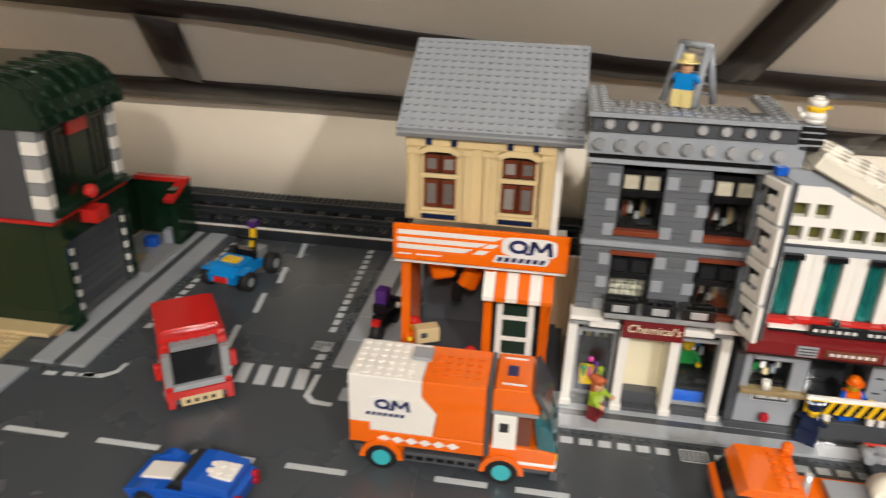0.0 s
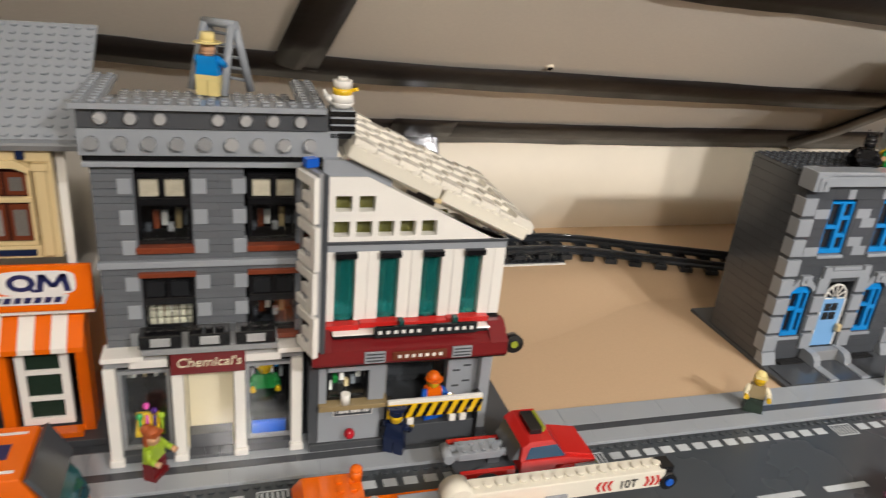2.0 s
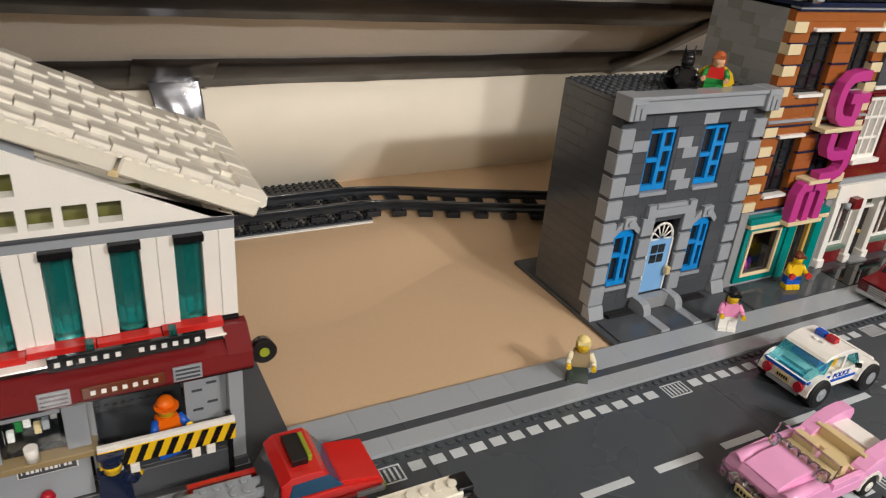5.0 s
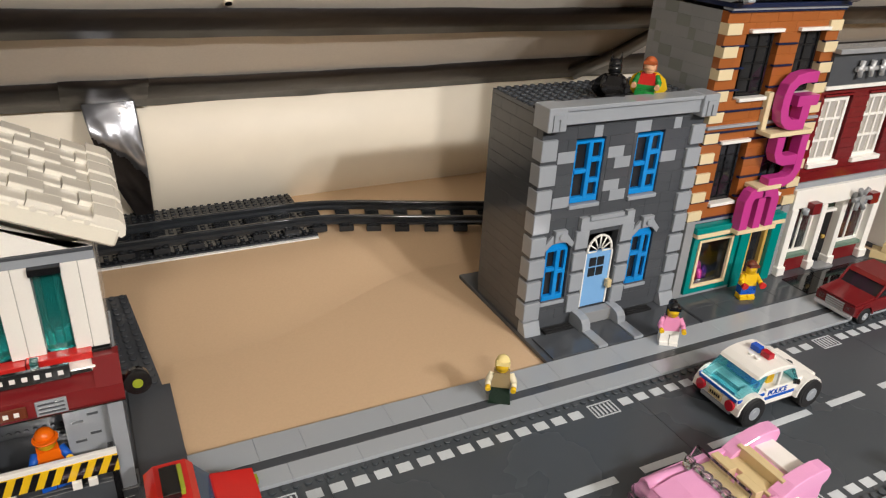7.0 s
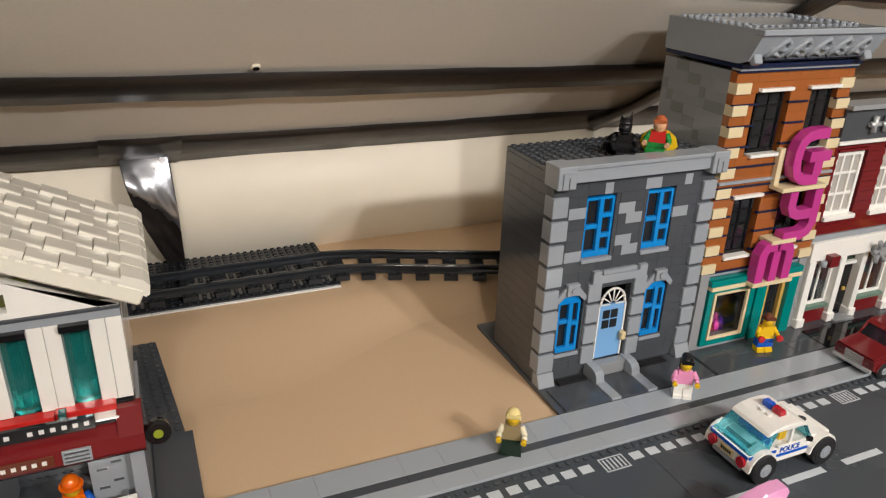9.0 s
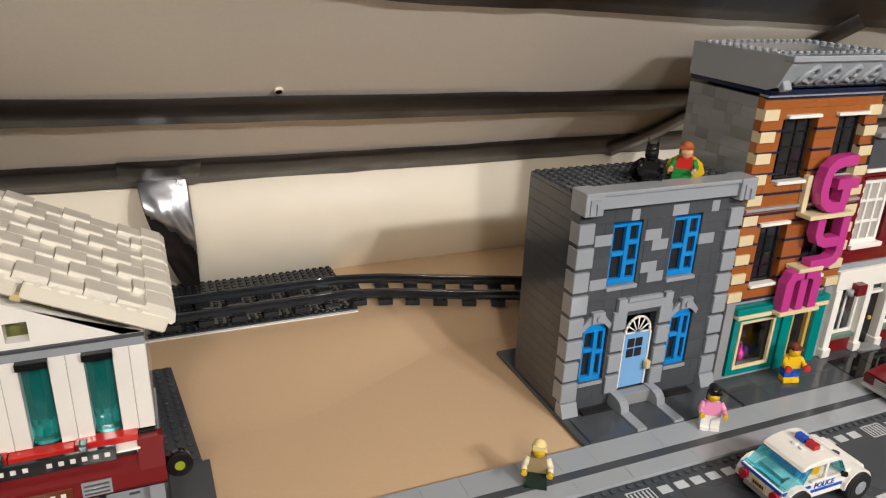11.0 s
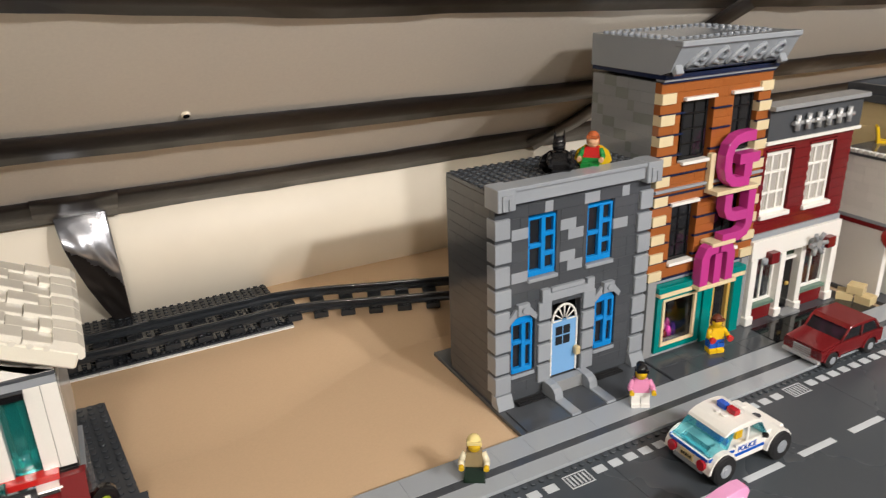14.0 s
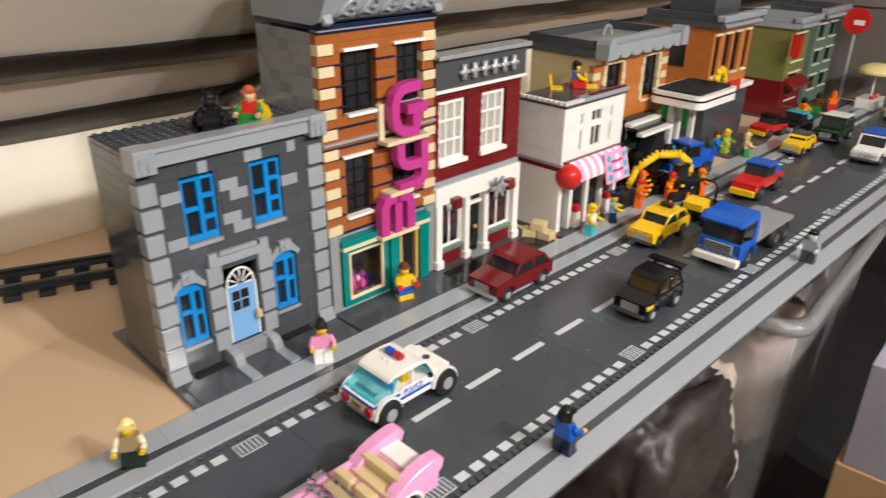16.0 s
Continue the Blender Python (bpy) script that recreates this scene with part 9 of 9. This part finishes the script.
def brick_block(label, x, y, w, d, z, front, side, trim, roof, wins, rows, sill="cream", awn=None, scallops=0, share=0.27):
    """A far toy building of coursed bricks with rows of framed windows."""
    h = thing("toy_building", label, "toy building", (x, y, 0))
    n = int(w / S)
    p = w / n
    op, fl = [], []
    for r in range(rows):
        zz = z - (r + 1) * (z - 0.02) / rows + 0.012
        hh = (z - 0.02) / rows - 0.024
        for k in range(wins):
            cx = w * (k + 0.5) / wins
            op.append((cx - w / wins * share, cx + w / wins * share, zz, zz + hh))
    m = int((z - 0.002) / BK)
    brickwall(h, 0, 0.002, n, m, lambda i, r: front if 1 < i < n - 2 or r % 2 else trim, op, 0.0, S, "x", p, (z - 0.002) / m)
    brickwall(h, 0.0082, 0.002, int(d / S) - 1, m, lambda i, r: side, (), 0.0, S, "y", S, (z - 0.002) / m)
    piece("side_wall", h, pla(side), w - 0.008, 0.0082, 0.0, 0.008, d - 0.0082, z)
    piece("back_wall", h, pla(side), 0.0082, d - 0.008, 0.0, w - 0.0164, 0.008, z)
    for a, b, c, e in op:
        wd = window(h, a + 0.001, c, b - a - 0.002, e - c, pla("black"), SMOKE, 2, 2, 0.0030, 0.0018, 0.003)
        piece("sill", wd, pla(sill), a - 0.002, -0.0030, c - 0.0036, b - a + 0.004, 0.008, 0.0034)
        piece("lintel", wd, pla(sill), a - 0.002, -0.0030, e, b - a + 0.004, 0.008, 0.0034)
        if share < 0.25:
            for k in range(5):
                for xx in (a - 0.0062 - 0.002 * (k % 2), b):
                    piece("surround_block", wd, pla(sill), xx, -0.0022, c + (e - c) * k / 5 + 0.0004, 0.0060 + 0.002 * (k % 2), 0.006, (e - c) / 5 - 0.0008)
    piece("cornice", h, pla(roof), -0.004, -0.012, z, w + 0.008, d + 0.014, 0.0100)
    if scallops:
        # hanging half-round scallops under a wavy top, with raised ends
        for k in range(scallops):
            xa, xb = w * k / scallops, w * (k + 1) / scallops
            r, cx = (xb - xa) / 2, (xa + xb) / 2
            bm = bmesh.new()
            low = [(cx - r * math.cos(a), z + 0.006 - 0.55 * r * math.sin(a)) for a in [math.pi * i / 8 for i in range(9)]]
            slab(bm, low + [(xb, z + 0.017), (xa, z + 0.017)], "y", -0.020, -0.006)
            part("cornice_scallop", bm, pla("light_grey"), h)
        for xa in (-0.006, w - 0.010):
            bm = bmesh.new()
            slab(bm, [(xa, z), (xa + 0.016, z), (xa + 0.016, z + 0.019), (xa + 0.012, z + 0.026), (xa + 0.004, z + 0.026), (xa, z + 0.019)], "y", -0.024, -0.004)
            part("cornice_end", bm, pla("light_grey"), h)
        piece("roof_well", h, pla("mid_grey"), 0.010, -0.004, z + 0.0102, w - 0.020, 0.010, 0.0120)
    else:
        piece("cornice_cap", h, pla("light_grey"), -0.005, -0.018, z + 0.0102, w + 0.010, 0.016, 0.0110, 0.002)
        for k in range(int(w / 0.012)):
            bm = bmesh.new()
            tube(bm, (0.006 + 0.012 * k, -0.0185, z + 0.0020), (0.006 + 0.012 * k, -0.0120, z + 0.0080), 0.0030, 8)
            part("cornice_bracket", bm, pla("light_grey"), h)
    for a, b, c, e in ((0, d - 0.008, w, 0.008), (0, 0.002, 0.008, d - 0.010), (w - 0.008, 0.002, 0.008, d - 0.010)):
        piece("parapet", h, pla(roof), a, b, z + 0.0102, c, e, 0.0110)
    if awn:
        bm = bmesh.new()
        slab(bm, [(0.0, 0.075), (-0.022, 0.060), (-0.022, 0.056), (0.0, 0.066)], "x", 0.004, w - 0.004)
        part("awning", bm, pla(awn), h)
    piece("base_plate", h, pla("dark_grey"), -0.002, -0.060, -0.0044, w + 0.010, d + 0.064, 0.0042)
    return h


tan_house = brick_block("tan and orange brick toy house with a grey parapet roof", 1.4320, 0.7420, 0.190, 0.110, 0.190, "earth_orange", "tan", "sand", "dark_grey", 2, 2, sill="sand", awn="dark_green", scallops=7, share=0.20)
bm = bmesh.new()
for k in range(9):
    a, b = math.pi * k / 9, math.pi * (k + 1) / 9
    tube(bm, (0.10 + 0.010 * math.cos(a), 0.05, 0.203 + 0.014 * math.sin(a)), (0.10 + 0.010 * math.cos(b), 0.05, 0.203 + 0.014 * math.sin(b)), 0.0025, 8)
part("roof_arch", bm, pla("light_grey"), tan_house)
piece("roof_hatch", tan_house, pla("mid_grey"), 0.030, 0.020, 0.2002, 0.130, 0.070, 0.0034)
or_house = brick_block("orange toy house with tall windows and a dark roof", 1.7600, 0.7420, 0.140, 0.125, 0.195, "earth_orange", "earth_orange", "earth_orange", "dark_grey", 4, 2)
piece("dark_base", or_house, pla("dark_grey"), -0.004, -0.006, 0.0002, 0.148, 0.128, 0.088)
piece("white_ledge", or_house, pla("white"), -0.010, -0.014, 0.0884, 0.158, 0.134, 0.0080)
piece("red_sign", or_house, pla("red"), 0.020, -0.030, 0.0970, 0.040, 0.006, 0.0160)
piece("green_panel", or_house, pla("green"), -0.0070, 0.020, 0.030, 0.0024, 0.060, 0.0500)
piece("side_window", or_house, pla("black"), -0.0015, 0.045, 0.130, 0.002, 0.040, 0.036)
piece("roof_box", or_house, pla("dark_grey"), 0.030, 0.020, 0.2052, 0.090, 0.080, 0.0300)
olive_house = brick_block("olive green toy house above a dark red ground floor", 2.0600, 0.7350, 0.095, 0.110, 0.167, "olive", "olive", "olive", "light_grey", 1, 2, awn="dark_red", share=0.26)
piece("dark_red_base", olive_house, pla("dark_red"), -0.002, -0.002, 0.0002, 0.098, 0.106, 0.070)
piece("round_sign", olive_house, pla("red"), -0.014, -0.026, 0.120, 0.005, 0.018, 0.040)
brick_block("sand green toy house at the end of the street", 2.2000, 0.7400, 0.120, 0.100, 0.172, "sand_green", "sand_green", "sand_green", "dark_grey", 2, 3)


def canopy():
    h = thing("fuel_canopy", "white toy station canopy with black roof and yellow beak", "toy canopy", (1.570, 0.655, 0))
    h.scale = (0.75, 0.75, 1.0)
    bm = bmesh.new()
    n = 8

    def ring(e):
        out = []
        for cx, cy, a0 in ((0.150 - 0.016, 0.016, -90), (0.150 - 0.016, 0.094, 0), (0.016, 0.094, 90), (0.016, 0.016, 180)):
            for k in range(5):
                a = radians(a0 + 22.5 * k)
                out.append((cx + (0.016 + e) * math.cos(a), cy + (0.016 + e) * math.sin(a)))
        return out
    slab(bm, ring(0.0), "z", 0.1130, 0.1230)
    part("canopy_edge", bm, pla("white"), h)
    bm = bmesh.new()
    slab(bm, ring(0.0008), "z", 0.1231, 0.1255)
    part("black_line", bm, pla("black"), h)
    bm = bmesh.new()
    slab(bm, ring(0.0), "z", 0.1256, 0.1310)
    part("canopy_rim", bm, pla("white"), h)
    bm = bmesh.new()
    slab(bm, ring(-0.010), "z", 0.1311, 0.1335)
    part("canopy_top", bm, RUBBER, h)
    for x, y in ((0.030, 0.070), (0.060, 0.070), (0.120, 0.070)):
        piece("post", h, pla("white"), x, y, 0.0, 0.010, 0.010, 0.1128)
    piece("pump", h, pla("aqua"), 0.042, 0.066, 0.0, 0.014, 0.012, 0.045)
    piece("pump", h, pla("green"), 0.100, 0.060, 0.0, 0.012, 0.012, 0.040)
    bm = bmesh.new()
    for k in range(6):
        a, b = 0.5 * k, 0.5 * (k + 1)
        tube(bm, (0.125 + 0.018 * math.cos(a), 0.030, 0.1360 + 0.018 * math.sin(a)), (0.125 + 0.018 * math.cos(b), 0.030, 0.1360 + 0.018 * math.sin(b)), 0.0065, 8)
    part("yellow_beak", bm, pla("yellow"), h, "curved yellow beak sign")
    piece("forecourt", h, SMOKE, -0.030, -0.004 + 0.041, -0.0002, 0.200, 0.062, 0.0010)


canopy()
lean = thing("station_roof", "white and black striped toy roof beside the station", "toy roof", (1.500, 0.698, 0))
for k in range(4):
    piece("roof_strip", lean, pla("white" if k % 2 == 0 else "black"), 0.0, 0.010 * k, 0.080 + 0.005 * k, 0.080, 0.0100, 0.0050)
for x in (0.004, 0.070):
    piece("roof_post", lean, pla("black"), x, 0.030, 0.0, 0.006, 0.006, 0.0948)
ape = thing("black_machine", "black toy loader standing behind the digger", "toy loader", (1.545, 0.708, 0.0), 20)
hull_pts = [(-0.030, 0.0), (0.028, 0.0), (0.030, 0.030), (0.010, 0.060), (-0.006, 0.076), (-0.028, 0.050)]
bm = bmesh.new()
slab(bm, hull_pts, "y", -0.018, 0.018)
bmesh.ops.bevel(bm, geom=bm.edges[:], offset=0.003, segments=2, affect="EDGES")
part("machine_body", bm, pla("black"), ape)
for s in (-1, 1):
    bm = bmesh.new()
    tube(bm, (0.010, s * 0.022, 0.056), (0.040, s * 0.026, 0.012), 0.0070, 10)
    part("machine_arm", bm, pla("black"), ape)

stall = thing("parasol_stall", "toy market stall under a round tan parasol", "market stall", (2.297, 0.640, -0.003))
stall.scale = (0.95, 0.95, 0.95)
bm = bmesh.new()
dome(bm, (0, 0, 0.075), 0.040, 0.022, seg=16)
part("parasol", bm, pla("pale_yellow"), stall)
bm = bmesh.new()
tube(bm, (0, 0, 0.0), (0, 0, 0.0760), 0.0020, 8)
part("pole", bm, pla("white"), stall)
piece("counter", stall, pla("white"), -0.030, -0.020, 0.0, 0.060, 0.040, 0.0240)
for k in range(5):
    bm = bmesh.new()
    dome(bm, (-0.022 + 0.011 * k, -0.008, 0.0240), 0.0048, 0.007)
    part("fruit", bm, pla(("red", "orange", "purple", "yellow", "red")[k]), stall)
blue_bus = small_truck("blue and yellow toy bus at the far kerb", 2.2500, 0.5650, 180, "yellow", "blue")

for x, y, w, d, hh, m, lab in ((2.36, 0.62, 0.30, 0.20, 0.22, surface("dull_brown_card", (0.17, 0.145, 0.125), 0.8, vary=0.2), "dull brown box at the far end of the table"), (2.70, 0.48, 0.26, 0.28, 0.28, surface("grey_box_card", (0.16, 0.15, 0.14), 0.7, vary=0.2), "grey box at the far end of the table")):
    bx = thing("storage_box", lab, "box", (x, y, -0.0046), 3, "boxes at the table end")
    piece("box_body", bx, m, 0, 0, 0, w, d, hh - 0.03, 0.003)
    piece("box_lid", bx, m, -0.004, -0.004, hh - 0.0298, w + 0.008, d + 0.008, 0.030, 0.003)
rs = thing("round_sign", "red round toy sign on a post at the street's end", "sign", (2.30, 0.700, -0.0046))
bm = bmesh.new()
tube(bm, (0, 0, 0), (0, 0, 0.145), 0.003, 8)
part("sign_post", bm, pla("light_grey"), rs)
bm = bmesh.new()
tube(bm, (-0.004, 0, 0.169), (0.004, 0, 0.169), 0.026, 20)
disc = part("sign_disc", bm, pla("red"), rs)
piece("disc_bar", disc, pla("white"), -0.0048, -0.016, 0.161, 0.0008, 0.020, 0.010, 0.0)

# ---------- below the table's near edge ----------
for x in (-1.0, 0.6, 2.8):
    lg = thing("table_leg", "plain wooden leg under the layout table", "table leg", (x, 0.47, -0.63), group="table legs", kind="structure")
    piece("leg_post", lg, CARDBOARD, 0, 0, 0, 0.045, 0.045, 0.600)

tub = thing("storage_tub", "large clear plastic storage tub holding crumpled bags", "storage tub", (1.412, 0.420, -0.385), 5)
L, D, H = 0.410, 0.300, 0.322


def round_rect(inset, r):
    """A rounded rectangle drawn in from the tub's outline."""
    out = []
    for cx, cy, a0 in ((L - inset - r, inset + r, -90), (L - inset - r, D - inset - r, 0), (inset + r, D - inset - r, 90), (inset + r, inset + r, 180)):
        for k in range(7):
            a = radians(a0 + 15 * k)
            out.append((cx + r * math.cos(a), cy + r * math.sin(a)))
    return out


def tub_shell(levels):
    """Walls through the given (inset, radius, height) rings, closed in a loop."""
    bm = bmesh.new()
    rings = [[bm.verts.new((a, b, z)) for a, b in round_rect(i, r)] for i, r, z in levels]
    n = len(rings[0])
    for lo, hi in zip(rings, rings[1:] + rings[:1]):
        for i in range(n):
            j = (i + 1) % n
            bm.faces.new((lo[i], lo[j], hi[j], hi[i]))
    return bm, rings


bm, rings = tub_shell(((0.016, 0.030, 0.0), (0.004, 0.030, H - 0.014), (0.0064, 0.0276, H - 0.014), (0.0184, 0.0276, 0.0)))
bm.faces.new(rings[3])
part("tub_body", bm, TUB, tub, smooth=False).visible_shadow = False
bm, rings = tub_shell(((0.0030, 0.031, H - 0.018), (-0.010, 0.040, H - 0.016), (-0.0115, 0.041, H - 0.009), (-0.0085, 0.038, H - 0.002), (-0.002, 0.034, H), (0.0064, 0.0276, H - 0.001), (0.0066, 0.0274, H - 0.013), (0.0032, 0.031, H - 0.0135)))
part("tub_rim", bm, TUBRIM, tub, "thick clouded rim with rounded corners", True)


def crumpled(name, label, category, x, y, z, dx, dy, dz, mats, seed, rough=0.025, split=0.5, band=None):
    """A crumpled plastic bag: a lumpy pillow with sharp creases, in one or two colours."""
    bm = bmesh.new()
    bmesh.ops.create_icosphere(bm, subdivisions=5, radius=1.0)
    for v in bm.verts:
        c = v.co.copy()
        f = [abs(t) ** 0.55 * (1 if t > 0 else -1) for t in c]
        n1 = noise.noise(c * 2.1 + Vector((seed, 0, 0)))
        n2 = abs(noise.noise(c * 5.3 + Vector((0, seed, 0))))
        n3 = abs(noise.noise(c * 11.0 + Vector((0, 0, seed))))
        k = 1 + rough * 6 * n1 - rough * 5 * n2 - rough * 2 * n3
        v.co = Vector((x + dx * f[0] * k, y + dy * f[1] * k, z + dz * f[2] * k))
    for f in bm.faces:
        f.smooth = True
        c = f.calc_center_median()
        lump = noise.noise(c * 9 + Vector((seed, seed, 0)))
        if len(mats) > 1 and (lump > split if band is None else band[0] < c.x + 0.045 * lump < band[1] and c.z > band[2]):
            f.material_index = 1
    return tagged(part(name, bm, mats, None), label, category)


crumpled("crumpled_bag", "crumpled tan and brown plastic bag in the tub", "bag", 1.530, 0.565, -0.225, 0.096, 0.118, 0.140, [BAGTAN, BAGBROWN], 4.0, 0.018, 0.20)
crumpled("crumpled_bag", "crumpled brown plastic bag at the tub's far end", "bag", 1.715, 0.590, -0.225, 0.082, 0.105, 0.135, [BAGBROWN, BAGTAN], 9.0, 0.022, 0.25)
crumpled("black_sack", "full black plastic sack on the floor", "sack", 1.730, 0.300, -0.340, 0.130, 0.085, 0.280, [surface("black_sack_film", (0.004, 0.004, 0.005), 0.55, vary=0.3, grain=50, bump=0.8)], 2.0, 0.03)
crumpled("crumpled_bag", "dark brown plastic bag with a pale creased fold", "bag", 1.256, 0.535, -0.330, 0.132, 0.110, 0.255, [BAGBROWN, BAGPALE], 13.0, 0.022, 0.42, (1.318, 1.45, -0.25))
crumpled("paper_bag", "white and red crumpled paper bag under the table edge", "bag", 1.075, 0.445, -0.440, 0.070, 0.055, 0.215, [surface("white_paper", (0.60, 0.55, 0.50), 0.7, vary=0.15, bump=0.3), pla("red")], 6.0, 0.03, 0.10)

carton = thing("cardboard_carton", "closed brown cardboard carton on the floor", "carton", (1.396, 0.105, -0.63), 4)
piece("carton_body", carton, CARDBOARD, 0, 0, 0, 0.260, 0.240, 0.440, 0.002)
piece("carton_tape", carton, surface("parcel_tape", (0.40, 0.28, 0.14), 0.3), 0.0, 0.100, 0.4402, 0.260, 0.045, 0.0006, 0.0)
pack = thing("printed_box", "pale printed box with red marks standing on the carton", "box", (1.398, 0.108, -0.1892), 4)
pb = piece("box_body", pack, surface("pale_print", (0.30, 0.29, 0.36), 0.4, vary=0.2, patch=12), 0, 0.0, 0.0, 0.220, 0.230, 0.130)
for k in range(3):
    piece("print_bar", pb, pla("red"), -0.0006, 0.030 + 0.065 * k, 0.075, 0.0010, 0.040, 0.030, 0.0)
